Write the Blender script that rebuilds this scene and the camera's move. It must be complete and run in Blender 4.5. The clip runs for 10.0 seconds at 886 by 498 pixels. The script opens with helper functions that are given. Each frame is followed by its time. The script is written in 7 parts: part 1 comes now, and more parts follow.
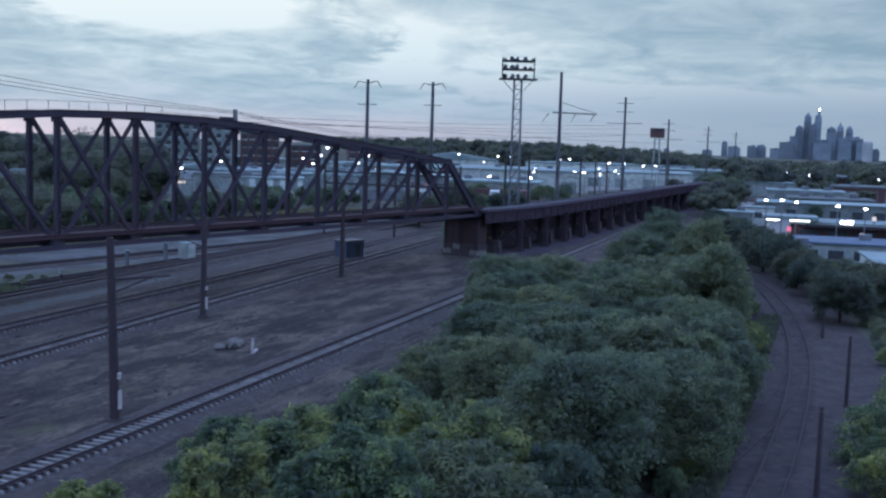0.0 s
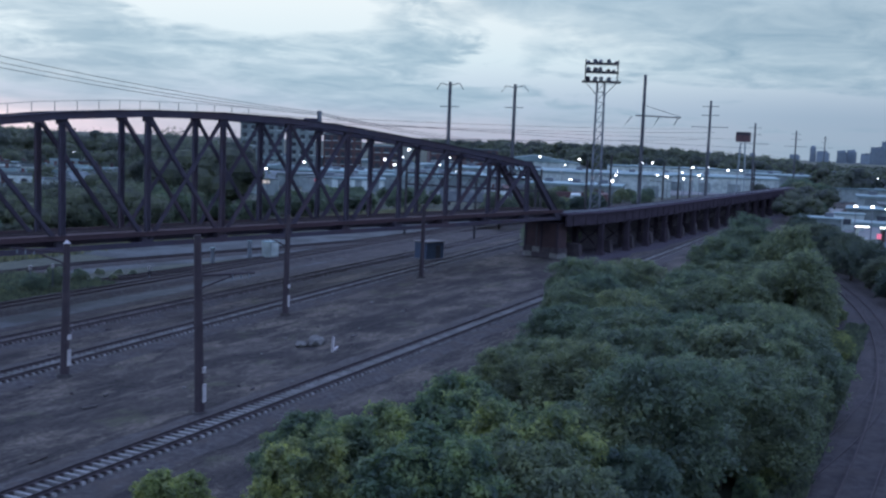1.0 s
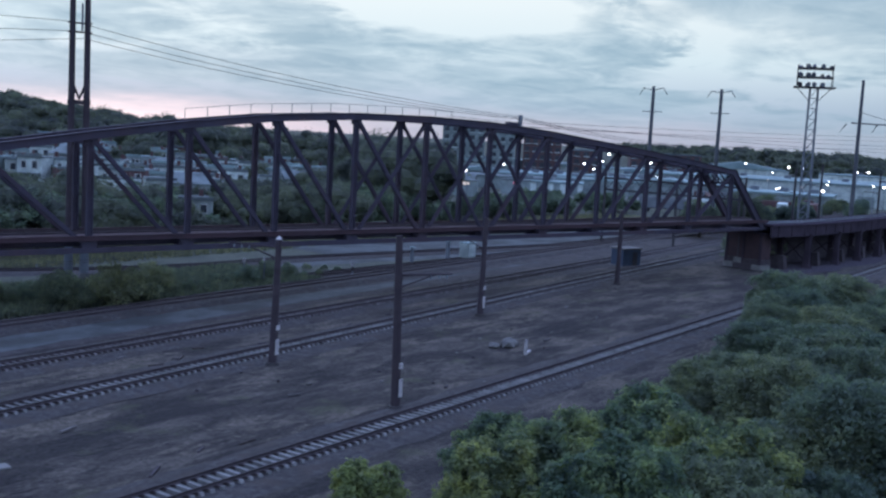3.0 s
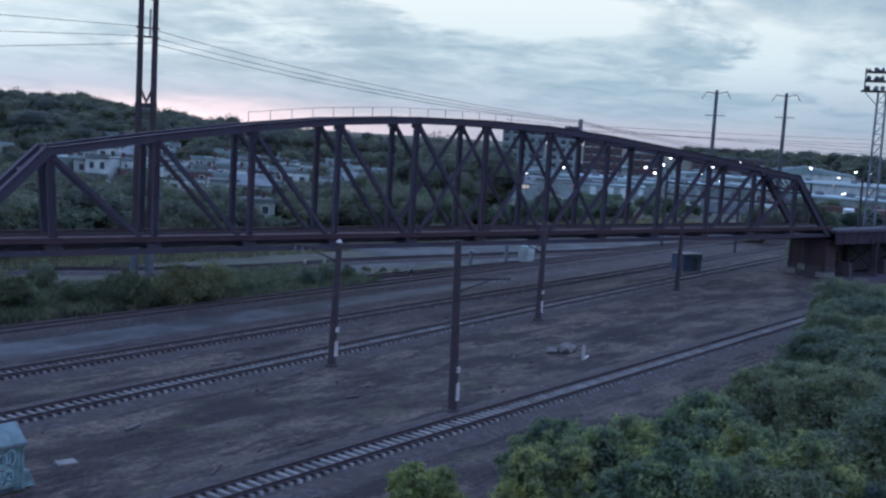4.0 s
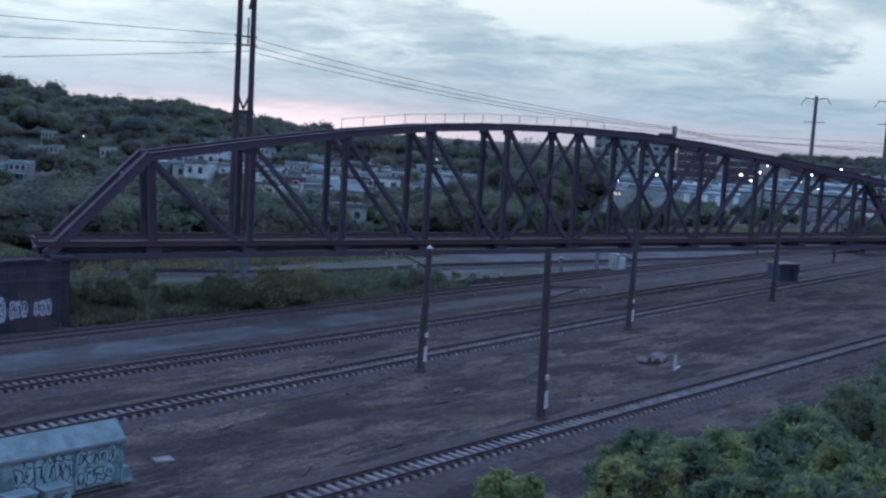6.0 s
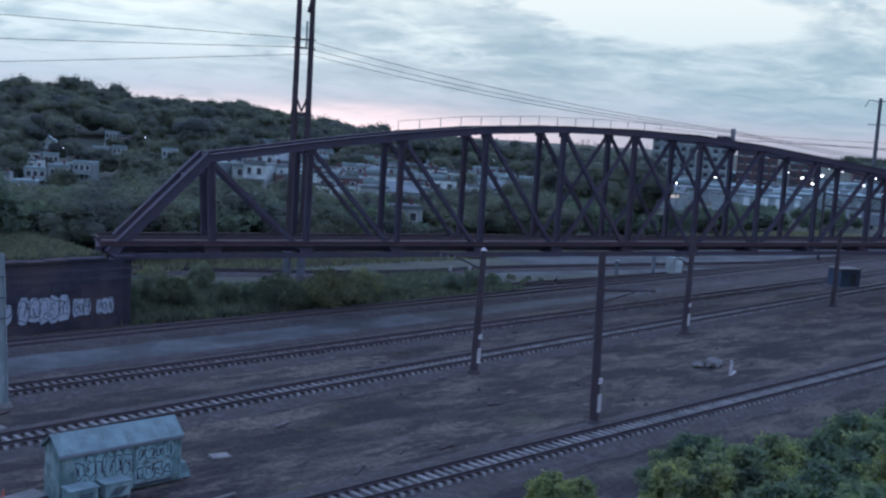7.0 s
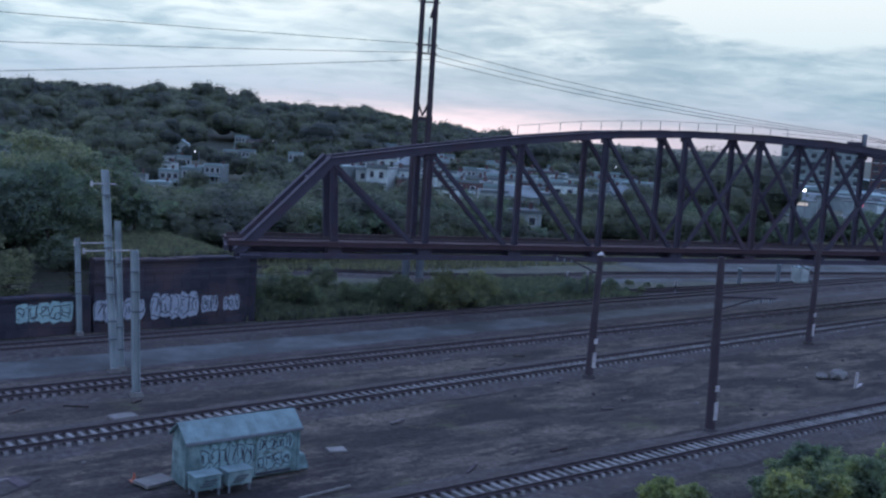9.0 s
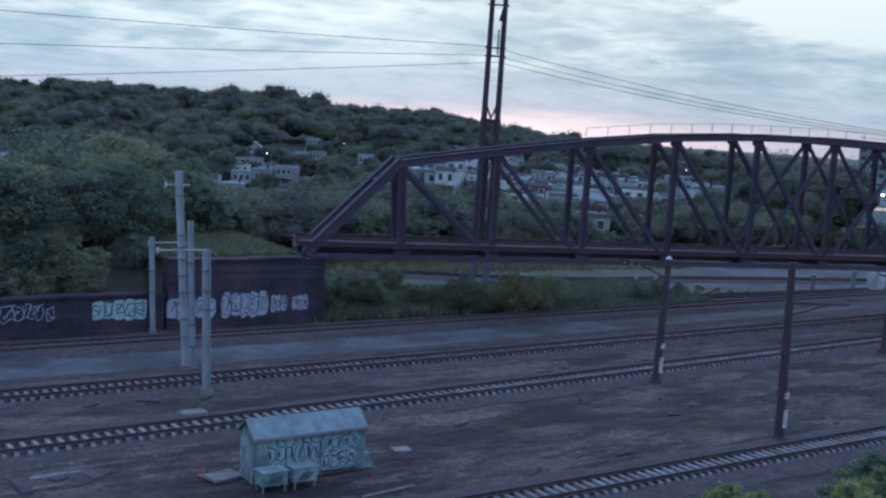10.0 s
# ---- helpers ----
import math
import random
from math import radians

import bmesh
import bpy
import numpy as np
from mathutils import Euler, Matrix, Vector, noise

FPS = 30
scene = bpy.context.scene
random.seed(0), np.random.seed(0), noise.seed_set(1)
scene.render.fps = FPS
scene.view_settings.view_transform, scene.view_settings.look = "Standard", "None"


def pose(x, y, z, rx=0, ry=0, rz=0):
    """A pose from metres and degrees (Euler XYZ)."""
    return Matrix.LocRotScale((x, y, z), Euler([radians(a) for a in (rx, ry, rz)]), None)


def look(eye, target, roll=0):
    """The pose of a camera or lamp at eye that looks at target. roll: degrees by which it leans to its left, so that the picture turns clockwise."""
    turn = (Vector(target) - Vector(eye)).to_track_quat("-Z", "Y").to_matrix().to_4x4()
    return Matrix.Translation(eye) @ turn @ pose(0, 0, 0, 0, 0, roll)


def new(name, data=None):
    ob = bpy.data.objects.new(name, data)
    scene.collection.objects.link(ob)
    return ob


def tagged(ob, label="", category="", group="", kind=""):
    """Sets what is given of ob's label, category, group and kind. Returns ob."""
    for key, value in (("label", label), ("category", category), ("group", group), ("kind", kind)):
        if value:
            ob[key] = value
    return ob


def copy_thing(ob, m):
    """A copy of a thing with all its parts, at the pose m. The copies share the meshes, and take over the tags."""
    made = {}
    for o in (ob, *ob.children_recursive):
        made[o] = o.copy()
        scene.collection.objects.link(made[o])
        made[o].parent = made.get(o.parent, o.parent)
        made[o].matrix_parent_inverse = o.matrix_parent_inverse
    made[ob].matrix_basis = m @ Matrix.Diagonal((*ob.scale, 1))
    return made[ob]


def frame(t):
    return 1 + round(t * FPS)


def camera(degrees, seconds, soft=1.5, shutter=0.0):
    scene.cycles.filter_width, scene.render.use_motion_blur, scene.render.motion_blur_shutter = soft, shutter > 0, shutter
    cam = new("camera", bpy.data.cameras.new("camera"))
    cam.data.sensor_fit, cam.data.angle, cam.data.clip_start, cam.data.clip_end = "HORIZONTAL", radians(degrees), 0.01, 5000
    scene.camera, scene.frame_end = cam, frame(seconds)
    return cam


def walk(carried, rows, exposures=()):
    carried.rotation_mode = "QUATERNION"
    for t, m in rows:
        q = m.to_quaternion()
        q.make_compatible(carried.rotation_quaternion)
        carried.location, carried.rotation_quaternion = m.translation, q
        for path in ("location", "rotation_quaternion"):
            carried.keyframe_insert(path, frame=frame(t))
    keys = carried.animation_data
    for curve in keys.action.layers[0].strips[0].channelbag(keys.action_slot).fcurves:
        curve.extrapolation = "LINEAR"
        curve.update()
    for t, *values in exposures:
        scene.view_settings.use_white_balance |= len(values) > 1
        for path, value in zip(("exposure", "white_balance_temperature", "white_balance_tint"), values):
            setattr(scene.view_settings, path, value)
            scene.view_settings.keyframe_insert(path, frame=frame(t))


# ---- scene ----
cam = camera(45.69, 10.0, soft=2.4)

PATH = [
    (0.0, pose(1.232, 0.668, 16.550, 84.306, -1.696, -69.515)),
    (0.5, pose(1.145, 0.657, 16.523, 84.310, -1.871, -67.511)),
    (1.0, pose(0.959, 0.582, 16.536, 84.277, -2.146, -65.117)),
    (1.5, pose(0.832, 0.545, 16.529, 84.213, -2.366, -62.738)),
    (2.0, pose(0.661, 0.449, 16.553, 84.149, -2.578, -60.104)),
    (2.5, pose(0.498, 0.338, 16.653, 84.047, -2.802, -57.173)),
    (3.0, pose(0.299, 0.201, 16.775, 83.923, -3.071, -54.301)),
    (4.5, pose(0.000, 0.000, 17.000, 83.877, -3.375, -50.000)),
    (5.0, pose(-0.041, 0.006, 17.011, 83.881, -3.424, -48.800)),
    (5.5, pose(-0.025, -0.002, 16.994, 83.908, -3.426, -47.504)),
    (7.0, pose(-0.178, -0.373, 17.097, 83.788, -3.582, -43.009)),
    (7.5, pose(-0.222, -0.580, 17.055, 83.754, -3.644, -41.262)),
    (8.0, pose(-0.295, -0.800, 17.030, 83.714, -3.693, -39.362)),
    (8.5, pose(-0.341, -0.917, 17.017, 83.678, -3.691, -37.998)),
    (9.0, pose(-0.405, -1.038, 17.021, 83.648, -3.762, -36.399)),
    (9.5, pose(-0.437, -1.170, 17.005, 83.600, -3.820, -34.535)),
    (10.0, pose(-0.416, -1.308, 17.034, 83.535, -3.878, -32.622)),
]
walk(cam, PATH, ((0.0, 0.10, 6150, 10.0), (10.0, 0.10, 6150, 10.0)))

# ---- world, sun and exposure ----
SUN_AZ = radians(53)          # towards the sunset, counted from +x
world = bpy.data.worlds.new("dusk_sky")
scene.world = world
world.use_nodes = True
wn, wl = world.node_tree.nodes, world.node_tree.links
wn.clear()


def wnode(kind, **inputs):
    n = wn.new(kind)
    for k, v in inputs.items():
        n.inputs[k].default_value = v
    return n


def wmath(op, a, b=None, c=None):
    n = wn.new("ShaderNodeMath")
    n.operation = op
    for i, v in enumerate((a, b, c)):
        if v is None:
            continue
        if isinstance(v, (int, float)):
            n.inputs[i].default_value = v
        else:
            wl.new(v, n.inputs[i])
    return n.outputs[0]


def wramp(fac, stops):
    n = wn.new("ShaderNodeValToRGB")
    wl.new(fac, n.inputs[0])
    e = n.color_ramp.elements
    while len(e) < len(stops):
        e.new(0.5)
    for el, (p, c) in zip(e, stops):
        el.position, el.color = p, (*c, 1) if len(c) == 3 else c
    return n.outputs[0]


def wmix(fac, a, b, blend="MIX"):
    n = wn.new("ShaderNodeMix")
    n.data_type, n.blend_type = "RGBA", blend
    for s, v in ((n.inputs[0], fac), (n.inputs[6], a), (n.inputs[7], b)):
        if isinstance(v, (int, float)):
            s.default_value = v
        elif isinstance(v, tuple):
            s.default_value = (*v, 1)
        else:
            wl.new(v, s)
    return n.outputs[2]


coord = wn.new("ShaderNodeTexCoord")
sep = wn.new("ShaderNodeSeparateXYZ")
wl.new(coord.outputs["Generated"], sep.inputs[0])
dx, dy, dz = sep.outputs
zpos = wmath("MAXIMUM", dz, 0.0)
den = wmath("ADD", zpos, 0.13)
comb = wn.new("ShaderNodeCombineXYZ")
wl.new(wmath("DIVIDE", dx, den), comb.inputs[0])
wl.new(wmath("DIVIDE", dy, den), comb.inputs[1])


def wnoise(scale, detail, rough, off=0.0, dist=0.0):
    mp = wn.new("ShaderNodeMapping")
    wl.new(comb.outputs[0], mp.inputs[0])
    mp.inputs["Location"].default_value = (off, off * 1.7, off * 0.3)
    n = wnode("ShaderNodeTexNoise", Scale=scale, Detail=detail, Roughness=rough, Distortion=dist)
    wl.new(mp.outputs[0], n.inputs["Vector"])
    return n.outputs["Fac"]


sky = wn.new("ShaderNodeTexSky")
sky.sky_type = "NISHITA"
sky.sun_disc = False
sky.sun_elevation = radians(3)
sky.sun_rotation = radians(90) - SUN_AZ
sky_dim = wmix(1.0, sky.outputs[0], (0.0015, 0.0015, 0.003), "MULTIPLY")
# pale overcast, a little warmer and pinker low over the horizon
clear = wramp(zpos, [(0.0, (0.46, 0.45, 0.56)), (0.016, (0.51, 0.515, 0.61)), (0.034, (0.47, 0.56, 0.67)), (0.080, (0.69, 0.80, 0.83)),
                     (0.13, (0.82, 0.88, 0.87)), (0.30, (0.62, 0.72, 0.88)), (1.0, (0.42, 0.50, 0.82))])
toward = wmath("ADD", wmath("MULTIPLY", dx, math.cos(SUN_AZ)), wmath("MULTIPLY", dy, math.sin(SUN_AZ)))
glow_az = wramp(toward, [(0.955, (0, 0, 0)), (0.988, (0.45, 0.45, 0.45)), (1.0, (1, 1, 1))])
glow_el = wramp(zpos, [(0.0, (1, 1, 1)), (0.014, (0.85, 0.85, 0.85)), (0.027, (0, 0, 0))])
away = wramp(toward, [(0.68, (1, 1, 1)), (0.88, (0, 0, 0))])
low_band = wramp(zpos, [(0.0, (0.9, 0.9, 0.9)), (0.035, (0.8, 0.8, 0.8)), (0.07, (0, 0, 0))])
clear = wmix(wmath("MULTIPLY", away, low_band), clear, (0.35, 0.46, 0.56))
glow = wmath("MULTIPLY", glow_az, glow_el)
clear = wmix(glow, clear, (1.15, 0.92, 0.95))
vast = wnoise(0.22, 4.0, 0.5, 12.4, 0.2)
big = wnoise(0.74, 10.0, 0.58, 5.3, 0.4)
fine = wnoise(3.0, 10.0, 0.6, 7.7, 0.5)
dens = wmath("ADD", wmath("ADD", wmath("MULTIPLY", big, 0.52), wmath("MULTIPLY", fine, 0.26)), wmath("MULTIPLY", vast, 0.22))
# larger cloud banks (dark) and breaks (pale): bearing, elevation, half widths, slope, weight, in degrees
azim = wmath("ADD", wmath("ARCTAN2", dy, dx), wmath("MULTIPLY", wmath("SUBTRACT", fine, 0.5), 0.10))
elev = wmath("ADD", wmath("ARCSINE", dz), wmath("MULTIPLY", wmath("SUBTRACT", big, 0.5), 0.035))
BANKS = ((3.0, 7.0, 18.5, 2.5, 0.07, 0.22), (22.0, 5.2, 1.9, 1.6, -0.25, -0.12), (30.0, 2.9, 8.5, 0.75, 0.04, 0.16), (38.5, 4.6, 4.5, 0.6, 0.0, 0.06),
         (43.5, 6.1, 5.0, 0.55, 0.05, 0.085), (56.0, 5.2, 5.0, 0.9, -0.04, 0.10), (35.0, 6.6, 7.0, 1.1, 0.0, -0.17), (24.5, 7.2, 2.4, 1.2, 0.2, -0.11),
         (46.0, 4.2, 3.6, 0.6, 0.0, -0.07), (69.0, 3.4, 8.0, 1.3, 0.0, -0.06), (8.0, 2.7, 15.0, 1.15, 0.06, -0.17), (72.0, 6.2, 8.0, 0.9, 0.0, 0.09),
         (54.0, 2.7, 9.0, 0.7, 0.0, 0.07), (80.0, 3.6, 5.0, 0.8, 0.0, 0.06))
for bearing, height, wide, tall, slope, weight in BANKS:
    ua = wmath("SUBTRACT", azim, radians(bearing))
    ue = wmath("SUBTRACT", wmath("SUBTRACT", elev, radians(height)), wmath("MULTIPLY", ua, slope))
    q = wmath("ADD", wmath("POWER", wmath("DIVIDE", ua, radians(wide)), 2.0), wmath("POWER", wmath("DIVIDE", ue, radians(tall)), 2.0))
    dens = wmath("ADD", dens, wmath("MULTIPLY", wmath("POWER", 2.718, wmath("MULTIPLY", wmath("POWER", q, 1.5), -1.0)), weight))
cover = wramp(dens, [(0.435, (0, 0, 0)), (0.475, (0.35, 0.35, 0.35)), (0.52, (0.75, 0.75, 0.75)), (0.62, (1, 1, 1))])
body = wramp(wmath("ADD", wmath("MULTIPLY", fine, 0.6), wmath("MULTIPLY", big, 0.4)), [(0.38, (0.47, 0.60, 0.67)), (0.60, (0.25, 0.39, 0.49))])
fade = wramp(zpos, [(0.0, (0.15, 0.15, 0.15)), (0.035, (0.62, 0.62, 0.62)), (0.06, (0.88, 0.88, 0.88)), (0.14, (0.85, 0.85, 0.85)), (0.32, (0.2, 0.2, 0.2))])
clouds = wmix(wmath("MULTIPLY", cover, fade), clear, body)
# the overcast is brightest and bluest overhead
lift = wramp(zpos, [(0.13, (0, 0, 0)), (0.42, (1, 1, 1))])
clouds = wmix(lift, clouds, wmix(1.0, clouds, (1.92, 2.04, 2.32), "MULTIPLY"))
# lighter towards the set sun, dimmer away from it
side = wmath("ADD", wmath("MULTIPLY", dx, math.cos(radians(82))), wmath("MULTIPLY", dy, math.sin(radians(82))))
clouds = wmix(1.0, clouds, wramp(side, [(0.10, (0.83, 0.83, 0.85)), (0.55, (0.97, 0.97, 0.97)), (0.8, (1.0, 1.0, 1.0)), (1.0, (1.14, 1.13, 1.12))]), "MULTIPLY")
total = wmix(1.0, clouds, sky_dim, "ADD")
bg = wn.new("ShaderNodeBackground")
bg.inputs["Strength"].default_value = 1.0
wl.new(total, bg.inputs[0])
out = wn.new("ShaderNodeOutputWorld")
wl.new(bg.outputs[0], out.inputs[0])

sun = new("sun", bpy.data.lights.new("sun", "SUN"))
sun.data.energy, sun.data.angle, sun.data.color = 0.12, radians(40), (1.0, 0.86, 0.88)
sun.matrix_world = look((0, 0, 0), (-math.cos(SUN_AZ) * 0.97, -math.sin(SUN_AZ) * 0.97, -0.24))


# ---- materials ----
def material(name, base, second=None, scale=3.0, rough=0.85, metal=0.0, bump=0.15, third=None, fine_scale=40.0, island=0.0, objrand=0.0,
             emission=None, strength=0.0, stain=0.0, stain_scale=0.25):
    m = bpy.data.materials.new(name)
    m.use_nodes = True
    n, l = m.node_tree.nodes, m.node_tree.links
    b = n["Principled BSDF"]
    b.inputs["Roughness"].default_value, b.inputs["Metallic"].default_value = rough, metal
    b.inputs["Specular IOR Level"].default_value = 0.2 if rough > 0.72 else 0.4
    second = second or tuple(c * 0.7 for c in base)
    geo = n.new("ShaderNodeNewGeometry")

    def nz(sc, det=6.0):
        t = n.new("ShaderNodeTexNoise")
        t.inputs["Scale"].default_value, t.inputs["Detail"].default_value, t.inputs["Roughness"].default_value = sc, det, 0.6
        l.new(geo.outputs["Position"], t.inputs["Vector"])
        return t.outputs["Fac"]

    def ramp(fac, a, c, lo=0.35, hi=0.65):
        r = n.new("ShaderNodeValToRGB")
        r.color_ramp.elements[0].position, r.color_ramp.elements[1].position = lo, hi
        r.color_ramp.elements[0].color, r.color_ramp.elements[1].color = (*a, 1), (*c, 1)
        l.new(fac, r.inputs[0])
        return r.outputs[0]

    def mix(fac, a, c, blend="MIX"):
        x = n.new("ShaderNodeMix")
        x.data_type, x.blend_type = "RGBA", blend
        for s, v in ((x.inputs[0], fac), (x.inputs[6], a), (x.inputs[7], c)):
            if isinstance(v, (int, float)):
                s.default_value = v
            elif isinstance(v, tuple):
                s.default_value = (*v, 1)
            else:
                l.new(v, s)
        return x.outputs[2]

    col = ramp(nz(scale), base, second)
    if third:
        col = mix(ramp(nz(scale * 0.23), (0, 0, 0), (1, 1, 1), 0.48, 0.62), col, third)
    grain = nz(fine_scale, 3.0)
    col = mix(0.35, col, ramp(grain, (0.45, 0.45, 0.45), (1.0, 1.0, 1.0), 0.3, 0.7), "MULTIPLY")
    if stain:
        col = mix(ramp(nz(stain_scale), (0, 0, 0), (stain, stain, stain), 0.45, 0.6), col, tuple(c * 0.4 for c in base))
    if island:
        r = ramp(geo.outputs["Random Per Island"], (1 - island,) * 3, (1 + island,) * 3, 0.0, 1.0)
        col = mix(1.0, col, r, "MULTIPLY")
    if objrand:
        oi = n.new("ShaderNodeObjectInfo")
        r = ramp(oi.outputs["Random"], (1 - objrand,) * 3, (1 + objrand,) * 3, 0.0, 1.0)
        col = mix(1.0, col, r, "MULTIPLY")
    l.new(col, b.inputs["Base Color"])
    if bump:
        bp = n.new("ShaderNodeBump")
        bp.inputs["Strength"].default_value, bp.inputs["Distance"].default_value = bump, 0.05
        l.new(grain, bp.inputs["Height"])
        l.new(bp.outputs[0], b.inputs["Normal"])
    if emission:
        b.inputs["Emission Color"].default_value = (*emission, 1)
        b.inputs["Emission Strength"].default_value = strength
    return m


def leaf_material(name, low, high, yellow, speck=1.0, clump=1.7):
    m = bpy.data.materials.new(name)
    m.use_nodes = True
    n, l = m.node_tree.nodes, m.node_tree.links
    b = n["Principled BSDF"]
    b.inputs["Roughness"].default_value = 0.6
    geo = n.new("ShaderNodeNewGeometry")
    oi = n.new("ShaderNodeObjectInfo")
    nz = n.new("ShaderNodeTexNoise")
    nz.inputs["Scale"].default_value, nz.inputs["Detail"].default_value = 0.7, 5.0
    l.new(geo.outputs["Position"], nz.inputs["Vector"])

    def ramp(fac, a, c, lo, hi):
        r = n.new("ShaderNodeValToRGB")
        r.color_ramp.elements[0].position, r.color_ramp.elements[1].position = lo, hi
        r.color_ramp.elements[0].color, r.color_ramp.elements[1].color = (*a, 1), (*c, 1)
        l.new(fac, r.inputs[0])
        return r.outputs[0]

    def mix(fac, a, c, blend="MIX"):
        x = n.new("ShaderNodeMix")
        x.data_type, x.blend_type = "RGBA", blend
        for s, v in ((x.inputs[0], fac), (x.inputs[6], a), (x.inputs[7], c)):
            if isinstance(v, (int, float)):
                s.default_value = v
            else:
                l.new(v, s)
        return x.outputs[2]

    col = ramp(geo.outputs["Random Per Island"], low, high, 0.0, 1.0)
    col = mix(ramp(nz.outputs["Fac"], (0, 0, 0), (0.8, 0.8, 0.8), 0.47, 0.62), col, ramp(geo.outputs["Random Per Island"], tuple(0.5 * (a + b) for a, b in zip(high, yellow)), yellow, 0.0, 1.0))
    tuft = n.new("ShaderNodeTexNoise")
    tuft.inputs["Scale"].default_value, tuft.inputs["Detail"].default_value = clump, 3.0
    l.new(geo.outputs["Position"], tuft.inputs["Vector"])
    col = mix(1.0, col, ramp(tuft.outputs["Fac"], tuple(1 - k * speck for k in (0.36, 0.32, 0.24)), tuple(1 + k * speck for k in (0.42, 0.40, 0.16)), 0.36, 0.64), "MULTIPLY")
    col = mix(1.0, col, ramp(oi.outputs["Random"], (0.74, 0.84, 0.92), (1.28, 1.16, 0.98), 0.0, 1.0), "MULTIPLY")
    l.new(col, b.inputs["Base Color"])
    b.inputs["Specular IOR Level"].default_value = 0.25
    tr = n.new("ShaderNodeBsdfTranslucent")
    l.new(mix(1.0, col, ramp(geo.outputs["Random Per Island"], (1.15, 1.25, 1.05), (1.3, 1.4, 1.05), 0.0, 1.0), "MULTIPLY"), tr.inputs["Color"])
    ms = n.new("ShaderNodeMixShader")
    ms.inputs[0].default_value = 0.5
    l.new(b.outputs[0], ms.inputs[1])
    l.new(tr.outputs[0], ms.inputs[2])
    l.new(ms.outputs[0], n["Material Output"].inputs["Surface"])
    return m


M_STEEL = material("maroon_steel", (0.056, 0.053, 0.080), (0.045, 0.043, 0.067), 0.8, 0.85, 0.0, 0.1, third=(0.058, 0.046, 0.064), stain=0.2, stain_scale=0.5)
M_RUST = material("rusted_girder", (0.063, 0.040, 0.053), (0.046, 0.033, 0.044), 0.7, 0.8, 0.0, 0.1)
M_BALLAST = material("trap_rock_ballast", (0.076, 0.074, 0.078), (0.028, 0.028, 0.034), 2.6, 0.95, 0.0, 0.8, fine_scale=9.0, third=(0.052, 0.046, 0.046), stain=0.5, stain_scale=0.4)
M_GRAVEL = material("pale_gravel", (0.086, 0.102, 0.112), (0.058, 0.068, 0.076), 0.7, 0.95, 0.0, 0.5, fine_scale=7.0, third=(0.044, 0.048, 0.052), stain=0.6, stain_scale=0.16)
M_TIE = material("concrete_tie", (0.19, 0.197, 0.205), (0.125, 0.13, 0.138), 2.0, 0.85, objrand=0.25, bump=0.2)
M_WTIE = material("weathered_tie", (0.145, 0.14, 0.148), (0.085, 0.082, 0.09), 3.0, 0.9, objrand=0.3, bump=0.2)
M_RAIL = material("rusty_rail", (0.056, 0.048, 0.056), (0.038, 0.034, 0.042), 2.0, 0.78, 0.0, 0.1)
M_POLE = material("dark_creosote_pole", (0.060, 0.050, 0.062), (0.042, 0.036, 0.048), 1.5, 0.85, stain=0.3)
M_GALV = material("galvanised_steel", (0.29, 0.355, 0.395), (0.21, 0.265, 0.30), 0.7, 0.5, 0.2, 0.05, objrand=0.08)
M_GREYSTEEL = material("grey_painted_steel", (0.16, 0.19, 0.23), (0.10, 0.12, 0.15), 0.5, 0.6, 0.2, 0.05)
M_LINEPOLE = material("dull_dark_pole_steel", (0.085, 0.098, 0.120), (0.058, 0.067, 0.084), 0.5, 0.7, 0.1, 0.05)
M_DARKSTEEL = material("dark_steel", (0.045, 0.045, 0.058), (0.03, 0.03, 0.04), 1.0, 0.6, 0.3, 0.05)
M_SHED = material("pale_blue_shed_paint", (0.150, 0.245, 0.268), (0.088, 0.148, 0.168), 2.6, 0.75, bump=0.15, third=(0.20, 0.28, 0.30), stain=0.75, stain_scale=1.6, fine_scale=14.0)
M_SHEDROOF = material("pale_shed_roof", (0.138, 0.218, 0.240), (0.098, 0.160, 0.180), 1.6, 0.7, bump=0.1, stain=0.5, stain_scale=1.3)
M_BLACKPAINT = material("black_spray_paint", (0.035, 0.045, 0.07), (0.03, 0.035, 0.05), 2.0, 0.6, bump=0.0)
M_WHITEPAINT = material("white_spray_paint", (0.29, 0.34, 0.42), (0.20, 0.24, 0.32), 2.5, 0.7, bump=0.0)
M_FILLPAINT = material("pale_fill_paint", (0.20, 0.33, 0.37), (0.15, 0.25, 0.29), 3.0, 0.7, bump=0.0)
M_AQUAPAINT = material("aqua_spray_paint", (0.28, 0.44, 0.46), (0.19, 0.31, 0.35), 2.5, 0.7, bump=0.0)
M_MARKER = material("white_marker_paint", (0.44, 0.44, 0.47), (0.30, 0.30, 0.33), 3.0, 0.7)
M_WALLSTONE = material("dark_masonry", (0.036, 0.037, 0.055), (0.027, 0.027, 0.042), 1.2, 0.9, bump=0.3, third=(0.055, 0.045, 0.055), objrand=0.2)
M_PIERSTONE = material("pier_stone", (0.068, 0.060, 0.072), (0.040, 0.036, 0.046), 0.8, 0.9, bump=0.3, objrand=0.15)
M_CONCRETE = material("worn_concrete", (0.17, 0.175, 0.18), (0.10, 0.102, 0.108), 0.9, 0.9, bump=0.2)
M_ASPHALT = material("asphalt", (0.055, 0.058, 0.07), (0.045, 0.047, 0.058), 0.3, 0.9, bump=0.2)
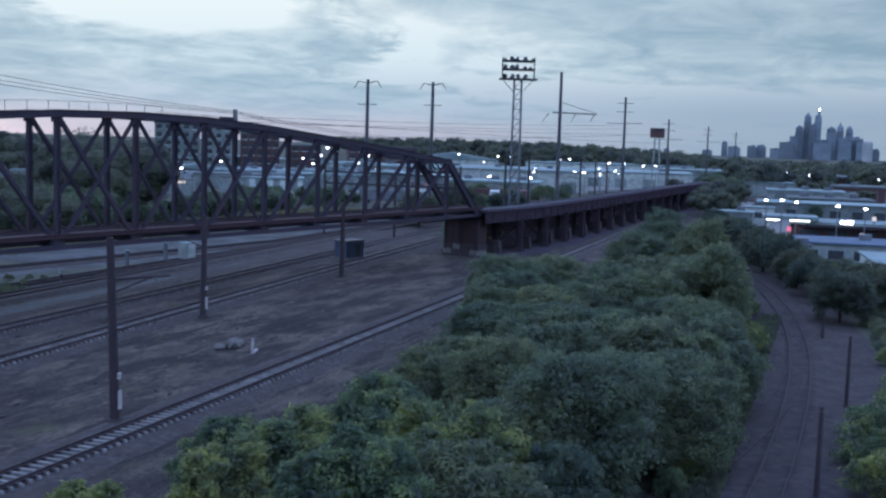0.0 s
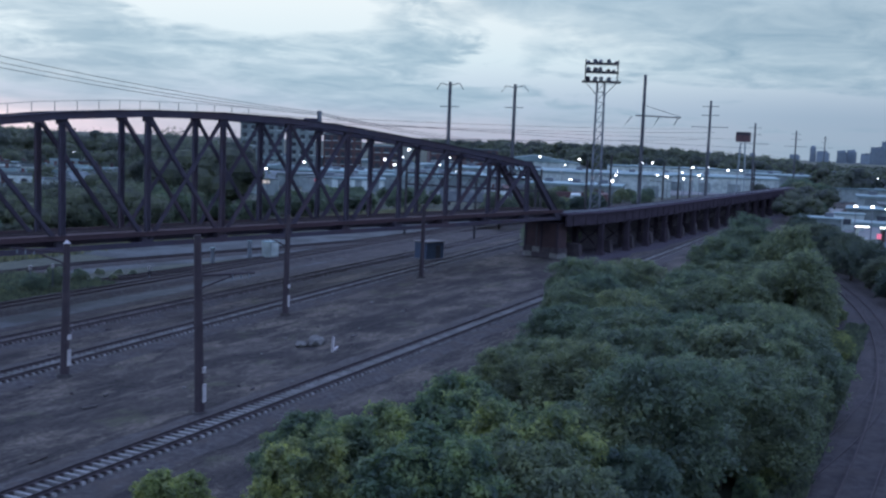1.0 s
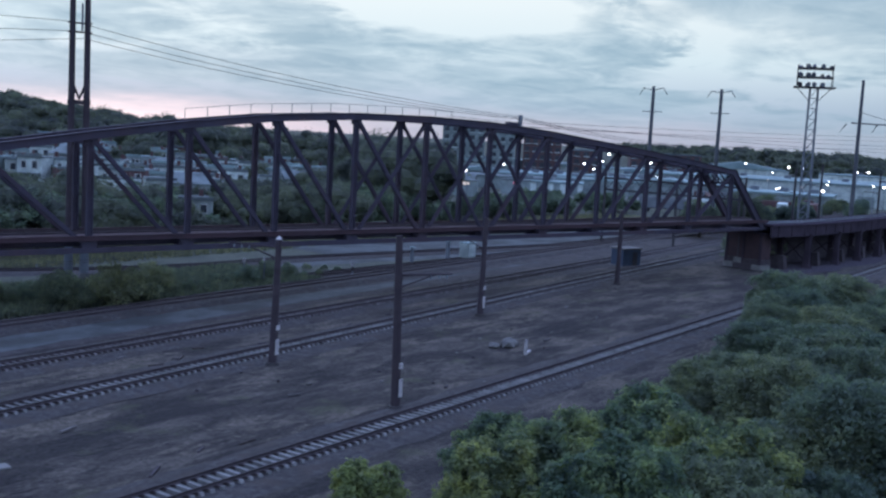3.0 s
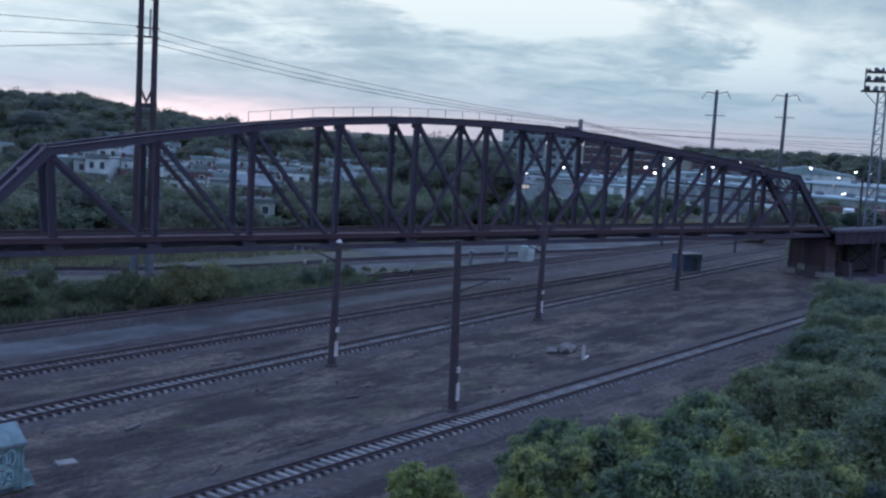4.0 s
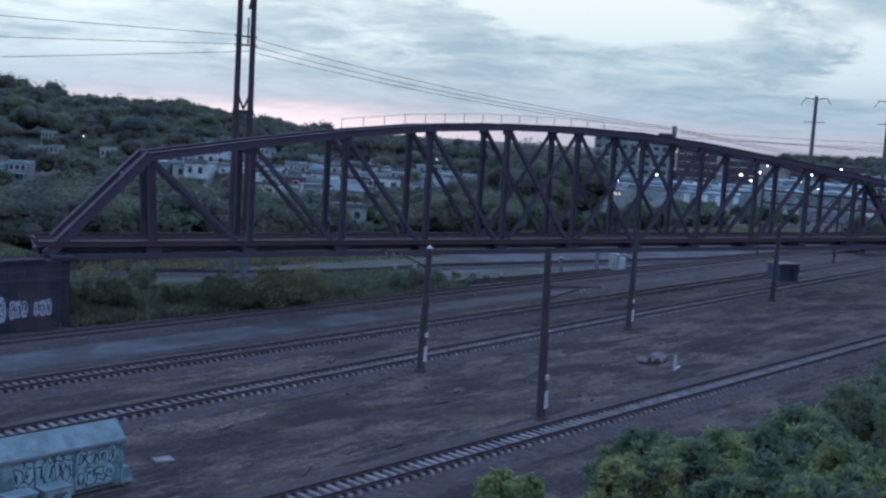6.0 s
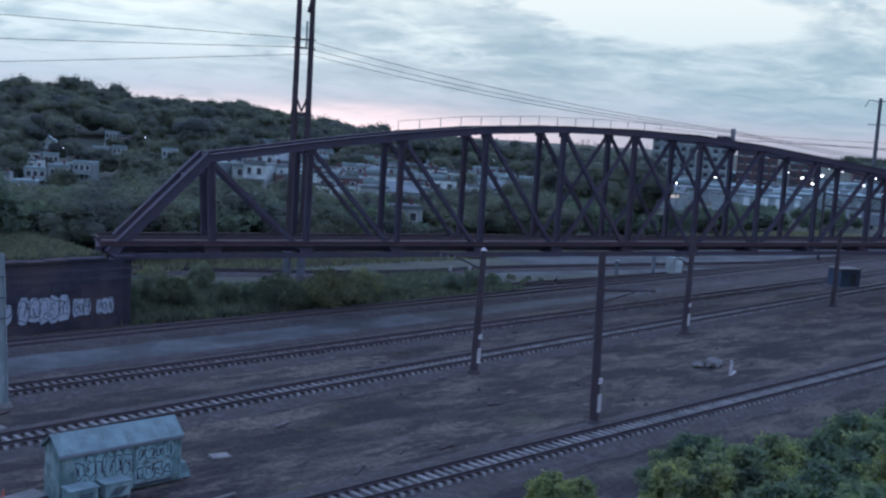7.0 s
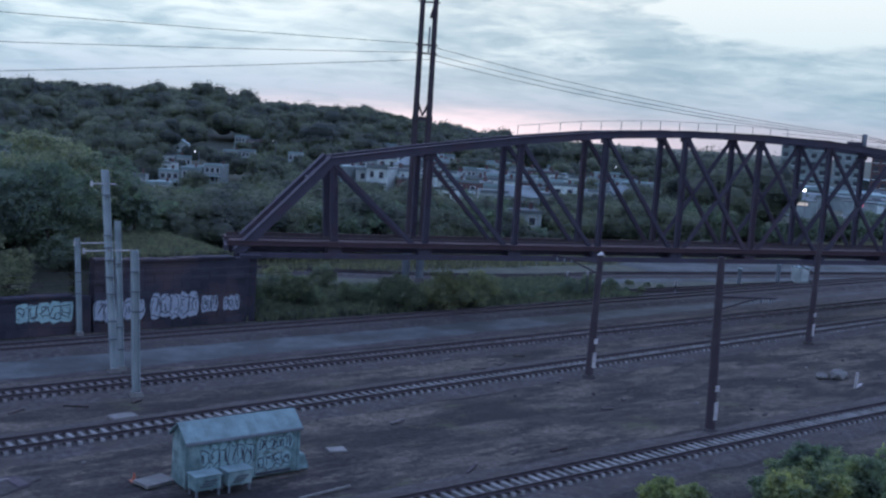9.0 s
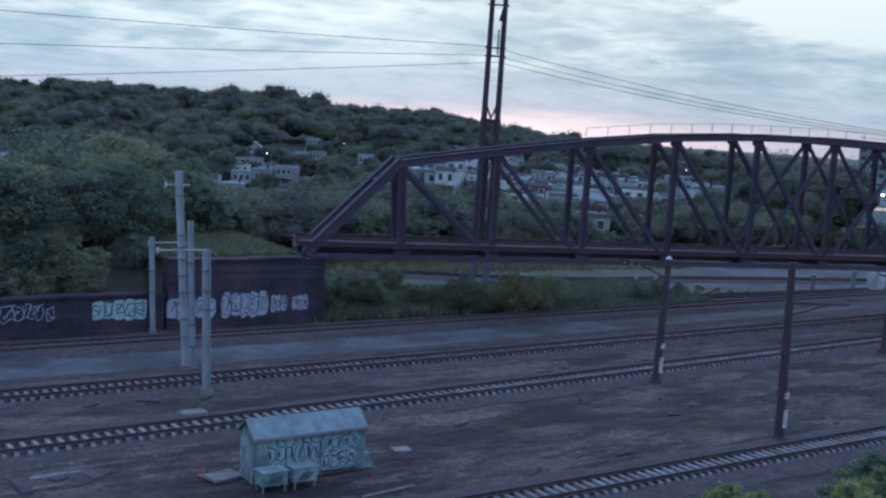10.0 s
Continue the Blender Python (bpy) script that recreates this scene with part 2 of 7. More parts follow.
M_PATH = material("dusty_service_road", (0.064, 0.060, 0.066), (0.026, 0.026, 0.032), 1.3, 0.95, bump=0.7, third=(0.058, 0.053, 0.056), fine_scale=9.0, stain=0.5, stain_scale=0.35)
M_OLDTIE = material("dark_oak_tie", (0.075, 0.062, 0.064), (0.045, 0.040, 0.045), 3.0, 0.95, objrand=0.3, bump=0.2)
# Dark colour for the added wall and ground strip under the viaduct.
M_UNDER_VIADUCT = material("under_viaduct_dark", (0.085, 0.080, 0.098), (0.058, 0.054, 0.068), 2.0, 1.0, bump=0.2)
M_LOT = material("pale_car_park_asphalt", (0.115, 0.13, 0.145), (0.072, 0.082, 0.095), 0.08, 0.6, bump=0.1, stain=0.3, stain_scale=0.06)
M_SEAT = material("rusty_bridge_seat", (0.058, 0.038, 0.046), (0.040, 0.030, 0.038), 0.8, 0.9, bump=0.1)
M_VIADUCT = material("sooty_viaduct_steel", (0.058, 0.049, 0.066), (0.040, 0.035, 0.048), 0.6, 0.9, bump=0.1)
for matte in (M_UNDER_VIADUCT, M_VIADUCT):
    matte.node_tree.nodes["Principled BSDF"].inputs["Specular IOR Level"].default_value = 0.0
M_BARK = material("bark", (0.06, 0.05, 0.045), (0.035, 0.03, 0.03), 4.0, 0.9, bump=0.4)
M_LEAF = leaf_material("broad_leaves", (0.080, 0.114, 0.090), (0.106, 0.146, 0.104), (0.240, 0.272, 0.122), 1.05)
M_LEAF_DARK = leaf_material("dark_leaves", (0.086, 0.116, 0.104), (0.108, 0.142, 0.120), (0.138, 0.176, 0.122), 0.8)
# Bluer leaf colour for the ridge, with some distance haze put in.
M_LEAF_FAR = leaf_material("hazed_far_leaves", (0.050, 0.067, 0.075), (0.057, 0.076, 0.080), (0.074, 0.097, 0.081), 1.1, 0.09)
M_SCRUB = leaf_material("scrub_leaves", (0.118, 0.146, 0.128), (0.143, 0.176, 0.148), (0.182, 0.210, 0.155), 0.7)
M_GRASS = leaf_material("rough_grass", (0.084, 0.096, 0.084), (0.106, 0.120, 0.100), (0.140, 0.146, 0.112))
M_BRICK = material("red_brown_brick", (0.105, 0.064, 0.068), (0.075, 0.050, 0.056), 0.8, 0.9, objrand=0.2)
M_TRIM = material("white_trim_paint", (0.42, 0.45, 0.46), (0.33, 0.36, 0.37), 2.0, 0.7, objrand=0.15, bump=0.0)
M_PALEWALL = material("pale_siding", (0.42, 0.50, 0.51), (0.24, 0.29, 0.30), 0.5, 0.8, objrand=0.55, bump=0.05)
M_GREYWALL = material("grey_stucco", (0.225, 0.28, 0.295), (0.14, 0.178, 0.192), 0.5, 0.85, objrand=0.25, bump=0.05)
M_ROOF = material("grey_roofing", (0.135, 0.168, 0.185), (0.078, 0.097, 0.108), 0.3, 0.9, objrand=0.35)
M_WHITEROOF = material("pale_membrane_roof", (0.235, 0.335, 0.355), (0.145, 0.21, 0.232), 0.08, 0.8, objrand=0.15, stain=0.2, stain_scale=0.05)
M_GLASS = material("dark_window_glass", (0.055, 0.065, 0.08), (0.035, 0.042, 0.055), 1.0, 0.12, bump=0.0)
M_BLUE = material("blue_hut_paint", (0.045, 0.075, 0.135), (0.035, 0.055, 0.10), 1.0, 0.7, stain=0.3)
M_BLUEROOF = material("dull_blue_roofing", (0.10, 0.155, 0.235), (0.075, 0.115, 0.175), 0.6, 0.8, stain=0.3)
M_ORANGE = material("orange_plastic", (0.30, 0.09, 0.06), (0.22, 0.07, 0.05), 3.0, 0.6)
M_LAMP = material("lit_lamp", (0.9, 0.9, 0.9), emission=(1.0, 0.96, 0.92), strength=7.0, bump=0.0)
M_WARM = material("lit_warm_panel", (0.9, 0.8, 0.7), emission=(1.0, 0.78, 0.62), strength=0.4, bump=0.0)
M_RED = material("lit_red_sign", (0.8, 0.2, 0.25), emission=(1.0, 0.2, 0.32), strength=0.6, bump=0.0)
# Distance haze is put into the towers' blue-grey base colour.
M_CITY = material("hazed_distant_towers", (0.165, 0.215, 0.27), (0.12, 0.16, 0.21), 0.02, 0.6, bump=0.0, objrand=0.25, fine_scale=0.06)
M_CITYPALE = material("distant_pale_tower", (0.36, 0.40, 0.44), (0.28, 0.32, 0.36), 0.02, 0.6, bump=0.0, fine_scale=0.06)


def add_rail_stain_shade(m):
    """Dark bands on a tie where the rails sit: rust, grease and painted rail shade."""
    n, l = m.node_tree.nodes, m.node_tree.links
    b = n["Principled BSDF"]
    src = b.inputs["Base Color"].links[0].from_socket
    tc = n.new("ShaderNodeTexCoord")
    sp = n.new("ShaderNodeSeparateXYZ")
    l.new(tc.outputs["Object"], sp.inputs[0])
    prev = sp.outputs[1]
    for op, v in (("ABSOLUTE", 0.0), ("SUBTRACT", 0.752), ("ABSOLUTE", 0.0)):
        q = n.new("ShaderNodeMath")
        q.operation = op
        l.new(prev, q.inputs[0])
        q.inputs[1].default_value = v
        prev = q.outputs[0]
    r = n.new("ShaderNodeValToRGB")
    r.color_ramp.elements[0].position, r.color_ramp.elements[1].position = 0.21, 0.30
    r.color_ramp.elements[0].color, r.color_ramp.elements[1].color = (0.9, 0.9, 0.9, 1), (0, 0, 0, 1)
    l.new(prev, r.inputs[0])
    x = n.new("ShaderNodeMix")
    x.data_type = "RGBA"
    l.new(r.outputs[0], x.inputs[0])
    l.new(src, x.inputs[6])
    x.inputs[7].default_value = (0.045, 0.036, 0.042, 1)
    l.new(x.outputs[2], b.inputs["Base Color"])


add_rail_stain_shade(M_TIE)
add_rail_stain_shade(M_WTIE)


# ---- mesh helpers ----
def bm_new():
    return bmesh.new()


def box(bm, c, s, m=None, taper=1.0):
    """A box of size s centred at c; taper narrows its top."""
    x, y, z = (v / 2 for v in s)
    pts = [Vector((sx * x * k, sy * y * k, sz * z)) for sz, k in ((-1, 1.0), (1, taper)) for sx, sy in ((-1, -1), (1, -1), (1, 1), (-1, 1))]
    pts = [Vector(c) + ((m @ p) if m else p) for p in pts]
    v = [bm.verts.new(p) for p in pts]
    for f in ((3, 2, 1, 0), (4, 5, 6, 7), (0, 1, 5, 4), (1, 2, 6, 5), (2, 3, 7, 6), (3, 0, 4, 7)):
        bm.faces.new([v[i] for i in f])
    return bm


def beam(bm, a, b, w, h, up=(0, 0, 1)):
    """A bar of width w and depth h from a to b."""
    a, b = Vector(a), Vector(b)
    d = (b - a).normalized()
    side = d.cross(Vector(up))
    side = side.normalized() if side.length > 1e-4 else Vector((1, 0, 0))
    u = side.cross(d).normalized()
    v = []
    for p in (a, b):
        for sx, sy in ((-1, -1), (1, -1), (1, 1), (-1, 1)):
            v.append(bm.verts.new(p + side * (sx * w / 2) + u * (sy * h / 2)))
    for f in ((3, 2, 1, 0), (4, 5, 6, 7), (0, 1, 5, 4), (1, 2, 6, 5), (2, 3, 7, 6), (3, 0, 4, 7)):
        bm.faces.new([v[i] for i in f])
    return bm


def tube(bm, a, b, r0, r1=None, n=10):
    a, b = Vector(a), Vector(b)
    r1 = r0 if r1 is None else r1
    d = (b - a).normalized()
    s = d.cross(Vector((0, 0, 1)))
    s = s.normalized() if s.length > 1e-3 else Vector((1, 0, 0))
    u = d.cross(s)
    rings = []
    for p, r in ((a, r0), (b, r1)):
        rings.append([bm.verts.new(p + (s * math.cos(t) + u * math.sin(t)) * r) for t in (2 * math.pi * i / n for i in range(n))])
    for i in range(n):
        j = (i + 1) % n
        bm.faces.new((rings[0][i], rings[0][j], rings[1][j], rings[1][i]))
    bm.faces.new(rings[1])
    bm.faces.new(rings[0][::-1])
    return bm


def mesh_of(name, bm, mat):
    bmesh.ops.recalc_face_normals(bm, faces=bm.faces)
    me = bpy.data.meshes.new(name)
    bm.to_mesh(me)
    bm.free()
    me.materials.append(mat)
    return me


def part(name, bm, mat, parent, label=""):
    ob = new(name, bm if isinstance(bm, bpy.types.Mesh) else mesh_of(name, bm, mat))
    ob.parent = parent
    return tagged(ob, label)


def thing(name, loc, label, category, group="", kind="", rz=0.0):
    e = new(name)
    e.matrix_basis = pose(*loc, 0, 0, rz)
    return tagged(e, label, category, group, kind)


def solid(name, bm, mat, label, category, group="", kind="", loc=None):
    ob = new(name, mesh_of(name, bm, mat))
    if loc:
        ob.location = loc
    return tagged(ob, label, category, group, kind)


def raw_mesh(name, verts, faces, mat, smooth=False):
    me = bpy.data.meshes.new(name)
    me.from_pydata([tuple(v) for v in verts], [], [tuple(f) for f in faces])
    me.materials.append(mat)
    if smooth:
        me.polygons.foreach_set("use_smooth", [True] * len(me.polygons))
    me.update()
    return me


# ---- ground ----
def smooth(a, b, v):
    t = min(1.0, max(0.0, (v - a) / (b - a)))
    return t * t * (3 - 2 * t)


def wall_y(x):
    return 76.6 + 0.06 * x


def ground_z(x, y):
    """Flat yard, an embankment behind the graffiti wall, a slope up to the wooded ridge."""
    z = 0.0
    # approach embankment west of the bridge
    e = (1 - smooth(38.0, 41.0, x)) * (1 - smooth(96, 116, y)) * (smooth(0.7, 1.5, y - wall_y(x)) if x > 26 else smooth(1.8, 7.0, y - wall_y(x)))
    z = max(z, 5.45 * e)
    # town slope and ridge
    d = math.hypot(x, y)
    az = math.degrees(math.atan2(y, x))
    left = smooth(24, 62, az)
    rise = 3.4 * smooth(150, 320, d) + (8.0 + 7.5 * smooth(50, 58, az) - 4.0 * smooth(77, 84, az)) * smooth(310, 520, d)
    z = max(z, rise * left * smooth(85, 130, y))
    z += 7.5 * smooth(560, 760, d) * smooth(2, 16, az) * (1 - left)
    return z


def axis_steps(lo, hi, fine_lo, fine_hi, fine, grow):
    v = [fine_lo]
    while v[-1] < fine_hi:
        v.append(v[-1] + fine)
    s = fine
    while v[-1] < hi:
        s *= grow
        v.append(v[-1] + s)
    s = fine
    while v[0] > lo:
        s *= grow
        v.insert(0, v[0] - s)
    return v


gx = axis_steps(-4500, 4900, -40, 240, 2.0, 1.22)
gy = axis_steps(-4500, 4900, -40, 150, 1.0, 1.16)
gverts = []
for yv in gy:
    for xv in gx:
        bumpy = 0.10 * noise.noise((xv * 0.11, yv * 0.11, 0.0)) if -30 < xv < 240 and 38 < yv < 52 else 0.0
        gverts.append((xv, yv, ground_z(xv, yv) - 0.02 + bumpy))
nx = len(gx)
gfaces = [(j * nx + i, j * nx + i + 1, (j + 1) * nx + i + 1, (j + 1) * nx + i) for j in range(len(gy) - 1) for i in range(nx - 1)]


def ground_material():
    m = bpy.data.materials.new("yard_and_fields")
    m.use_nodes = True
    n, l = m.node_tree.nodes, m.node_tree.links
    b = n["Principled BSDF"]
    b.inputs["Roughness"].default_value = 0.95
    b.inputs["Specular IOR Level"].default_value = 0.2
    geo = n.new("ShaderNodeNewGeometry")

    def nz(sc, det, off=(0, 0, 0), stretch=(1, 1, 1)):
        mp = n.new("ShaderNodeMapping")
        mp.inputs["Location"].default_value, mp.inputs["Scale"].default_value = off, stretch
        l.new(geo.outputs["Position"], mp.inputs[0])
        t = n.new("ShaderNodeTexNoise")
        t.inputs["Scale"].default_value, t.inputs["Detail"].default_value, t.inputs["Roughness"].default_value = sc, det, 0.70
        l.new(mp.outputs[0], t.inputs["Vector"])
        return t.outputs["Fac"]

    def ramp(fac, stops):
        r = n.new("ShaderNodeValToRGB")
        e = r.color_ramp.elements
        while len(e) < len(stops):
            e.new(0.5)
        for el, (p, c) in zip(e, stops):
            el.position, el.color = p, (*c, 1)
        l.new(fac, r.inputs[0])
        return r.outputs[0]

    def mix(fac, a, c, blend="MIX"):
        x = n.new("ShaderNodeMix")
        x.data_type, x.blend_type = "RGBA", blend
        for s, v in ((x.inputs[0], fac), (x.inputs[6], a), (x.inputs[7], c)):
            if isinstance(v, (int, float)):
                s.default_value = v
            elif isinstance(v, tuple):
                s.default_value = (*v, 1)
            else:
                l.new(v, s)
        return x.outputs[2]

    yard = ramp(nz(0.34, 13.0, (3, 1, 0), (0.4, 1, 1)), [(0.38, (0.020, 0.020, 0.024)), (0.50, (0.041, 0.039, 0.042)), (0.62, (0.080, 0.075, 0.075))])
    pale = ramp(nz(0.16, 13.0, (1.5, 8, 0), (0.5, 1, 1)), [(0.52, (0, 0, 0)), (0.57, (0.85, 0.85, 0.85))])
    yard = mix(pale, yard, ramp(nz(1.4, 8.0, (9, 4, 0)), [(0.36, (0.050, 0.046, 0.046)), (0.62, (0.125, 0.115, 0.106))]))
    soot = ramp(nz(0.24, 13.0, (2, 6, 0), (0.3, 1, 1)), [(0.51, (0, 0, 0)), (0.56, (0.85, 0.85, 0.85))])
    yard = mix(soot, yard, (0.018, 0.018, 0.023))
    streaks = ramp(nz(0.7, 11.0, (7, 2, 0), (0.10, 1, 1)), [(0.55, (0, 0, 0)), (0.66, (0.7, 0.7, 0.7))])
    yard = mix(streaks, yard, (0.098, 0.091, 0.088))
    yard = mix(1.0, yard, ramp(nz(3.2, 8.0, (4, 4, 0)), [(0.34, (0.55, 0.55, 0.55)), (0.66, (1.4, 1.4, 1.4))]), "MULTIPLY")
    specks = ramp(nz(2.4, 3.0, (0, 3, 0)), [(0.68, (0, 0, 0)), (0.73, (0.8, 0.8, 0.8))])
    yard = mix(specks, yard, (0.15, 0.145, 0.14))
    weeds = ramp(nz(0.22, 12.0, (5, 5, 0)), [(0.56, (0, 0, 0)), (0.64, (0.6, 0.6, 0.6))])
    yard = mix(weeds, yard, (0.055, 0.062, 0.042))
    grit = ramp(nz(7.5, 4.0, (6, 1, 0)), [(0.66, (0, 0, 0)), (0.70, (0.75, 0.75, 0.75))])
    yard = mix(grit, yard, (0.17, 0.168, 0.165))
    pits = ramp(nz(1.1, 9.0, (2, 7, 0), (0.6, 1, 1)), [(0.34, (0.9, 0.9, 0.9)), (0.42, (0, 0, 0))])
    yard = mix(pits, yard, (0.016, 0.017, 0.021))
    yard = mix(1.0, yard, (1.02, 1.0, 0.95), "MULTIPLY")
    green = ramp(nz(0.15, 8.0, (2, 9, 0)), [(0.35, (0.044, 0.053, 0.047)), (0.65, (0.078, 0.088, 0.070))])
    sepn = n.new("ShaderNodeSeparateXYZ")
    l.new(geo.outputs["Position"], sepn.inputs[0])
    mr = n.new("ShaderNodeMapRange")
    mr.inputs["From Min"].default_value, mr.inputs["From Max"].default_value = 78.0, 84.0
    l.new(sepn.outputs[1], mr.inputs["Value"])
    mr2 = n.new("ShaderNodeMapRange")
    mr2.inputs["From Min"].default_value, mr2.inputs["From Max"].default_value = 26.0, 20.0
    l.new(sepn.outputs[1], mr2.inputs["Value"])
    mx = n.new("ShaderNodeMath")
    mx.operation = "MAXIMUM"
    l.new(mr.outputs[0], mx.inputs[0])
    l.new(mr2.outputs[0], mx.inputs[1])
    col = mix(mx.outputs[0], yard, green)
    l.new(col, b.inputs["Base Color"])
    bp = n.new("ShaderNodeBump")
    bp.inputs["Strength"].default_value, bp.inputs["Distance"].default_value = 0.8, 0.2
    l.new(nz(4.0, 6.0), bp.inputs["Height"])
    l.new(bp.outputs[0], b.inputs["Normal"])
    return m


ground = new("ground", raw_mesh("ground", gverts, gfaces, ground_material(), True))
tagged(ground, "dark cinder and earth ground of a rail yard", "ground", kind="structure")


def strip(name, pts, half, z0, z1, mat, label, category="ground", shoulder=0.9):
    """A low raised bed along pts: flat top of half width, sloping shoulders."""
    verts, faces = [], []
    for i, (x, y) in enumerate(pts):
        a, b = pts[max(0, i - 1)], pts[min(len(pts) - 1, i + 1)]
        t = Vector((b[0] - a[0], b[1] - a[1])).normalized()
        s = Vector((-t.y, t.x))
        wob = 0.5 * noise.noise((x * 0.35, y * 0.3, 4.0))
        w = half(x) + wob if callable(half) else half
        for off, z in ((-w - shoulder + wob, z0), (-w, z1), (w, z1), (w + shoulder + wob, z0)):
            verts.append((x + s.x * off, y + s.y * off, z))
        if i:
            k = 4 * i
            for q in range(3):
                faces.append((k - 4 + q, k + q, k + q + 1, k - 3 + q))
    ob = new(name, raw_mesh(name, verts, [f[::-1] for f in faces], mat))
    return tagged(ob, label, category, kind="structure")


def line_pts(f, x0, x1, step=1.5):
    n = max(2, int(abs(x1 - x0) / step))
    return [(x0 + (x1 - x0) * i / n, f(x0 + (x1 - x0) * i / n)) for i in range(n + 1)]


# track centre lines, y over x
def track_a(x):
    return 35.7 + 0.0187 * x


def track_b(x):
    return 50.8 + 0.082 * x - 0.00008 * max(0, x - 60) ** 2


def track_c(x):
    return 60.6 + 0.060 * x


def track_d(x):
    return 72.2 + 0.055 * x


def track_e(x):
    return 93.9 - 0.19 * max(0.0, min(x, 150) - 98) + 0.0095 * max(0.0, 92 - x) ** 2


def track_h(x):
    return 81.9 - 0.012 * (x - 90)


def track_f(x):
    return 2.2 + (0.0019 if x > 78 else 0.0011) * (x - 78) ** 2


def track_g(x):
    return track_f(x) + 0.0021 * max(0.0, 95 - x) ** 2


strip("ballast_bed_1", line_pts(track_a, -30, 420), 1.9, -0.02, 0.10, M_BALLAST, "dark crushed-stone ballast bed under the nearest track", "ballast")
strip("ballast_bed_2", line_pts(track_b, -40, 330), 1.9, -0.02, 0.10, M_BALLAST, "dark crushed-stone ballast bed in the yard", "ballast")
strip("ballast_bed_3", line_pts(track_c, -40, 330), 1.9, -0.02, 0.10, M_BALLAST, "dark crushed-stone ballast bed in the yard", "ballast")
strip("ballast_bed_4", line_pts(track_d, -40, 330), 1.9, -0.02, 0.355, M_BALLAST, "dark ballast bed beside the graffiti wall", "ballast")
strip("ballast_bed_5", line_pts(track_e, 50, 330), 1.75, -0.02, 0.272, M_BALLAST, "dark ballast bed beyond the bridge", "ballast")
strip("ballast_bed_7", line_pts(track_h, 82, 245), 1.7, -0.02, 0.10, M_BALLAST, "dark ballast bed under the bridge", "ballast")
strip("ballast_bed_6", line_pts(track_f, 30, 190), 1.9, -0.02, 0.12, M_PATH, "grey ballast bed curving past the trees", "ballast")
strip("cinder_strip", line_pts(lambda x: 67.6 + 0.057 * x, -40, 330), 2.6, -0.02, 0.022, M_PATH, "dark cinder strip between the tracks", "ground")
strip("service_road", line_pts(lambda x: 67.6 + 0.057 * x - 0.6 * smooth(40, 130, x), -40, 128), lambda x: 2.5 - 2.3 * smooth(30, 128, x), -0.02, 0.034, M_GRAVEL, "pale grey gravel strip between the tracks", "gravel", 0.3)
strip("gravel_lot", line_pts(lambda x: track_e(x) + 8.0, 108, 330), 5.6, -0.02, 0.035, M_GRAVEL, "pale gravel lot beyond the far tracks", "gravel")
strip("gravel_strip", line_pts(lambda x: track_e(x) - 3.2, 88, 330), 1.2, -0.02, 0.03, M_GRAVEL, "pale gravel between the far tracks", "gravel")
strip("dirt_road", line_pts(lambda x: track_f(x) - 0.5, 20, 190), 4.8, -0.02, 0.02, M_PATH, "dusty dark ground along the curved track", "ground")


# ---- tracks ----
def rail_profile_mesh(f, x0, x1, off, step=2.0):
    prof = [(-0.07, 0.0), (0.07, 0.0), (0.015, 0.03), (0.015, 0.11), (0.036, 0.13), (0.036, 0.165), (-0.036, 0.165), (-0.036, 0.13), (-0.015, 0.11), (-0.015, 0.03)]
    pts = line_pts(f, x0, x1, step)
    verts, faces = [], []
    n = len(prof)
    for i, (x, y) in enumerate(pts):
        a, b = pts[max(0, i - 1)], pts[min(len(pts) - 1, i + 1)]
        t = Vector((b[0] - a[0], b[1] - a[1])).normalized()
        s = Vector((-t.y, t.x))
        for o, z in prof:
            verts.append((x + s.x * (o + off), y + s.y * (o + off), z))
        if i:
            k = n * i
            for q in range(n):
                r = (q + 1) % n
                faces.append((k - n + q, k - n + r, k + r, k + q))
    return verts, faces


def tie_mesh(name, mat, length=2.42, w=0.23, h=0.20):
    bm = bm_new()
    box(bm, (0, 0, 0), (w, length, h), taper=0.93)
    return mesh_of(name, bm, mat)


def rail_track(f, x0, x1, z, spacing, mat, label, near=None, count_from=None):
    """A track: two rails and ties; the 300 nearest ties are parts, the rest one joined part."""
    t = thing("rail_track", (0, 0, z), label, "railway track", "yard tracks")
    for off in (-0.752, 0.752):
        v, fc = rail_profile_mesh(f, x0, x1, off)
        part("rail", raw_mesh("rail", v, fc, M_RAIL), M_RAIL, t, "rust-brown steel rail")
    me = tie_mesh("tie", mat)
    xs = [x0 + i * spacing for i in range(int((x1 - x0) / spacing))]
    pick = [x for x in xs if near and near[0] <= x <= near[1]][:300]
    picked = set(pick)
    rest = bm_new()
    rnd = random.Random(int(x0 * 7 + z * 100))
    for x in xs:
        ang = math.degrees(math.atan2(f(x + 0.5) - f(x - 0.5), 1.0)) + rnd.uniform(-0.8, 0.8)
        m = pose(x + rnd.uniform(-0.02, 0.02), f(x) + rnd.uniform(-0.04, 0.04), -0.095, 0, 0, ang)
        if x in picked:
            o = part("tie", me, mat, t)
            o.matrix_basis = m
        else:
            box(rest, m.translation, (0.23, 2.42, 0.2), m.to_3x3(), 0.93)
    o = part("ties_beyond", rest, mat, t, "ties further along the track")
    tagged(o, kind="stuff")
    return t


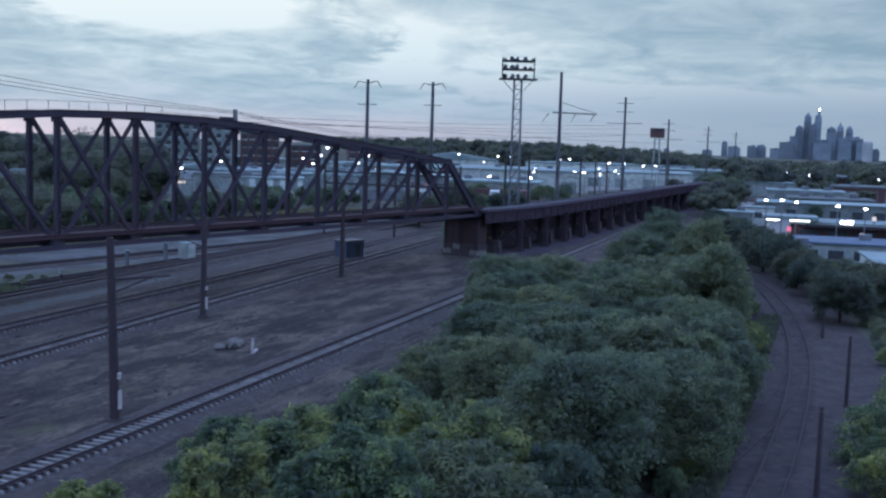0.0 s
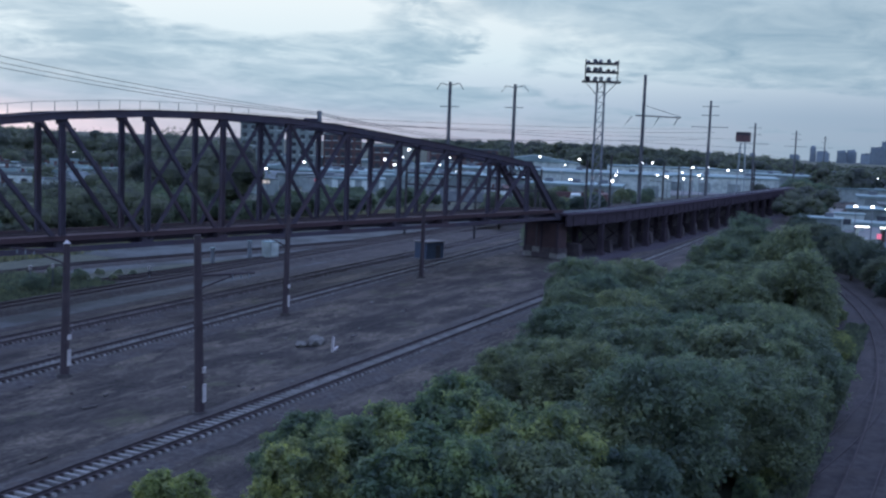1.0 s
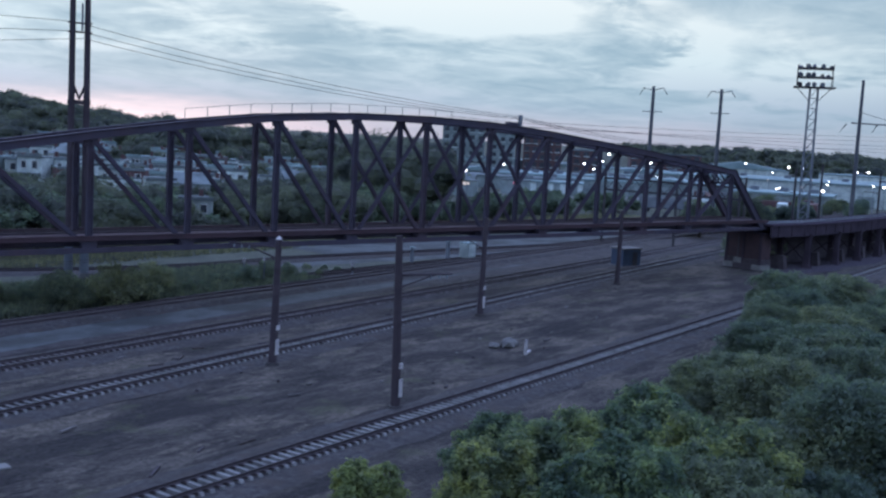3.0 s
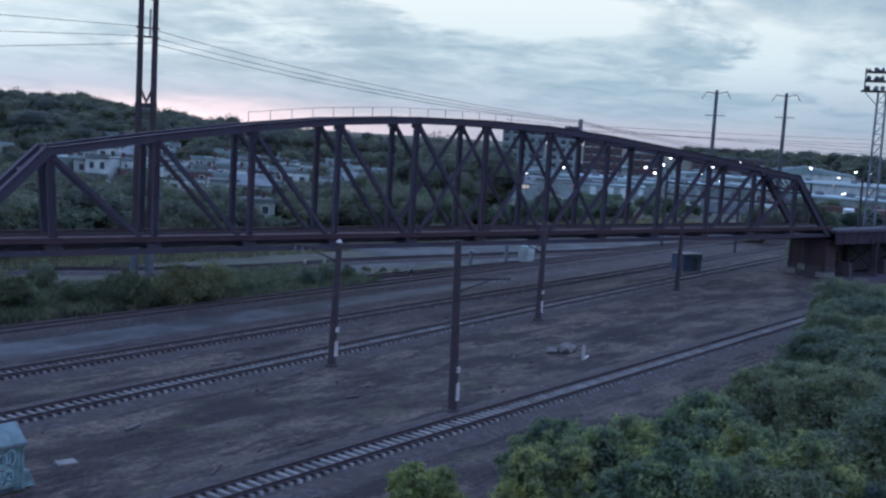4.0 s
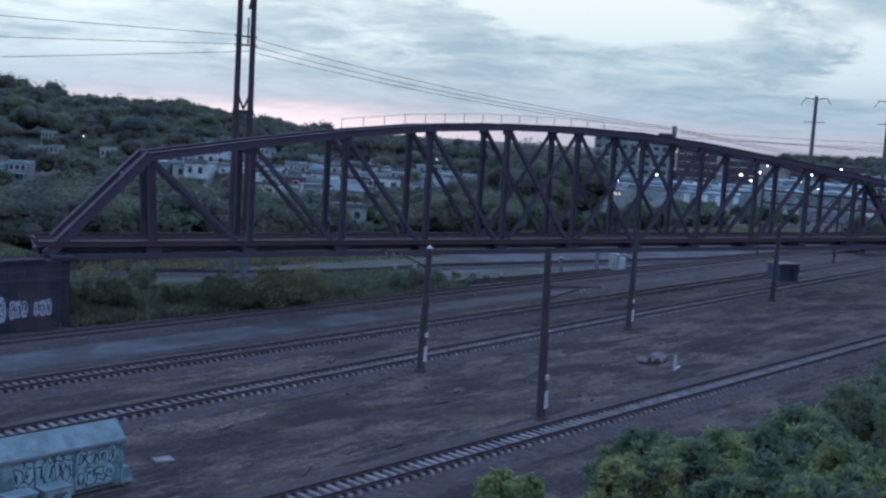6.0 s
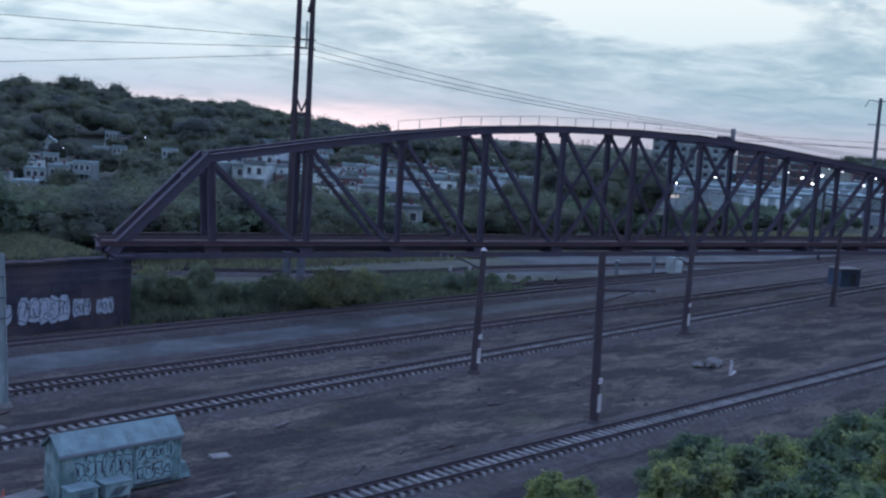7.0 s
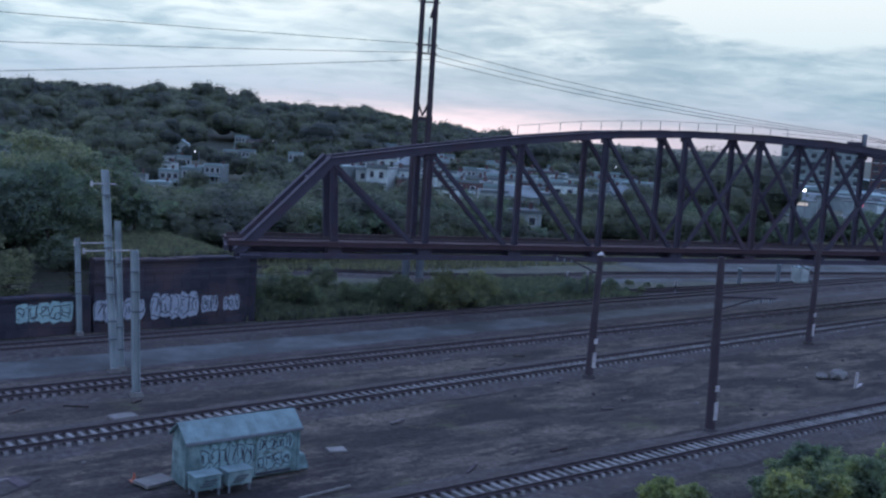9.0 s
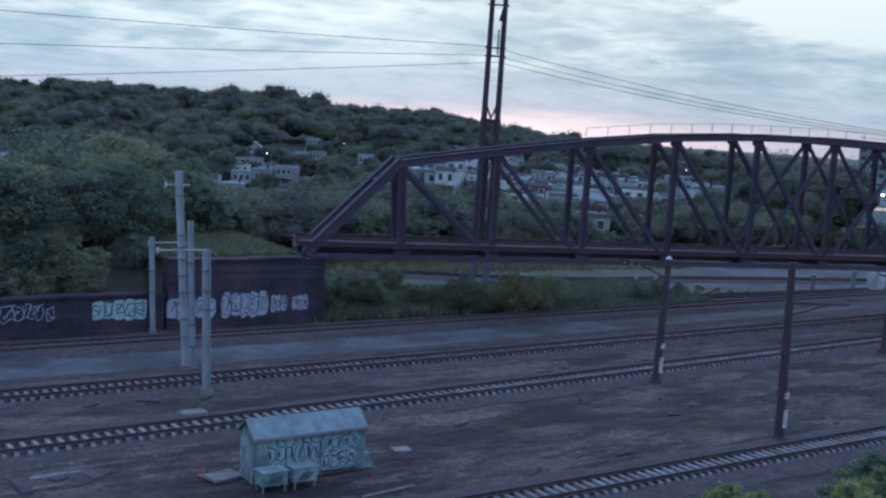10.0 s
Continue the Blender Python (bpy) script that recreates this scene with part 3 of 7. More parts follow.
rail_track(track_a, -20, 260, 0.24, 0.61, M_TIE, "straight track on pale concrete ties beside the trees", (10, 190))
rail_track(track_b, -30, 260, 0.24, 0.61, M_TIE, "yard track on pale concrete ties", (-10, 172))
rail_track(track_c, -30, 260, 0.24, 0.55, M_WTIE, "yard track on weathered grey ties", (-10, 154))
rail_track(track_d, -30, 260, 0.36, 0.55, M_OLDTIE, "track on dark weathered ties in front of the wall", (0, 0))
rail_track(track_e, 52, 260, 0.28, 0.55, M_OLDTIE, "far track beyond the bridge on dark ties", (0, 0))
rail_track(track_h, 84, 240, 0.20, 0.55, M_OLDTIE, "track under the bridge on dark ties", (0, 0))
rail_track(track_f, 32, 180, 0.122, 0.55, M_PATH, "rusty curved siding past the trees", (0, 0))
rail_track(track_g, 40, 92, 0.03, 0.55, M_PATH, "rusty siding joining the curved track", (0, 0))

# ---- truss bridge ----
KW, KE = Vector((46.8, 78.8, 0)), Vector((142.14, 52.6, 0))
BU = (KE - KW).normalized()
BN = Vector((-BU.y, BU.x, 0))
PANEL = (KE - KW).length / 11
BRIDGE_RZ = math.degrees(math.atan2(BU.y, BU.x))
TOP_Z = [14.2, 15.7, 17.05, 18.12, 18.72, 18.88, 18.72, 18.14, 17.3, 16.45, 15.5, 14.4]
WIDE, SKEW = 5.9, 0.91   # the far truss stands a little ahead of the near one


def bot_z(k):
    return 5.5 + 0.055 * k


bridge = thing("truss_bridge", (KW.x, KW.y, 0), "dark maroon riveted steel through-truss railway bridge with curved top chord", "bridge", rz=BRIDGE_RZ)


def B(k, side, z):
    return Vector((k * PANEL + side * SKEW, side * WIDE, z))


for side in (0, 1):
    for k in range(11):   # top chord, panel by panel
        bm = bm_new()
        a, b = B(k, side, TOP_Z[k] - 0.35), B(k + 1, side, TOP_Z[k + 1] - 0.35)
        d = (b - a).normalized()
        beam(bm, a - d * 0.05, b + d * 0.05, 0.62, 0.62)
        beam(bm, a - d * 0.05 + Vector((0, 0, 0.33)), b + d * 0.05 + Vector((0, 0, 0.33)), 0.86, 0.05)
        beam(bm, a + Vector((0, 0, -0.32)), b + Vector((0, 0, -0.32)), 0.80, 0.05)
        part("top_chord", bm, M_STEEL, bridge)
    for k in range(-1, 12):   # bottom chord
        bm = bm_new()
        za, zb = bot_z(k), bot_z(k + 1)
        beam(bm, B(k, side, za), B(k + 1, side, zb), 0.45, 0.46)
        part("bottom_chord", bm, M_STEEL, bridge)
    for k in range(12):   # verticals: two channels with lacing
        bm = bm_new()
        zb, zt = bot_z(k), TOP_Z[k] - 0.5
        w = 0.60 if k in (0, 11) else 0.46
        foot = B(k, side, zb) + Vector((0.5 if k == 0 else 0.0, 0, 0))
        for s in (-1, 1):
            beam(bm, foot + Vector((s * w / 2, 0, 0)), B(k, side, zt) + Vector((s * w / 2, 0, 0)), 0.36, 0.10, (1, 0, 0))
        beam(bm, foot, B(k, side, zt), 0.05, w, (1, 0, 0))
        rungs = int((zt - zb) / 0.9)
        for i in range(rungs):   # lacing bars across the two channels
            p0, p1 = foot.lerp(B(k, side, zt), i / rungs), foot.lerp(B(k, side, zt), (i + 1) / rungs)
            for s in (-0.16, 0.16):
                e = w / 2 * (1 if i % 2 else -1)
                beam(bm, p0 + Vector((e, s, 0)), p1 + Vector((-e, s, 0)), 0.03, 0.09)
        box(bm, B(k, side, TOP_Z[k] - 0.75), (1.1, 0.3, 0.8))
        box(bm, foot + Vector((0, 0, 0.25)), (1.3, 0.3, 1.0))
        part("vertical_post", bm, M_STEEL, bridge)
    diag = [(k, k + 1) for k in range(0, 6)] + [(k, k - 1) for k in range(11, 5, -1)] + [(k, k - 1) for k in (5,)] + [(6, 7)]
    for k, j in diag:   # diagonals, a pair of flat bars each
        bm = bm_new()
        a, b = B(k, side, TOP_Z[k] - 0.5), B(j, side, bot_z(j) + 0.1)
        thick = 0.36 if (k, j) not in ((5, 4), (6, 7), (6, 5), (5, 6)) else 0.24
        for s in (-0.17, 0.17):
            beam(bm, a + Vector((0, s, 0)), b + Vector((0, s, 0)), 0.08, thick)
        part("diagonal", bm, M_STEEL, bridge)
    for ka, kb in ((0, -1), (11, 12)):   # inclined end posts
        bm = bm_new()
        a, b = B(ka, side, TOP_Z[ka] - 0.2), B(kb, side, bot_z(kb) + 0.1)
        b.x += PANEL * (0.09 if kb < 0 else -0.12)
        beam(bm, a, b, 0.66, 0.80)
        d = Vector((0.25 if ka else -0.25, 0, 0.30))
        beam(bm, a + d, b + d, 0.9, 0.06)
        part("end_post", bm, M_STEEL, bridge)
    # deck-edge girder, rust red above the lower chord
    for k in range(-1, 12):
        bm = bm_new()
        z0, z1 = bot_z(k) + 1.05, bot_z(k + 1) + 1.05
        off = Vector((0, -0.38 if side == 0 else 0.38, 0))
        beam(bm, B(k, side, z0) + off, B(k + 1, side, z1) + off, 0.12, 0.42)
        beam(bm, B(k, side, z0 + 0.2) + off, B(k + 1, side, z1 + 0.2) + off, 0.3, 0.05)
        part("deck_girder", bm, M_RUST, bridge, "rust-red deck edge girder")
for k in range(-1, 13):
    bm = bm_new()
    beam(bm, B(k, 0, bot_z(k) + 0.35), B(k, 1, bot_z(k) + 0.35), 0.4, 0.9)
    part("floor_beam", bm, M_STEEL, bridge)
for off in (0.32, 0.68):
    bm = bm_new()
    beam(bm, B(-1, off, bot_z(-1) + 0.55), B(12, off, bot_z(12) + 0.55), 0.35, 0.8)
    part("stringer", bm, M_STEEL, bridge)
bm = bm_new()
beam(bm, B(-1, 0.5, bot_z(-1) + 1.08), B(12, 0.5, bot_z(12) + 1.08), 4.2, 0.22)
part("deck", bm, M_RUST, bridge, "timber and ballast deck")
for off in (0.35, 0.65):
    bm = bm_new()
    beam(bm, B(-1, off, bot_z(-1) + 1.27), B(12, off, bot_z(12) + 1.27), 0.07, 0.16)
    part("rail", bm, M_RAIL, bridge)
for k in range(12):   # sway struts and top laterals
    bm = bm_new()
    beam(bm, B(k, 0, TOP_Z[k] - 0.45), B(k, 1, TOP_Z[k] - 0.45), 0.28, 0.45)
    part("sway_strut", bm, M_STEEL, bridge)
    if k < 11:
        for s0, s1 in ((0, 1), (1, 0)):
            bm = bm_new()
            beam(bm, B(k, s0, TOP_Z[k] - 0.4), B(k + 1, s1, TOP_Z[k + 1] - 0.4), 0.18, 0.18)
            part("top_lateral", bm, M_STEEL, bridge)
for k, j in ((0, -1), (11, 12)):   # lattice portals
    p0, p1 = B(k, 0, TOP_Z[k] - 0.3), B(j, 0, bot_z(j))
    d = (p1 - p0).normalized()
    y = Vector((SKEW, WIDE, 0))
    a0, a1 = p0, p0 + d * 2.6
    bm = bm_new()
    for q in (a0, a1):
        beam(bm, q, q + y, 0.3, 0.3)
    portal = part("portal_brace", bm, M_STEEL, bridge, "riveted lattice portal")
    for i in range(6):
        u, v = i / 6, (i + 1) / 6
        for q0, q1 in ((a0, a1), (a1, a0)):
            bm = bm_new()
            beam(bm, q0 + y * u, q1 + y * v, 0.12, 0.12)
            part("lattice_bar", bm, M_STEEL, portal)
# walkway rail along the top chord
n_posts = 14
for i in range(n_posts + 1):
    k = 2.15 + 3.65 * i / n_posts
    j = int(k)
    z = TOP_Z[j] + (TOP_Z[j + 1] - TOP_Z[j]) * (k - j)
    bm = bm_new()
    beam(bm, B(k, 1, z), B(k, 1, z + 0.95), 0.05, 0.05, (1, 0, 0))
    part("rail_post", bm, M_GREYSTEEL, bridge, "thin grey walkway rail post")
for j in range(2, 6):
    e, k = min(j + 1, 5.8), max(j, 2.15)
    z0, z1 = (TOP_Z[j] + (TOP_Z[j + 1] - TOP_Z[j]) * (q - j) for q in (k, e))
    bm = bm_new()
    beam(bm, B(k, 1, z0 + 0.95), B(e, 1, z1 + 0.95), 0.045, 0.045)
    part("hand_rail", bm, M_GREYSTEEL, bridge, "thin grey walkway rail")
bm = bm_new()
box(bm, B(6.3, 1, 18.72), (2.4, 0.7, 0.35))
box(bm, B(6.85, 1, 18.72), (1.6, 0.7, 0.5))
part("equipment_box", bm, M_STEEL, bridge, "dark box on the top chord")
bm = bm_new()
box(bm, B(7.0, 1, 18.9), (0.38, 0.38, 2.0))
part("wire_post", bm, M_GREYSTEEL, bridge, "stub post that carries the wires")


def world_b(k, side, z):
    return KW + BU * (k * PANEL + side * SKEW) + BN * (side * WIDE) + Vector((0, 0, z))


# ---- abutment and graffiti wall ----
def stone_wall(name, x0, x1, ztop, thick, label):
    """Courses of dark masonry blocks along the wall line."""
    w = thing(name, (x0, wall_y(x0), 0), label, "wall", kind="structure", rz=math.degrees(math.atan(0.06)))
    L = (x1 - x0) * math.sqrt(1 + 0.06 ** 2)
    bm = bm_new()
    box(bm, (L / 2, thick / 2 + 0.06, ztop / 2 - 0.03), (L, thick, ztop - 0.06))
    part("core", bm, M_WALLSTONE, w)
    ch, cl = 0.62, 1.6
    base = bm_new()
    box(base, (0, 0, 0), (cl - 0.025, 0.16, ch - 0.02))
    me = mesh_of("block", base, M_WALLSTONE)
    rows = int(ztop / ch)
    count = 0
    for r in range(rows):
        x = cl / 2 + (cl / 2 if r % 2 else 0)
        while x + cl / 2 <= L + 0.01:
            if count < 300:
                o = part("block", me, M_WALLSTONE, w)
                o.matrix_basis = pose(x, 0.05 + random.uniform(-0.02, 0.02), ch * (r + 0.5), 0, 0, 0)
                count += 1
            x += cl
    bm = bm_new()
    for i in range(int(L / 1.7)):   # worn, uneven top course
        box(bm, (1.7 * (i + 0.5), thick / 2 - 0.02, ztop + random.uniform(-0.06, 0.06)), (1.68, thick + 0.14, 0.2 + random.uniform(-0.04, 0.04)))
    part("coping", bm, M_WALLSTONE, w)
    return w


stone_wall("wall_graffiti", -30.0, 25.8, 2.9, 0.9, "dark masonry retaining wall covered in faded graffiti")
stone_wall("wall_abutment", 26.0, 39.3, 5.5, 1.1, "dark masonry bridge abutment with white graffiti")

bm = bm_new()
seat = thing("stone_abutment", (39.3, wall_y(39.3), 0), "dark stone return wall carrying the truss end", "abutment", rz=BRIDGE_RZ)
box(bm, (0.0, 4.2, 2.7), (1.3, 8.0, 5.4))
part("return_wall", bm, M_WALLSTONE, seat)
bm = bm_new()
box(bm, (0.1, 4.2, 5.5), (1.8, 8.4, 0.3))
part("seat_slab", bm, M_WALLSTONE, seat)


# ---- graffiti, pieces of loose strokes on the walls ----
def letter_outline(cx, cz, hw, hh, y, width, r):
    """A lumpy closed outline, then short bars inside it, all lying in the wall's plane."""
    hw, hh = hw * r.uniform(0.8, 1.35), hh * r.uniform(0.8, 1.2)
    cz += hh * r.uniform(-0.15, 0.15)
    bm = bm_new()
    rings = []
    for k in range(13):
        a = 2 * math.pi * k / 13 + r.uniform(-0.2, 0.2)
        c, s = math.cos(a), math.sin(a)
        q = r.uniform(0.55, 1.15)
        d = Vector((hw * q * abs(c) ** 0.6 * (1 if c > 0 else -1), 0, hh * q * abs(s) ** 0.6 * (1 if s > 0 else -1)))
        p0, p1 = Vector((cx, y, cz)) + d, Vector((cx, y, cz)) + d * max(0.2, 1 - width / max(d.length, 0.01))
        back = Vector((0, 0.014, 0))
        rings.append([bm.verts.new(p) for p in (p0, p1, p1 + back, p0 + back)])
    for u, v in zip(rings, rings[1:] + rings[:1]):
        for q in range(4):
            bm.faces.new((u[q], u[(q + 1) % 4], v[(q + 1) % 4], v[q]))
    pieces = [bm]
    for _ in range(2):
        u = Vector((cx + hw * r.uniform(-0.6, 0.6), y - 0.003, cz + hh * r.uniform(-0.7, 0.7)))
        v = Vector((cx + hw * r.uniform(-0.6, 0.6), y - 0.003, cz + hh * r.uniform(-0.7, 0.7)))
        if (v - u).length > 0.1:
            pieces.append(beam(bm_new(), u, v, width, 0.012, (0, 1, 0)))
    return pieces


def graffito(name, x, z, w, h, mat, seed, label, filled=True):
    """Rounded spray-paint shapes lying on the wall face; the letters are plain strokes."""
    r = random.Random(seed)
    g = thing(name, (x, wall_y(x) - 0.045, z), label, "graffiti", rz=math.degrees(math.atan(0.06)))
    n = max(3, int(w / 0.75))
    if filled:
        for i in range(n):
            bm = bm_new()
            cx, hw, hh = (i + 0.5) * w / n, w / n * 0.62, h * r.uniform(0.42, 0.52)
            ring = []
            for k in range(14):
                a = 2 * math.pi * k / 14
                c, s = math.cos(a), math.sin(a)
                ring.append((cx + hw * abs(c) ** 0.6 * (1 if c > 0 else -1) * r.uniform(0.9, 1.08), h / 2 + hh * abs(s) ** 0.7 * (1 if s > 0 else -1) * r.uniform(0.88, 1.1)))
            f = [bm.verts.new((px, -0.006 - 0.002 * (i % 2), pz)) for px, pz in ring]
            q = [bm.verts.new((px, 0.03, pz)) for px, pz in ring]
            bm.faces.new(f)
            for k in range(14):
                bm.faces.new((f[k], q[k], q[(k + 1) % 14], f[(k + 1) % 14]))
            part("letter_fill", bm, mat, g)
    for i in range(n):   # outline and one inner stroke for each letter
        for bm in letter_outline((i + 0.5) * w / n, h / 2, w / n * 0.56, h * r.uniform(0.36, 0.48), -0.012, 0.09 if filled else 0.07, r):
            part("stroke", bm, M_BLACKPAINT if filled else mat, g)
    return g


graffito("graffiti", 30.6, 0.7, 4.0, 2.1, M_WHITEPAINT, 5, "large white bubble-letter graffiti on the abutment")
graffito("graffiti", 35.0, 1.0, 1.4, 1.5, M_WHITEPAINT, 6, "white graffiti tag on the abutment")
graffito("graffiti", 37.0, 1.0, 1.4, 1.4, M_WHITEPAINT, 7, "pale worn graffiti tag at the abutment's corner")
graffito("graffiti", 26.0, 0.7, 4.0, 1.9, M_WHITEPAINT, 8, "faded grey-white graffiti behind the posts")
graffito("graffiti", 20.2, 1.0, 4.1, 1.6, M_AQUAPAINT, 9, "long aqua graffiti panel on the wall")
graffito("graffiti", 11.5, 1.2, 6.0, 1.4, M_WHITEPAINT, 10, "thin faded white scrawl on the wall", False)
graffito("graffiti", 2.0, 1.2, 6.0, 1.4, M_WHITEPAINT, 11, "thin faded white scrawl on the wall", False)


# ---- viaduct east of the bridge ----
VIA = [(150.0, 48.9), (165.0, 45.6), (201.0, 43.8), (254.0, 41.9), (300.0, 40.0), (379.0, 37.0)]


def via_at(s):
    """Point on the near edge of the viaduct, s metres from the bridge."""
    for a, b in zip(VIA, VIA[1:]):
        L = math.hypot(b[0] - a[0], b[1] - a[1])
        if s <= L:
            return Vector((a[0] + (b[0] - a[0]) * s / L, a[1] + (b[1] - a[1]) * s / L, 0)), Vector((b[0] - a[0], b[1] - a[1], 0)).normalized()
        s -= L
    return Vector((*VIA[-1], 0)), Vector((1, 0, 0))


# Separate ground strip below the viaduct, coloured like the wall behind the bents.
strip("viaduct_bed", [(x, y + 2.6) for x, y in VIA], 4.6, -0.02, 0.05, M_UNDER_VIADUCT, "dark strip of ground under the viaduct", "ground")
viaduct = thing("viaduct", (0, 0, 0), "long dark steel girder viaduct on stone and steel bents", "viaduct")
SPAN = 11.0
for i in range(20):
    (p, t), (q, _) = via_at(i * SPAN), via_at((i + 1) * SPAN)
    nrm = Vector((-t.y, t.x, 0))
    for off in (0.2, 5.0):
        bm = bm_new()
        up = Vector((0, 0, 5.75))
        beam(bm, p + nrm * off + up, q + nrm * off + up, 0.3, 1.5)
        beam(bm, p + nrm * off + up + Vector((0, 0, 0.75)), q + nrm * off + up + Vector((0, 0, 0.75)), 0.55, 0.06)
        beam(bm, p + nrm * off + up - Vector((0, 0, 0.75)), q + nrm * off + up - Vector((0, 0, 0.75)), 0.55, 0.06)
        part("girder", bm, M_VIADUCT, viaduct)
    bm = bm_new()
    beam(bm, p + nrm * 2.6 + Vector((0, 0, 6.66)), q + nrm * 2.6 + Vector((0, 0, 6.66)), 5.4, 0.3)
    part("deck", bm, M_VIADUCT, viaduct)
    for off in (1.85, 3.35):
        bm = bm_new()
        beam(bm, p + nrm * off + Vector((0, 0, 6.89)), q + nrm * off + Vector((0, 0, 6.89)), 0.08, 0.17)
        part("rail", bm, M_GREYSTEEL, viaduct, "worn bright rail")
    # Wall added behind the bents; its dark colour stands in for shade.
    bm = bm_new()
    beam(bm, p + nrm * 5.3 + Vector((0, 0, 2.5)), q + nrm * 5.3 + Vector((0, 0, 2.5)), 0.25, 5.0)
    part("bulkhead", bm, M_UNDER_VIADUCT, viaduct, "dark wall added along the far side in place of shade")
    for k in range(3):   # web stiffeners on the near girder
        bm = bm_new()
        g = p.lerp(q, (k + 0.5) / 3) + nrm * 0.02
        box(bm, g + Vector((0, 0, 5.75)), (0.14, 0.14, 1.44))
        part("stiffener", bm, M_VIADUCT, viaduct)
    bm = bm_new()
    box(bm, p.lerp(q, 0.5) + nrm * 2.0 + Vector((0, 0, 1.0)), (1.6, 2.6, 2.1), taper=0.8)
    part("stone_pedestal", bm, M_PIERSTONE, viaduct, "pale worn stone pedestal")
    if i:
        bm = bm_new()
        for off in (0.3, 4.9):
            box(bm, p + nrm * off + Vector((0, 0, 2.8)), (0.8, 0.8, 4.4))
            box(bm, p + nrm * off + Vector((0, 0, 0.35)), (1.3, 1.3, 0.8), taper=0.8)
        beam(bm, p + nrm * -0.2 + Vector((0, 0, 5.0)), p + nrm * 5.4 + Vector((0, 0, 5.0)), 0.5, 0.6)
        beam(bm, p + nrm * 0.3 + Vector((0, 0, 0.8)), p + nrm * 4.9 + Vector((0, 0, 4.7)), 0.16, 0.16)
        beam(bm, p + nrm * 4.9 + Vector((0, 0, 0.8)), p + nrm * 0.3 + Vector((0, 0, 4.7)), 0.16, 0.16)
        part("bent", bm, M_VIADUCT, viaduct)
pier = thing("bridge_pier", tuple(world_b(12.0, 0.5, 0.0)), "stone pier under the truss end with a dark steel seat", "pier", rz=BRIDGE_RZ)
for r in range(2):
    for j in range(4):
        bm = bm_new()
        box(bm, ((r % 2) * 0.05, -2.4 + 1.6 * j, 0.40 + 0.78 * r), (2.6 - 0.1 * r, 1.5, 0.74), taper=0.97)
        part("stone", bm, M_CONCRETE if (r + j) % 3 == 0 else M_PIERSTONE, pier)
bm = bm_new()
box(bm, (0, 0, 3.45), (2.2, 6.2, 3.7))
part("steel_seat", bm, M_SEAT, pier, "dark rust-brown steel seat")
for s in (-1, 1):
    for y in (-2.9, 0.0, 2.9):
        bm = bm_new()
        box(bm, (s * 1.16, y, 2.7), (0.14, 0.3, 5.2))
        part("stiffener", bm, M_VIADUCT, pier)
bm = bm_new()
box(bm, (0, 0, 5.36), (2.6, 6.8, 0.16))
part("cap_plate", bm, M_VIADUCT, pier)


# ---- catenary poles ----
def catenary_pole(base, top, label, arm=None, marker=True, cap=True):
    p = thing("catenary_pole", base, label, "pole", "dark catenary poles")
    t = Vector(top) - Vector(base)
    bm = bm_new()
    tube(bm, (0, 0, -0.1), t, 0.30, 0.21, 10)
    for q in (0.25, 0.5, 0.75):
        tube(bm, t * q, t * (q + 0.012), 0.33 - 0.09 * q, 0.33 - 0.09 * q, 10)
    part("shaft", bm, M_POLE, p)
    bm = bm_new()
    tube(bm, (0, 0, -0.05), (0, 0, 0.18), 0.55, 0.45, 12)
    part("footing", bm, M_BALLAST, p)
    if marker:
        for z, h in ((1.3, 1.1), (2.7, 0.35)):
            bm = bm_new()
            c = t * (z / t.z)
            box(bm, c + Vector((0.1, -0.27, 0)), (0.34, 0.06, h))
            part("marker_plate", bm, M_MARKER, p, "white marker plate")
    if cap:
        bm = bm_new()
        tube(bm, t, t + Vector((0, 0, 0.22)), 0.26, 0.05, 10)
        part("cap", bm, M_MARKER, p, "pale pole cap")
    if arm:
        z, vec = arm
        a = t * (z / t.z)
        bm = bm_new()
        v = Vector(vec)
        tube(bm, a, a + v, 0.08, 0.06, 8)
        tube(bm, a + Vector((0, 0, -0.8)), a + v * 0.7, 0.06, 0.05, 8)
        part("bracket_arm", bm, M_POLE, p)
        for q in (0.6, 0.75, 0.9):
            bm = bm_new()
            tube(bm, a + v * q + Vector((0, 0, -0.05)), a + v * q + Vector((0, 0, -0.3)), 0.06, 0.05, 8)
            part("insulator", bm, M_GREYSTEEL, p, "grey ceramic insulator")
    return p


catenary_pole((50.65, 38.9, 0), (50.42, 39.06, 10.7), "dark tall catenary pole with white marker beside the near track", (8.3, (3.4, -1.6, 0.0)), True, False)
catenary_pole((83.6, 54.6, 0), (83.8, 54.6, 9.4), "dark catenary pole with white marker at the yard track", (7.2, (-2.0, 1.5, 0.1)), True, False)
catenary_pole((53.62, 52.45, 0), (53.7, 52.3, 9.0), "dark catenary pole with a pale cap at the yard track", (8.4, (-3.2, 1.6, 0.4)), True, True)
catenary_pole((116.8, 56.6, 0), (117.0, 56.6, 9.0), "dark slender catenary pole before the blue hut", None, False, False)


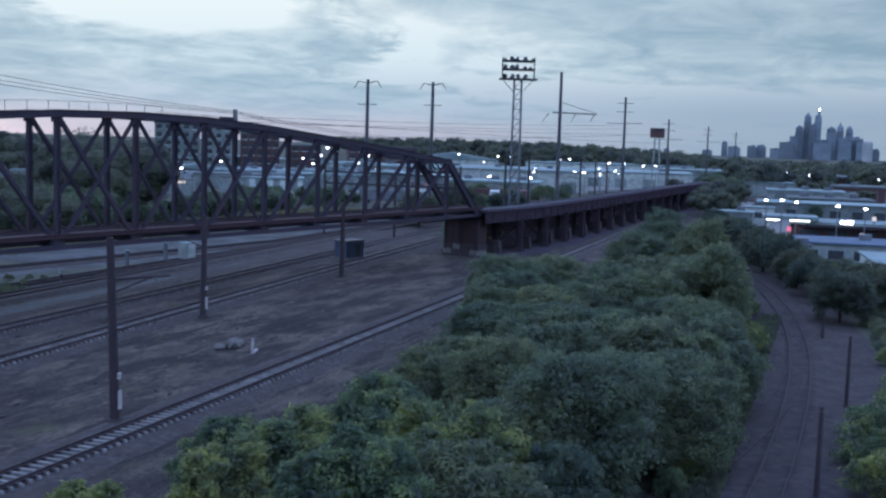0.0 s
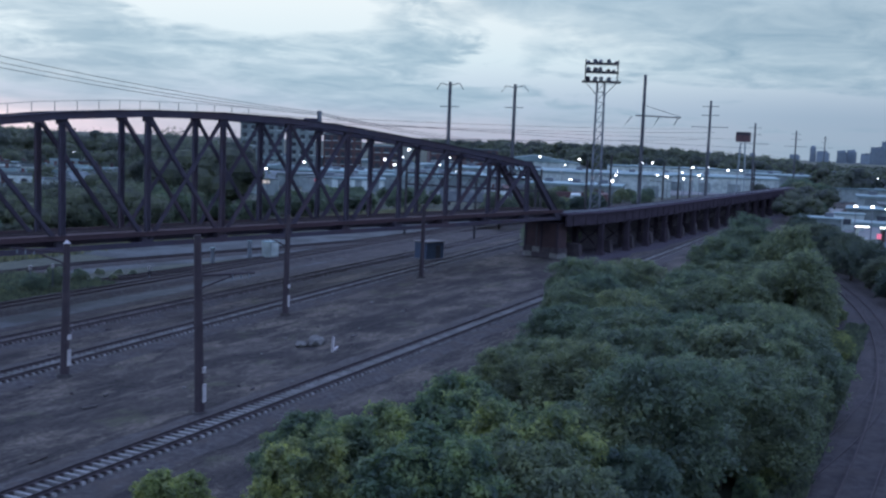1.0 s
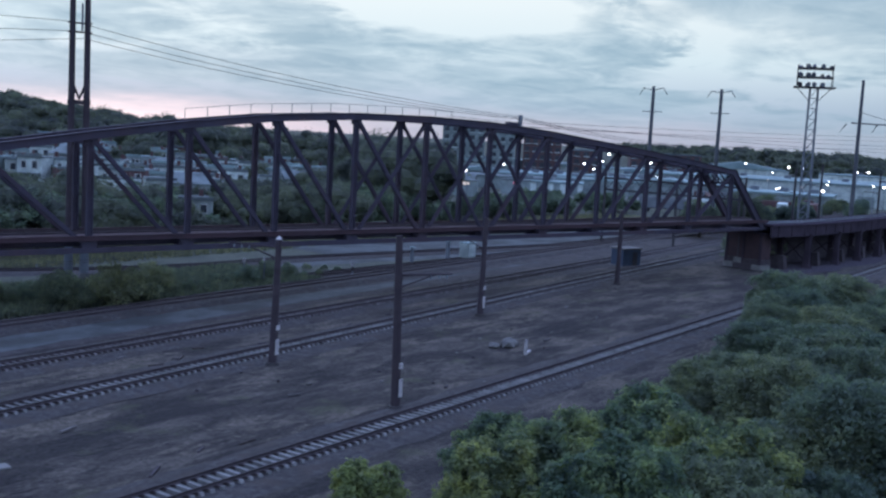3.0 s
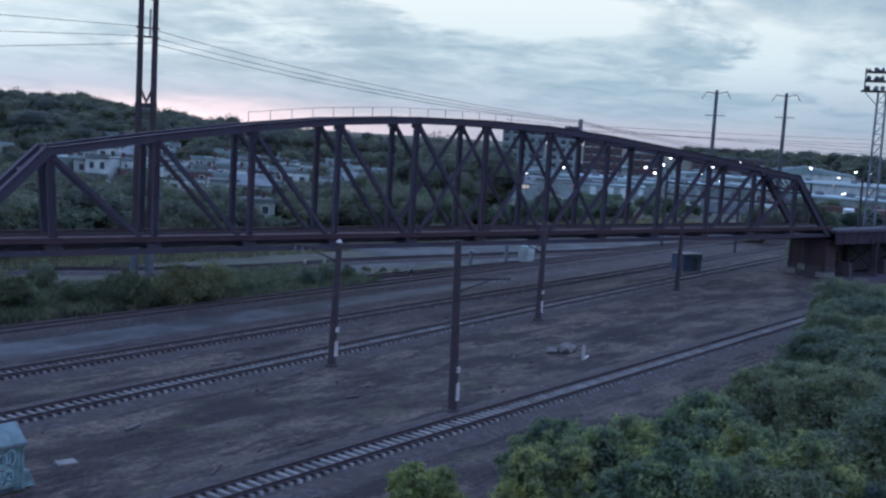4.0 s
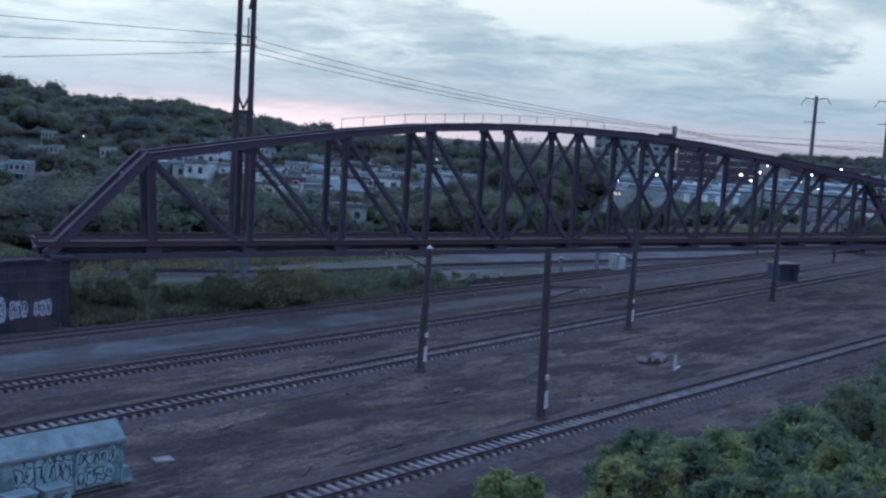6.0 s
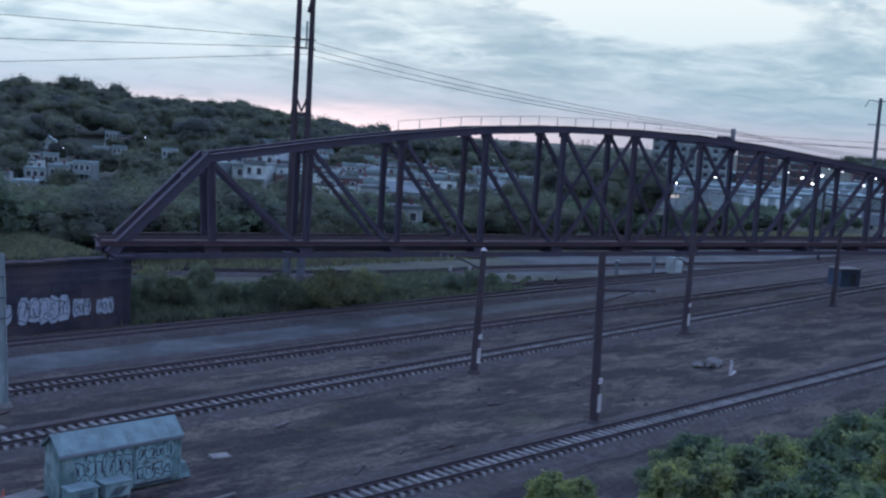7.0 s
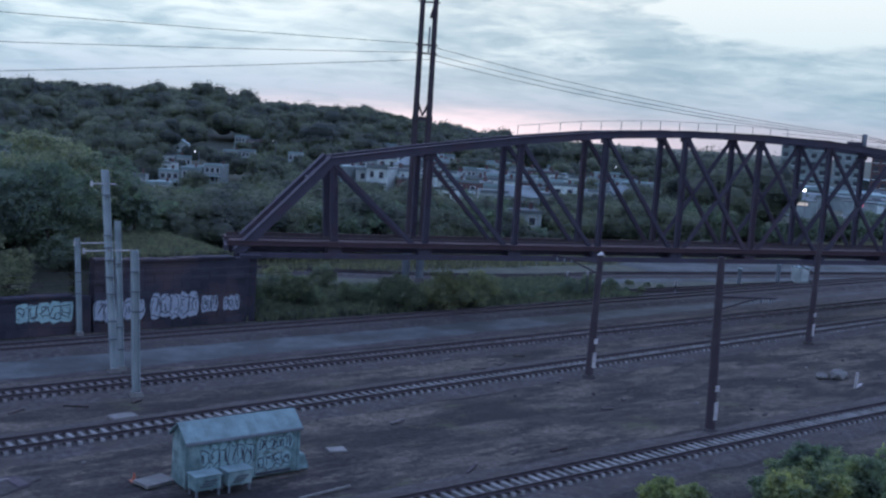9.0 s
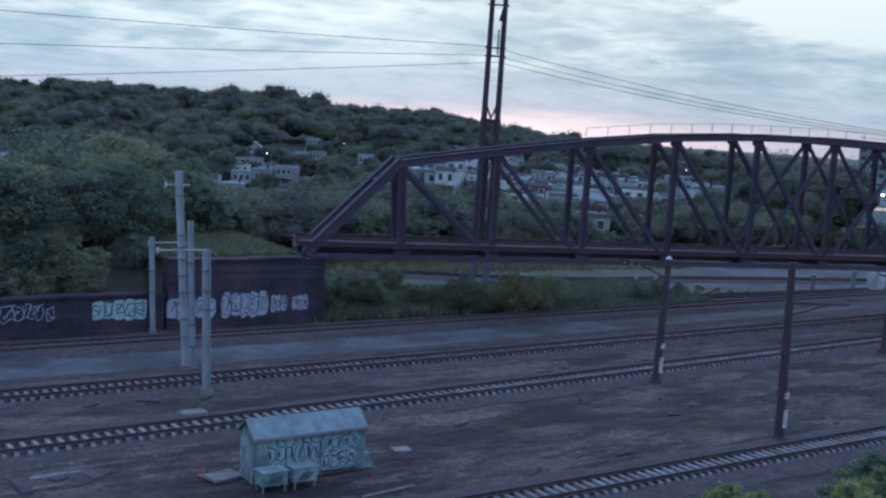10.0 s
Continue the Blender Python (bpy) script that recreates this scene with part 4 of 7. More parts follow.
# ---- galvanised poles by the shed ----
def steel_pole(base, h, w, label, bands, arm=False, lean=(0, 0)):
    p = thing("steel_pole", base, label, "pole", "galvanised poles")
    top = Vector((lean[0], lean[1], h))
    bm = bm_new()
    for s in (-1, 1):
        beam(bm, (s * w / 2, 0, 0.1), top + Vector((s * w / 2, 0, 0)), 0.05, w, (0, 1, 0))
    beam(bm, (0, 0, 0.1), top, w, 0.05, (0, 1, 0))
    part("column", bm, M_GALV, p)
    bm = bm_new()
    box(bm, (0, 0, 0.12), (w * 2.0, w * 2.0, 0.3), taper=0.85)
    part("footing", bm, M_CONCRETE, p)
    for z in bands:
        bm = bm_new()
        box(bm, top * (z / h), (w + 0.12, w + 0.08, 0.09))
        part("clamp", bm, M_GREYSTEEL, p)
    if arm:
        for z, a, b in arm:
            bm = bm_new()
            c = top * (z / h)
            tube(bm, c + Vector((a, 0, 0)), c + Vector((b, 0, 0)), 0.045, 0.045, 8)
            tube(bm, c + Vector((a, 0, -0.18)), c + Vector((a, 0, 0.18)), 0.08, 0.08, 8)
            part("arm", bm, M_MARKER, p, "pale insulated arm")
    return p


steel_pole((23.25, 65.6, 0), 13.2, 0.36, "tall galvanised steel pole with clamps and arms", (2.2, 3.4, 5.2, 6.3, 7.4, 8.2, 9.0, 11.6), ((12.3, -0.9, 0.7), (8.0, -1.6, 1.5)), (-0.9, 0.3))
steel_pole((23.85, 66.0, 0), 9.9, 0.30, "galvanised steel pole beside the tall one", (1.4, 2.9, 7.1), None, (-0.55, 0.0))
steel_pole((22.4, 59.3, 0), 8.9, 0.36, "pale galvanised steel pole on a concrete footing", (5.2, 6.4, 7.6), None, (-0.38, 0.0))
steel_pole((24.75, 77.6, 0), 7.4, 0.30, "slim grey steel pole by the graffiti wall", (3.2, 4.8), ((7.0, -0.2, 3.0),), (-0.35, 0.0))


# ---- shed with cabinets ----
shed = thing("equipment_shed", (18.65, 42.85, 0), "pale blue metal equipment shed covered in dark graffiti", "shed", rz=1.8)
SW, SD, SH, SR = 5.85, 1.6, 2.25, 2.85
bm = bm_new()
v = [bm.verts.new(p) for x in (0.02, SW - 0.02) for p in ((x, 0.02, 0.02), (x, SD, 0.02), (x, SD, SH), (x, SD / 2, SR), (x, 0.02, SH))]
bm.faces.new(v[:5])
bm.faces.new(v[5:])
for a in range(5):
    b = (a + 1) % 5
    bm.faces.new((v[a], v[b], v[b + 5], v[a + 5]))
part("body", bm, M_SHED, shed)
for i in range(5):   # front panels with seams
    bm = bm_new()
    box(bm, ((i + 0.5) * SW / 5, -0.015, SH / 2 + 0.05), (SW / 5 - 0.04, 0.05, SH - 0.25))
    part("panel", bm, M_SHED, shed)
for s in (-1, 1):    # gable roof, two sheets
    bm = bm_new()
    ye = SD / 2 + s * (SD / 2 + 0.14)
    beam(bm, (SW / 2, ye, SH - 0.04), (SW / 2, SD / 2, SR + 0.10), SW + 0.3, 0.07)
    sheet = part("roof_sheet", bm, M_SHEDROOF, shed, "pale blue sheet-metal roof")
    for i in range(12):
        bm = bm_new()
        x = -0.1 + i * (SW + 0.2) / 11
        beam(bm, (x, ye, SH), (x, SD / 2, SR + 0.14), 0.02, 0.02)
        part("roof_seam", bm, M_SHEDROOF, sheet)
bm = bm_new()
beam(bm, (-0.15, -0.2, SH - 0.09), (SW + 0.15, -0.2, SH - 0.09), 0.06, 0.12)
part("eave_trim", bm, M_GREYSTEEL, shed)
for s in (0.0, SW):
    bm = bm_new()
    box(bm, (s, -0.03, SH / 2), (0.12, 0.1, SH - 0.1))
    part("corner_trim", bm, M_SHED, shed)


def scrawl(parent, x0, z0, w, h, n, seed):
    """One tag: letter-like arcs and strokes sprayed on the panels."""
    rr = random.Random(seed)
    for i in range(n):   # pale bubble fill under each letter
        bm = bm_new()
        c = [Vector((x0 + (i + 0.5) * w / n + math.cos(a) * w / n * rr.uniform(0.5, 0.66), -0.0455 - 0.0015 * (i % 2), z0 + h / 2 + math.sin(a) * h * rr.uniform(0.5, 0.6))) for a in (2 * math.pi * q / 12 for q in range(12))]
        f = [bm.verts.new(p) for p in c]
        g_ = [bm.verts.new(p + Vector((0, 0.02, 0))) for p in c]
        bm.faces.new(f)
        for q in range(12):
            bm.faces.new((f[q], g_[q], g_[(q + 1) % 12], f[(q + 1) % 12]))
        part("sprayed_fill", bm, M_FILLPAINT, parent, "pale sprayed letter fill")
    for i in range(n):
        for bm in letter_outline(x0 + (i + 0.5) * w / n, z0 + h / 2, w / n * 0.5, h * 0.46, -0.056, 0.055, rr):
            part("sprayed_stroke", bm, M_BLACKPAINT, parent, "dark sprayed scrawl")


scrawl(shed, 0.7, 0.75, 2.7, 1.2, 6, 2)
scrawl(shed, 3.6, 1.25, 1.95, 0.72, 4, 4)
scrawl(shed, 3.6, 0.38, 1.85, 0.72, 4, 6)
bm = bm_new()
box(bm, (4.5, -0.05, 0.18), (1.9, 0.03, 0.14))
part("sprayed_bar", bm, M_BLACKPAINT, shed)
bm = bm_new()
box(bm, (SW + 0.45, 0.6, 0.35), (0.7, 0.9, 0.7), taper=0.5)
part("side_hood", bm, M_SHED, shed)


def cabinet(loc, w, label):
    c = thing("equipment_cabinet", loc, label, "cabinet", "cabinets beside the shed", rz=2.5)
    bm = bm_new()
    box(bm, (w / 2, 0.4, 0.65), (w, 0.8, 0.62))
    part("body", bm, M_SHED, c)
    bm = bm_new()
    box(bm, (w / 2, 0.4, 0.99), (w + 0.12, 0.92, 0.06))
    part("lid", bm, M_SHEDROOF, c)
    bm = bm_new()
    box(bm, (w / 2, -0.01, 0.65), (w - 0.16, 0.03, 0.5))
    part("door", bm, M_SHED, c)
    for i in range(3):
        bm = bm_new()
        box(bm, (w / 2 + 0.1 * (i - 1), -0.03, 0.52 + 0.11 * i), (w * 0.5, 0.02, 0.07))
        part("sprayed_bar", bm, M_BLACKPAINT, c)
    for x in (0.08, w - 0.08):
        for y in (0.06, 0.74):
            bm = bm_new()
            box(bm, (x, y, 0.18), (0.08, 0.08, 0.38))
            part("leg", bm, M_GREYSTEEL, c)
    return c


cabinet((18.55, 41.5, 0), 1.25, "pale metal cabinet with dark scrawl on steel legs")
cabinet((20.15, 41.55, 0), 1.2, "pale metal cabinet with faint scrawl on steel legs")
bm = bm_new()
box(bm, (0, 0, 0.09), (1.7, 1.0, 0.14), pose(0, 0, 0, 4, 3, 20).to_3x3())
solid("concrete_slab", bm, M_CONCRETE, "pale concrete slab lying against the shed", "slab", loc=(17.75, 44.3, 0))
cone = thing("traffic_cone", (17.0, 44.9, 0), "small orange traffic cone beside the slab", "traffic cone")
bm = bm_new()
tube(bm, (0, 0, 0.04), (0, 0, 0.42), 0.10, 0.03, 12)
part("cone", bm, M_ORANGE, cone)
bm = bm_new()
box(bm, (0, 0, 0.02), (0.34, 0.34, 0.05))
part("base", bm, M_ORANGE, cone)
for x, y, w, d, a in ((20.2, 55.4, 1.5, 1.0, 8), (28.0, 45.1, 1.0, 0.8, -12)):
    bm = bm_new()
    box(bm, (0, 0, 0.03), (w, d, 0.08), pose(0, 0, 0, 0, 0, a).to_3x3(), 0.94)
    solid("concrete_slab", bm, M_CONCRETE, "flat pale concrete slab lying on the ground", "slab", loc=(x, y, 0))
# broken foundation
fnd = thing("broken_foundation", (10.7, 46.9, 0), "broken concrete foundation half sunk in the ground", "foundation")
for i, (x, y, w, d, h, a) in enumerate(((-1.6, -0.6, 0.5, 2.2, 0.14, 5), (0.2, 0.4, 2.6, 0.5, 0.12, 8), (1.6, 0.0, 0.6, 1.5, 0.10, 12), (-0.4, -0.9, 1.8, 0.4, 0.1, 4), (0.1, -0.2, 0.8, 0.6, 0.16, 30))):
    bm = bm_new()
    box(bm, (x, y, h / 2), (w, d, h), pose(0, 0, 0, 0, 0, a).to_3x3(), 0.9)
    part("concrete_piece", bm, M_WTIE if i % 2 else M_PIERSTONE, fnd)
bm = bm_new()
ring = [bm.verts.new((math.cos(a) * 2.3 * (1 + 0.18 * math.sin(3 * a + 1) + 0.1 * math.sin(7 * a)), math.sin(a) * 1.25 * (1 + 0.15 * math.sin(4 * a)), 0.05)) for a in (2 * math.pi * i / 22 for i in range(22))]
low = [bm.verts.new((v.co.x * 1.04, v.co.y * 1.05, -0.03)) for v in ring]
bm.faces.new(ring)
for i in range(22):
    bm.faces.new((ring[i], low[i], low[(i + 1) % 22], ring[(i + 1) % 22]))
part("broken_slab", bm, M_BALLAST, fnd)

# ---- loose things in the yard ----
post = thing("broken_post", (71.2, 42.0, 0), "white broken post with its fallen piece", "post")
bm = bm_new()
box(bm, (0, 0, 0.55), (0.16, 0.16, 1.3), pose(0, 0, 0, 4, -3, 0).to_3x3())
part("stump", bm, M_MARKER, post)
bm = bm_new()
box(bm, (0.6, 0.15, 0.08), (1.2, 0.16, 0.14), pose(0, 0, 0, 0, -6, 12).to_3x3())
part("fallen_piece", bm, M_MARKER, post)


def lump(bm, c, s, seed, sub=2):
    r0 = bmesh.ops.create_icosphere(bm, subdivisions=sub, radius=1.0)
    for v in r0["verts"]:
        k = 1 + 0.35 * noise.noise(v.co * 1.7 + Vector((seed, seed * 2.1, 0)))
        v.co = Vector(c) + Vector((v.co.x * s[0] * k, v.co.y * s[1] * k, v.co.z * s[2] * k))
    return bm


for i, (x, y, s) in enumerate(((72.9, 44.6, 0.8), (71.6, 45.2, 0.5), (74.0, 45.4, 0.55))):
    bm = lump(bm_new(), (0, 0, s * 0.35), (s, s * 0.8, s * 0.55), i + 1)
    solid("boulder", bm, M_CONCRETE, "pale grey broken boulder on the earth", "boulder", "boulders", loc=(x, y, 0))
rr = random.Random(12)
for i in range(60):
    x, y = rr.uniform(5, 150), rr.uniform(38.5, 53)
    if y > track_b(x) - 2.5:
        continue
    s = rr.uniform(0.08, 0.2)
    bm = lump(bm_new(), (0, 0, s * 0.2), (s, s * 0.8, s * 0.45), i + 9, 1)
    solid("stone", bm, M_PIERSTONE if i % 3 else M_CONCRETE, "small pale stone lying on the cinders", "stone", "loose stones", loc=(x, y, 0))

def plank(x, y, L, w, a, mat, label):
    bm = bm_new()
    box(bm, (0, 0, 0.05), (L, w, 0.09), pose(0, 0, 0, rr.uniform(-2, 2), rr.uniform(-2, 2), a).to_3x3(), 0.97)
    solid("plank", bm, mat, label, "plank", "loose planks", loc=(x, y, 0))


plank(24.2, 39.7, 3.1, 0.09, 8, M_CONCRETE, "long pale weathered plank lying beside the track")
for i in range(26):
    x = rr.uniform(8, 110)
    y = rr.choice((rr.uniform(38.6, 48.5), rr.uniform(54.0, 58.0) + 0.06 * x))
    plank(x, y, rr.uniform(0.4, 1.5), rr.uniform(0.08, 0.18), rr.uniform(-40, 40), rr.choice((M_OLDTIE, M_PIERSTONE, M_WTIE)), "short weathered plank dropped on the cinders")

hut = thing("blue_hut", (136.9, 65.2, 0), "small dark blue trackside hut with a pale flat roof", "hut", rz=-20)
bm = bm_new()
box(bm, (0, 0, 1.2), (3.4, 2.4, 2.4))
part("body", bm, M_BLUE, hut)
bm = bm_new()
box(bm, (0, 0, 2.5), (3.8, 2.8, 0.18))
part("roof", bm, M_CONCRETE, hut, "pale flat roof slab")
bm = bm_new()
box(bm, (0.6, -1.22, 1.05), (0.9, 0.06, 1.9))
part("door", bm, M_DARKSTEEL, hut)
bm = bm_new()
box(bm, (0, 0, 0.04), (4.4, 3.4, 0.16))
part("slab", bm, M_CONCRETE, hut)


def relay_box(loc, s, label, mat=M_PALEWALL):
    c = thing("relay_cabinet", loc, label, "cabinet", "relay cabinets")
    bm = bm_new()
    box(bm, (0, 0, s[2] / 2 + 0.25), s)
    part("body", bm, mat, c)
    bm = bm_new()
    box(bm, (0, 0, s[2] + 0.3), (s[0] + 0.15, s[1] + 0.15, 0.1))
    part("lid", bm, M_WHITEROOF, c)
    bm = bm_new()
    box(bm, (0, 0, 0.12), (s[0] + 0.3, s[1] + 0.3, 0.28))
    part("base", bm, M_CONCRETE, c)
    bm = bm_new()
    box(bm, (0, -s[1] / 2 - 0.02, s[2] / 2 + 0.3), (s[0] * 0.8, 0.04, s[2] * 0.8))
    part("door", bm, mat, c)
    return c


relay_box((121.5, 82.0, 0), (2.0, 1.4, 2.0), "pale blue-white relay cabinet beside the far track")
relay_box((117.5, 82.6, 0), (0.4, 0.4, 2.3), "narrow grey relay post beside the cabinet", M_GREYSTEEL)
relay_box((110.0, 83.0, 0), (0.35, 0.35, 1.9), "narrow grey relay post by the gravel", M_GREYSTEEL)


def signal(loc, h, label, heads=1):
    s = thing("dwarf_signal", loc, label, "signal", "trackside signals")
    bm = bm_new()
    tube(bm, (0, 0, 0), (0, 0, h), 0.07, 0.07, 8)
    part("mast", bm, M_GREYSTEEL, s)
    for i in range(heads):
        bm = bm_new()
        box(bm, (0, 0, h - 0.25 - 0.5 * i), (0.26, 0.2, 0.4))
        part("head", bm, M_MARKER if i == 0 else M_DARKSTEEL, s)
    bm = bm_new()
    box(bm, (0, 0, 0.1), (0.6, 0.6, 0.25))
    part("base", bm, M_CONCRETE, s)
    return s


signal((94.0, 79.6, 0), 1.6, "short black signal with a pale top beside the track", 2)
signal((79.0, 82.0, 0), 2.8, "white-headed signal among the bushes", 1)
signal((81.5, 81.5, 0), 2.8, "white-headed signal among the bushes", 1)


# ---- poles by the curved siding ----
for x, y, h in ((54.2, 0.6, 4.5), (74.6, -0.9, 4.8), (101.6, 0.9, 2.2)):
    p = thing("short_pole", (x, y, 0), "short dark wooden pole beside the curved siding", "pole", "short poles")
    bm = bm_new()
    tube(bm, (0, 0, -0.1), (0.05, 0, h), 0.14, 0.10, 9)
    part("shaft", bm, M_POLE, p)
    bm = bm_new()
    box(bm, (0.05, 0, h - 0.25), (0.5, 0.12, 0.12))
    part("crosspiece", bm, M_POLE, p)


# ---- tall two-legged mast ----
mast = thing("transmission_mast", (65.3, 92.0, 0), "tall dark two-legged steel transmission mast", "mast", rz=-33)
MH = 37.0
for s in (-0.76, 0.76):
    bm = bm_new()
    tube(bm, (s, 0, 0), (s * 0.9, 0, MH), 0.40, 0.24, 12)
    part("leg", bm, M_POLE, mast)
    bm = bm_new()
    box(bm, (s, 0, 0.35), (1.3, 1.3, 1.4), taper=0.75)
    part("footing", bm, M_CONCRETE, mast, "pale concrete footing")
    bm = bm_new()
    tube(bm, (s, 0, 0.9), (s, 0, 5.2), 0.44, 0.42, 12)
    part("base_sleeve", bm, M_GREYSTEEL, mast, "pale grey steel sleeve at the foot")
    bm = bm_new()
    beam(bm, (s * 0.95, -0.1, 20.4), (0.0, -0.1, 18.6), 0.22, 0.22)
    part("brace", bm, M_POLE, mast)
bm = bm_new()
box(bm, (0, 0, 18.3), (2.2, 0.35, 0.45))
part("cross_tie", bm, M_POLE, mast)
for z in (25.2, 26.1, 30.6):
    bm = bm_new()
    box(bm, (0, 0, z), (2.3, 0.16, 0.16))
    part("crossarm", bm, M_POLE, mast)
bm = bm_new()
beam(bm, (0.75, -0.25, 31.0), (0.25, -0.25, 28.9), 0.22, 0.3)
part("switch_box", bm, M_POLE, mast)
bm = bm_new()
tube(bm, (0.2, -0.2, 25.3), (0.2, -0.2, 28.0), 0.1, 0.1, 8)
part("insulator", bm, M_GREYSTEEL, mast)


def wire(a, b, sag, label, r=0.03):
    cu = bpy.data.curves.new("wire", "CURVE")
    cu.dimensions = "3D"
    cu.bevel_depth, cu.bevel_resolution = r, 1
    sp = cu.splines.new("POLY")
    n = 24
    sp.points.add(n)
    a, b = Vector(a), Vector(b)
    for i in range(n + 1):
        t = i / n
        p = a.lerp(b, t) - Vector((0, 0, sag * 4 * t * (1 - t)))
        sp.points[i].co = (*p, 1)
    cu.materials.append(M_DARKSTEEL)
    return tagged(new("overhead_wire", cu), label, "wire", "overhead wires")


wp = world_b(7.0, 1, 19.7)
for i, (dxx, dz, zl) in enumerate(((-0.3, 26.2, 25.0), (0.2, 25.3, 22.2), (0.6, 24.6, 19.4))):
    a = Vector((64.9 + dxx, 92.1 - dxx * 0.5, dz))
    b = Vector((wp.x, wp.y, wp.z - 0.15 * i))
    wire(a, b, 0.9, "thin dark overhead wire from the mast to the bridge")
    d = Vector((16.7, 97.2, zl)) - a
    wire(a, a + d * 1.8, 0.35, "thin dark overhead wire running along the embankment")
    wire(b, Vector((262.0, 92.0, 18.8 - 0.5 * i)), 1.6, "thin dark overhead wire beyond the bridge")


# ---- transmission poles along the corridor ----
def line_pole(loc, h, label, style):
    p = thing("line_pole", loc, label, "utility pole", "poles along the corridor")
    bm = bm_new()
    tube(bm, (0, 0, 0), (0, 0, h), 0.48, 0.30, 10)
    part("shaft", bm, M_LINEPOLE, p)
    if style == "hook":
        for s in (-1, 1):
            bm = bm_new()
            tube(bm, (0, 0, h - 0.7), (s * 0.4, s * 2.2, h - 0.3), 0.1, 0.08, 6)
            tube(bm, (s * 0.4, s * 2.2, h - 0.3), (s * 0.7, s * 3.2, h - 1.6), 0.08, 0.06, 6)
            part("hook_arm", bm, M_LINEPOLE, p)
        bm = bm_new()
        tube(bm, (0, -2.0, h - 4.8), (0, 2.0, h - 4.8), 0.08, 0.08, 6)
        part("crossarm", bm, M_LINEPOLE, p)
    elif style == "bracket":
        bm = bm_new()
        tube(bm, (0, 1.6, h - 8.6), (0, -8.0, h - 8.9), 0.16, 0.14, 6)
        part("crossarm", bm, M_LINEPOLE, p)
        bm = bm_new()
        tube(bm, (0, 0, h - 6.4), (0, -8.0, h - 8.7), 0.06, 0.06, 6)
        part("stay", bm, M_LINEPOLE, p)
        for y in (2.6, -3.6, -7.8):
            bm = bm_new()
            tube(bm, (0, y * 0.97, h - 8.8), (0, y + 1.2, h - 10.6), 0.1, 0.05, 6)
            part("insulator_arm", bm, M_LINEPOLE, p)
    else:
        for z, w in ((h - 1.6, 2.2), (h - 4.0, 2.4), (h - 7.2, 5.0)):
            bm = bm_new()
            tube(bm, (0, -w, z), (0, w, z), 0.09, 0.09, 6)
            part("crossarm", bm, M_LINEPOLE, p)
    return p


line_pole((189.2, 86.8, 0), 28.6, "tall grey utility pole with curved hook arms", "hook")
line_pole((206.4, 79.9, 0), 29.3, "tall grey utility pole with curved hook arms", "hook")
line_pole((224.1, 57.2, 0), 32.7, "tall grey pole with a long stayed bracket arm", "bracket")
line_pole((296.0, 56.8, 0), 31.0, "grey utility pole with three crossarms", "cross")
line_pole((386.0, 58.0, 0), 27.8, "grey utility pole with three crossarms in the distance", "cross")
line_pole((510.0, 58.0, 0), 28.5, "far grey utility pole with three crossarms", "cross")
line_pole((700.0, 62.0, 0), 30.0, "far grey utility pole with three crossarms", "cross")
for x, y, h in ((196.0, 60.4, 14.5), (214.0, 60.8, 15.5), (262.0, 54.2, 15), (246.0, 57.2, 14), (330.0, 49.0, 14), (172, 62, 12), (280.0, 61, 13)):
    p = thing("catenary_mast", (x, y, 0), "slim dark catenary mast behind the viaduct", "pole", "masts behind the viaduct")
    bm = bm_new()
    tube(bm, (0, 0, 0), (0, 0, h), 0.26, 0.2, 8)
    part("shaft", bm, M_DARKSTEEL, p)
    bm = bm_new()
    tube(bm, (0, 0, h - 4.5), (0, 3.2, h - 4.2), 0.07, 0.07, 6)
    part("bracket", bm, M_DARKSTEEL, p)
for a, b in (((138.2, 99.0, 20.2), (219.7, 68.2, 19.2)), ((138.3, 98.9, 19.3), (229.2, 71.2, 20.2)), ((154.2, 92.8, 19.2), (229.2, 71.2, 20.9)), ((154.2, 92.9, 20.1), (238.7, 74.3, 22.0)), ((167.7, 89.3, 17.3), (219.7, 68.1, 18.8))):
    e = Vector(b) + (Vector(b) - Vector(a)) * 0.8
    wire(a, e, 0.5, "thin overhead wire between the utility poles", 0.035)


# ---- catenary gantry behind the bridge's far end ----
GA, GB = Vector((165.1, 83.5, 0)), Vector((174.3, 61.9, 0))
gantry = thing("catenary_gantry", tuple(GA), "dark steel catenary gantry spanning the tracks behind the bridge", "gantry")
for post_at, h in ((GA, 13.4), (GB, 12.8), (GA.lerp(GB, 0.52), 11.6)):
    bm = bm_new()
    o = post_at - GA
    for s in (-0.22, 0.22):
        beam(bm, o + Vector((s, 0, 0)), o + Vector((s, 0, h)), 0.14, 0.3, (1, 0, 0))
    for i in range(int(h)):
        beam(bm, o + Vector((-0.22, 0, i)), o + Vector((0.22, 0, i + 1.0)), 0.06, 0.06)
    part("post", bm, M_DARKSTEEL, gantry)
for z in (11.3, 9.3):
    bm = bm_new()
    beam(bm, Vector((0, 0, z)), GB - GA + Vector((0, 0, z - 0.4)), 0.3, 0.34)
    part("chord", bm, M_DARKSTEEL, gantry)
for i in range(14):
    bm = bm_new()
    a, b = (GB - GA) * (i / 14), (GB - GA) * ((i + 1) / 14)
    beam(bm, a + Vector((0, 0, 11.3 if i % 2 else 9.2)), b + Vector((0, 0, 9.2 if i % 2 else 11.1)), 0.12, 0.12)
    part("web_bar", bm, M_DARKSTEEL, gantry)

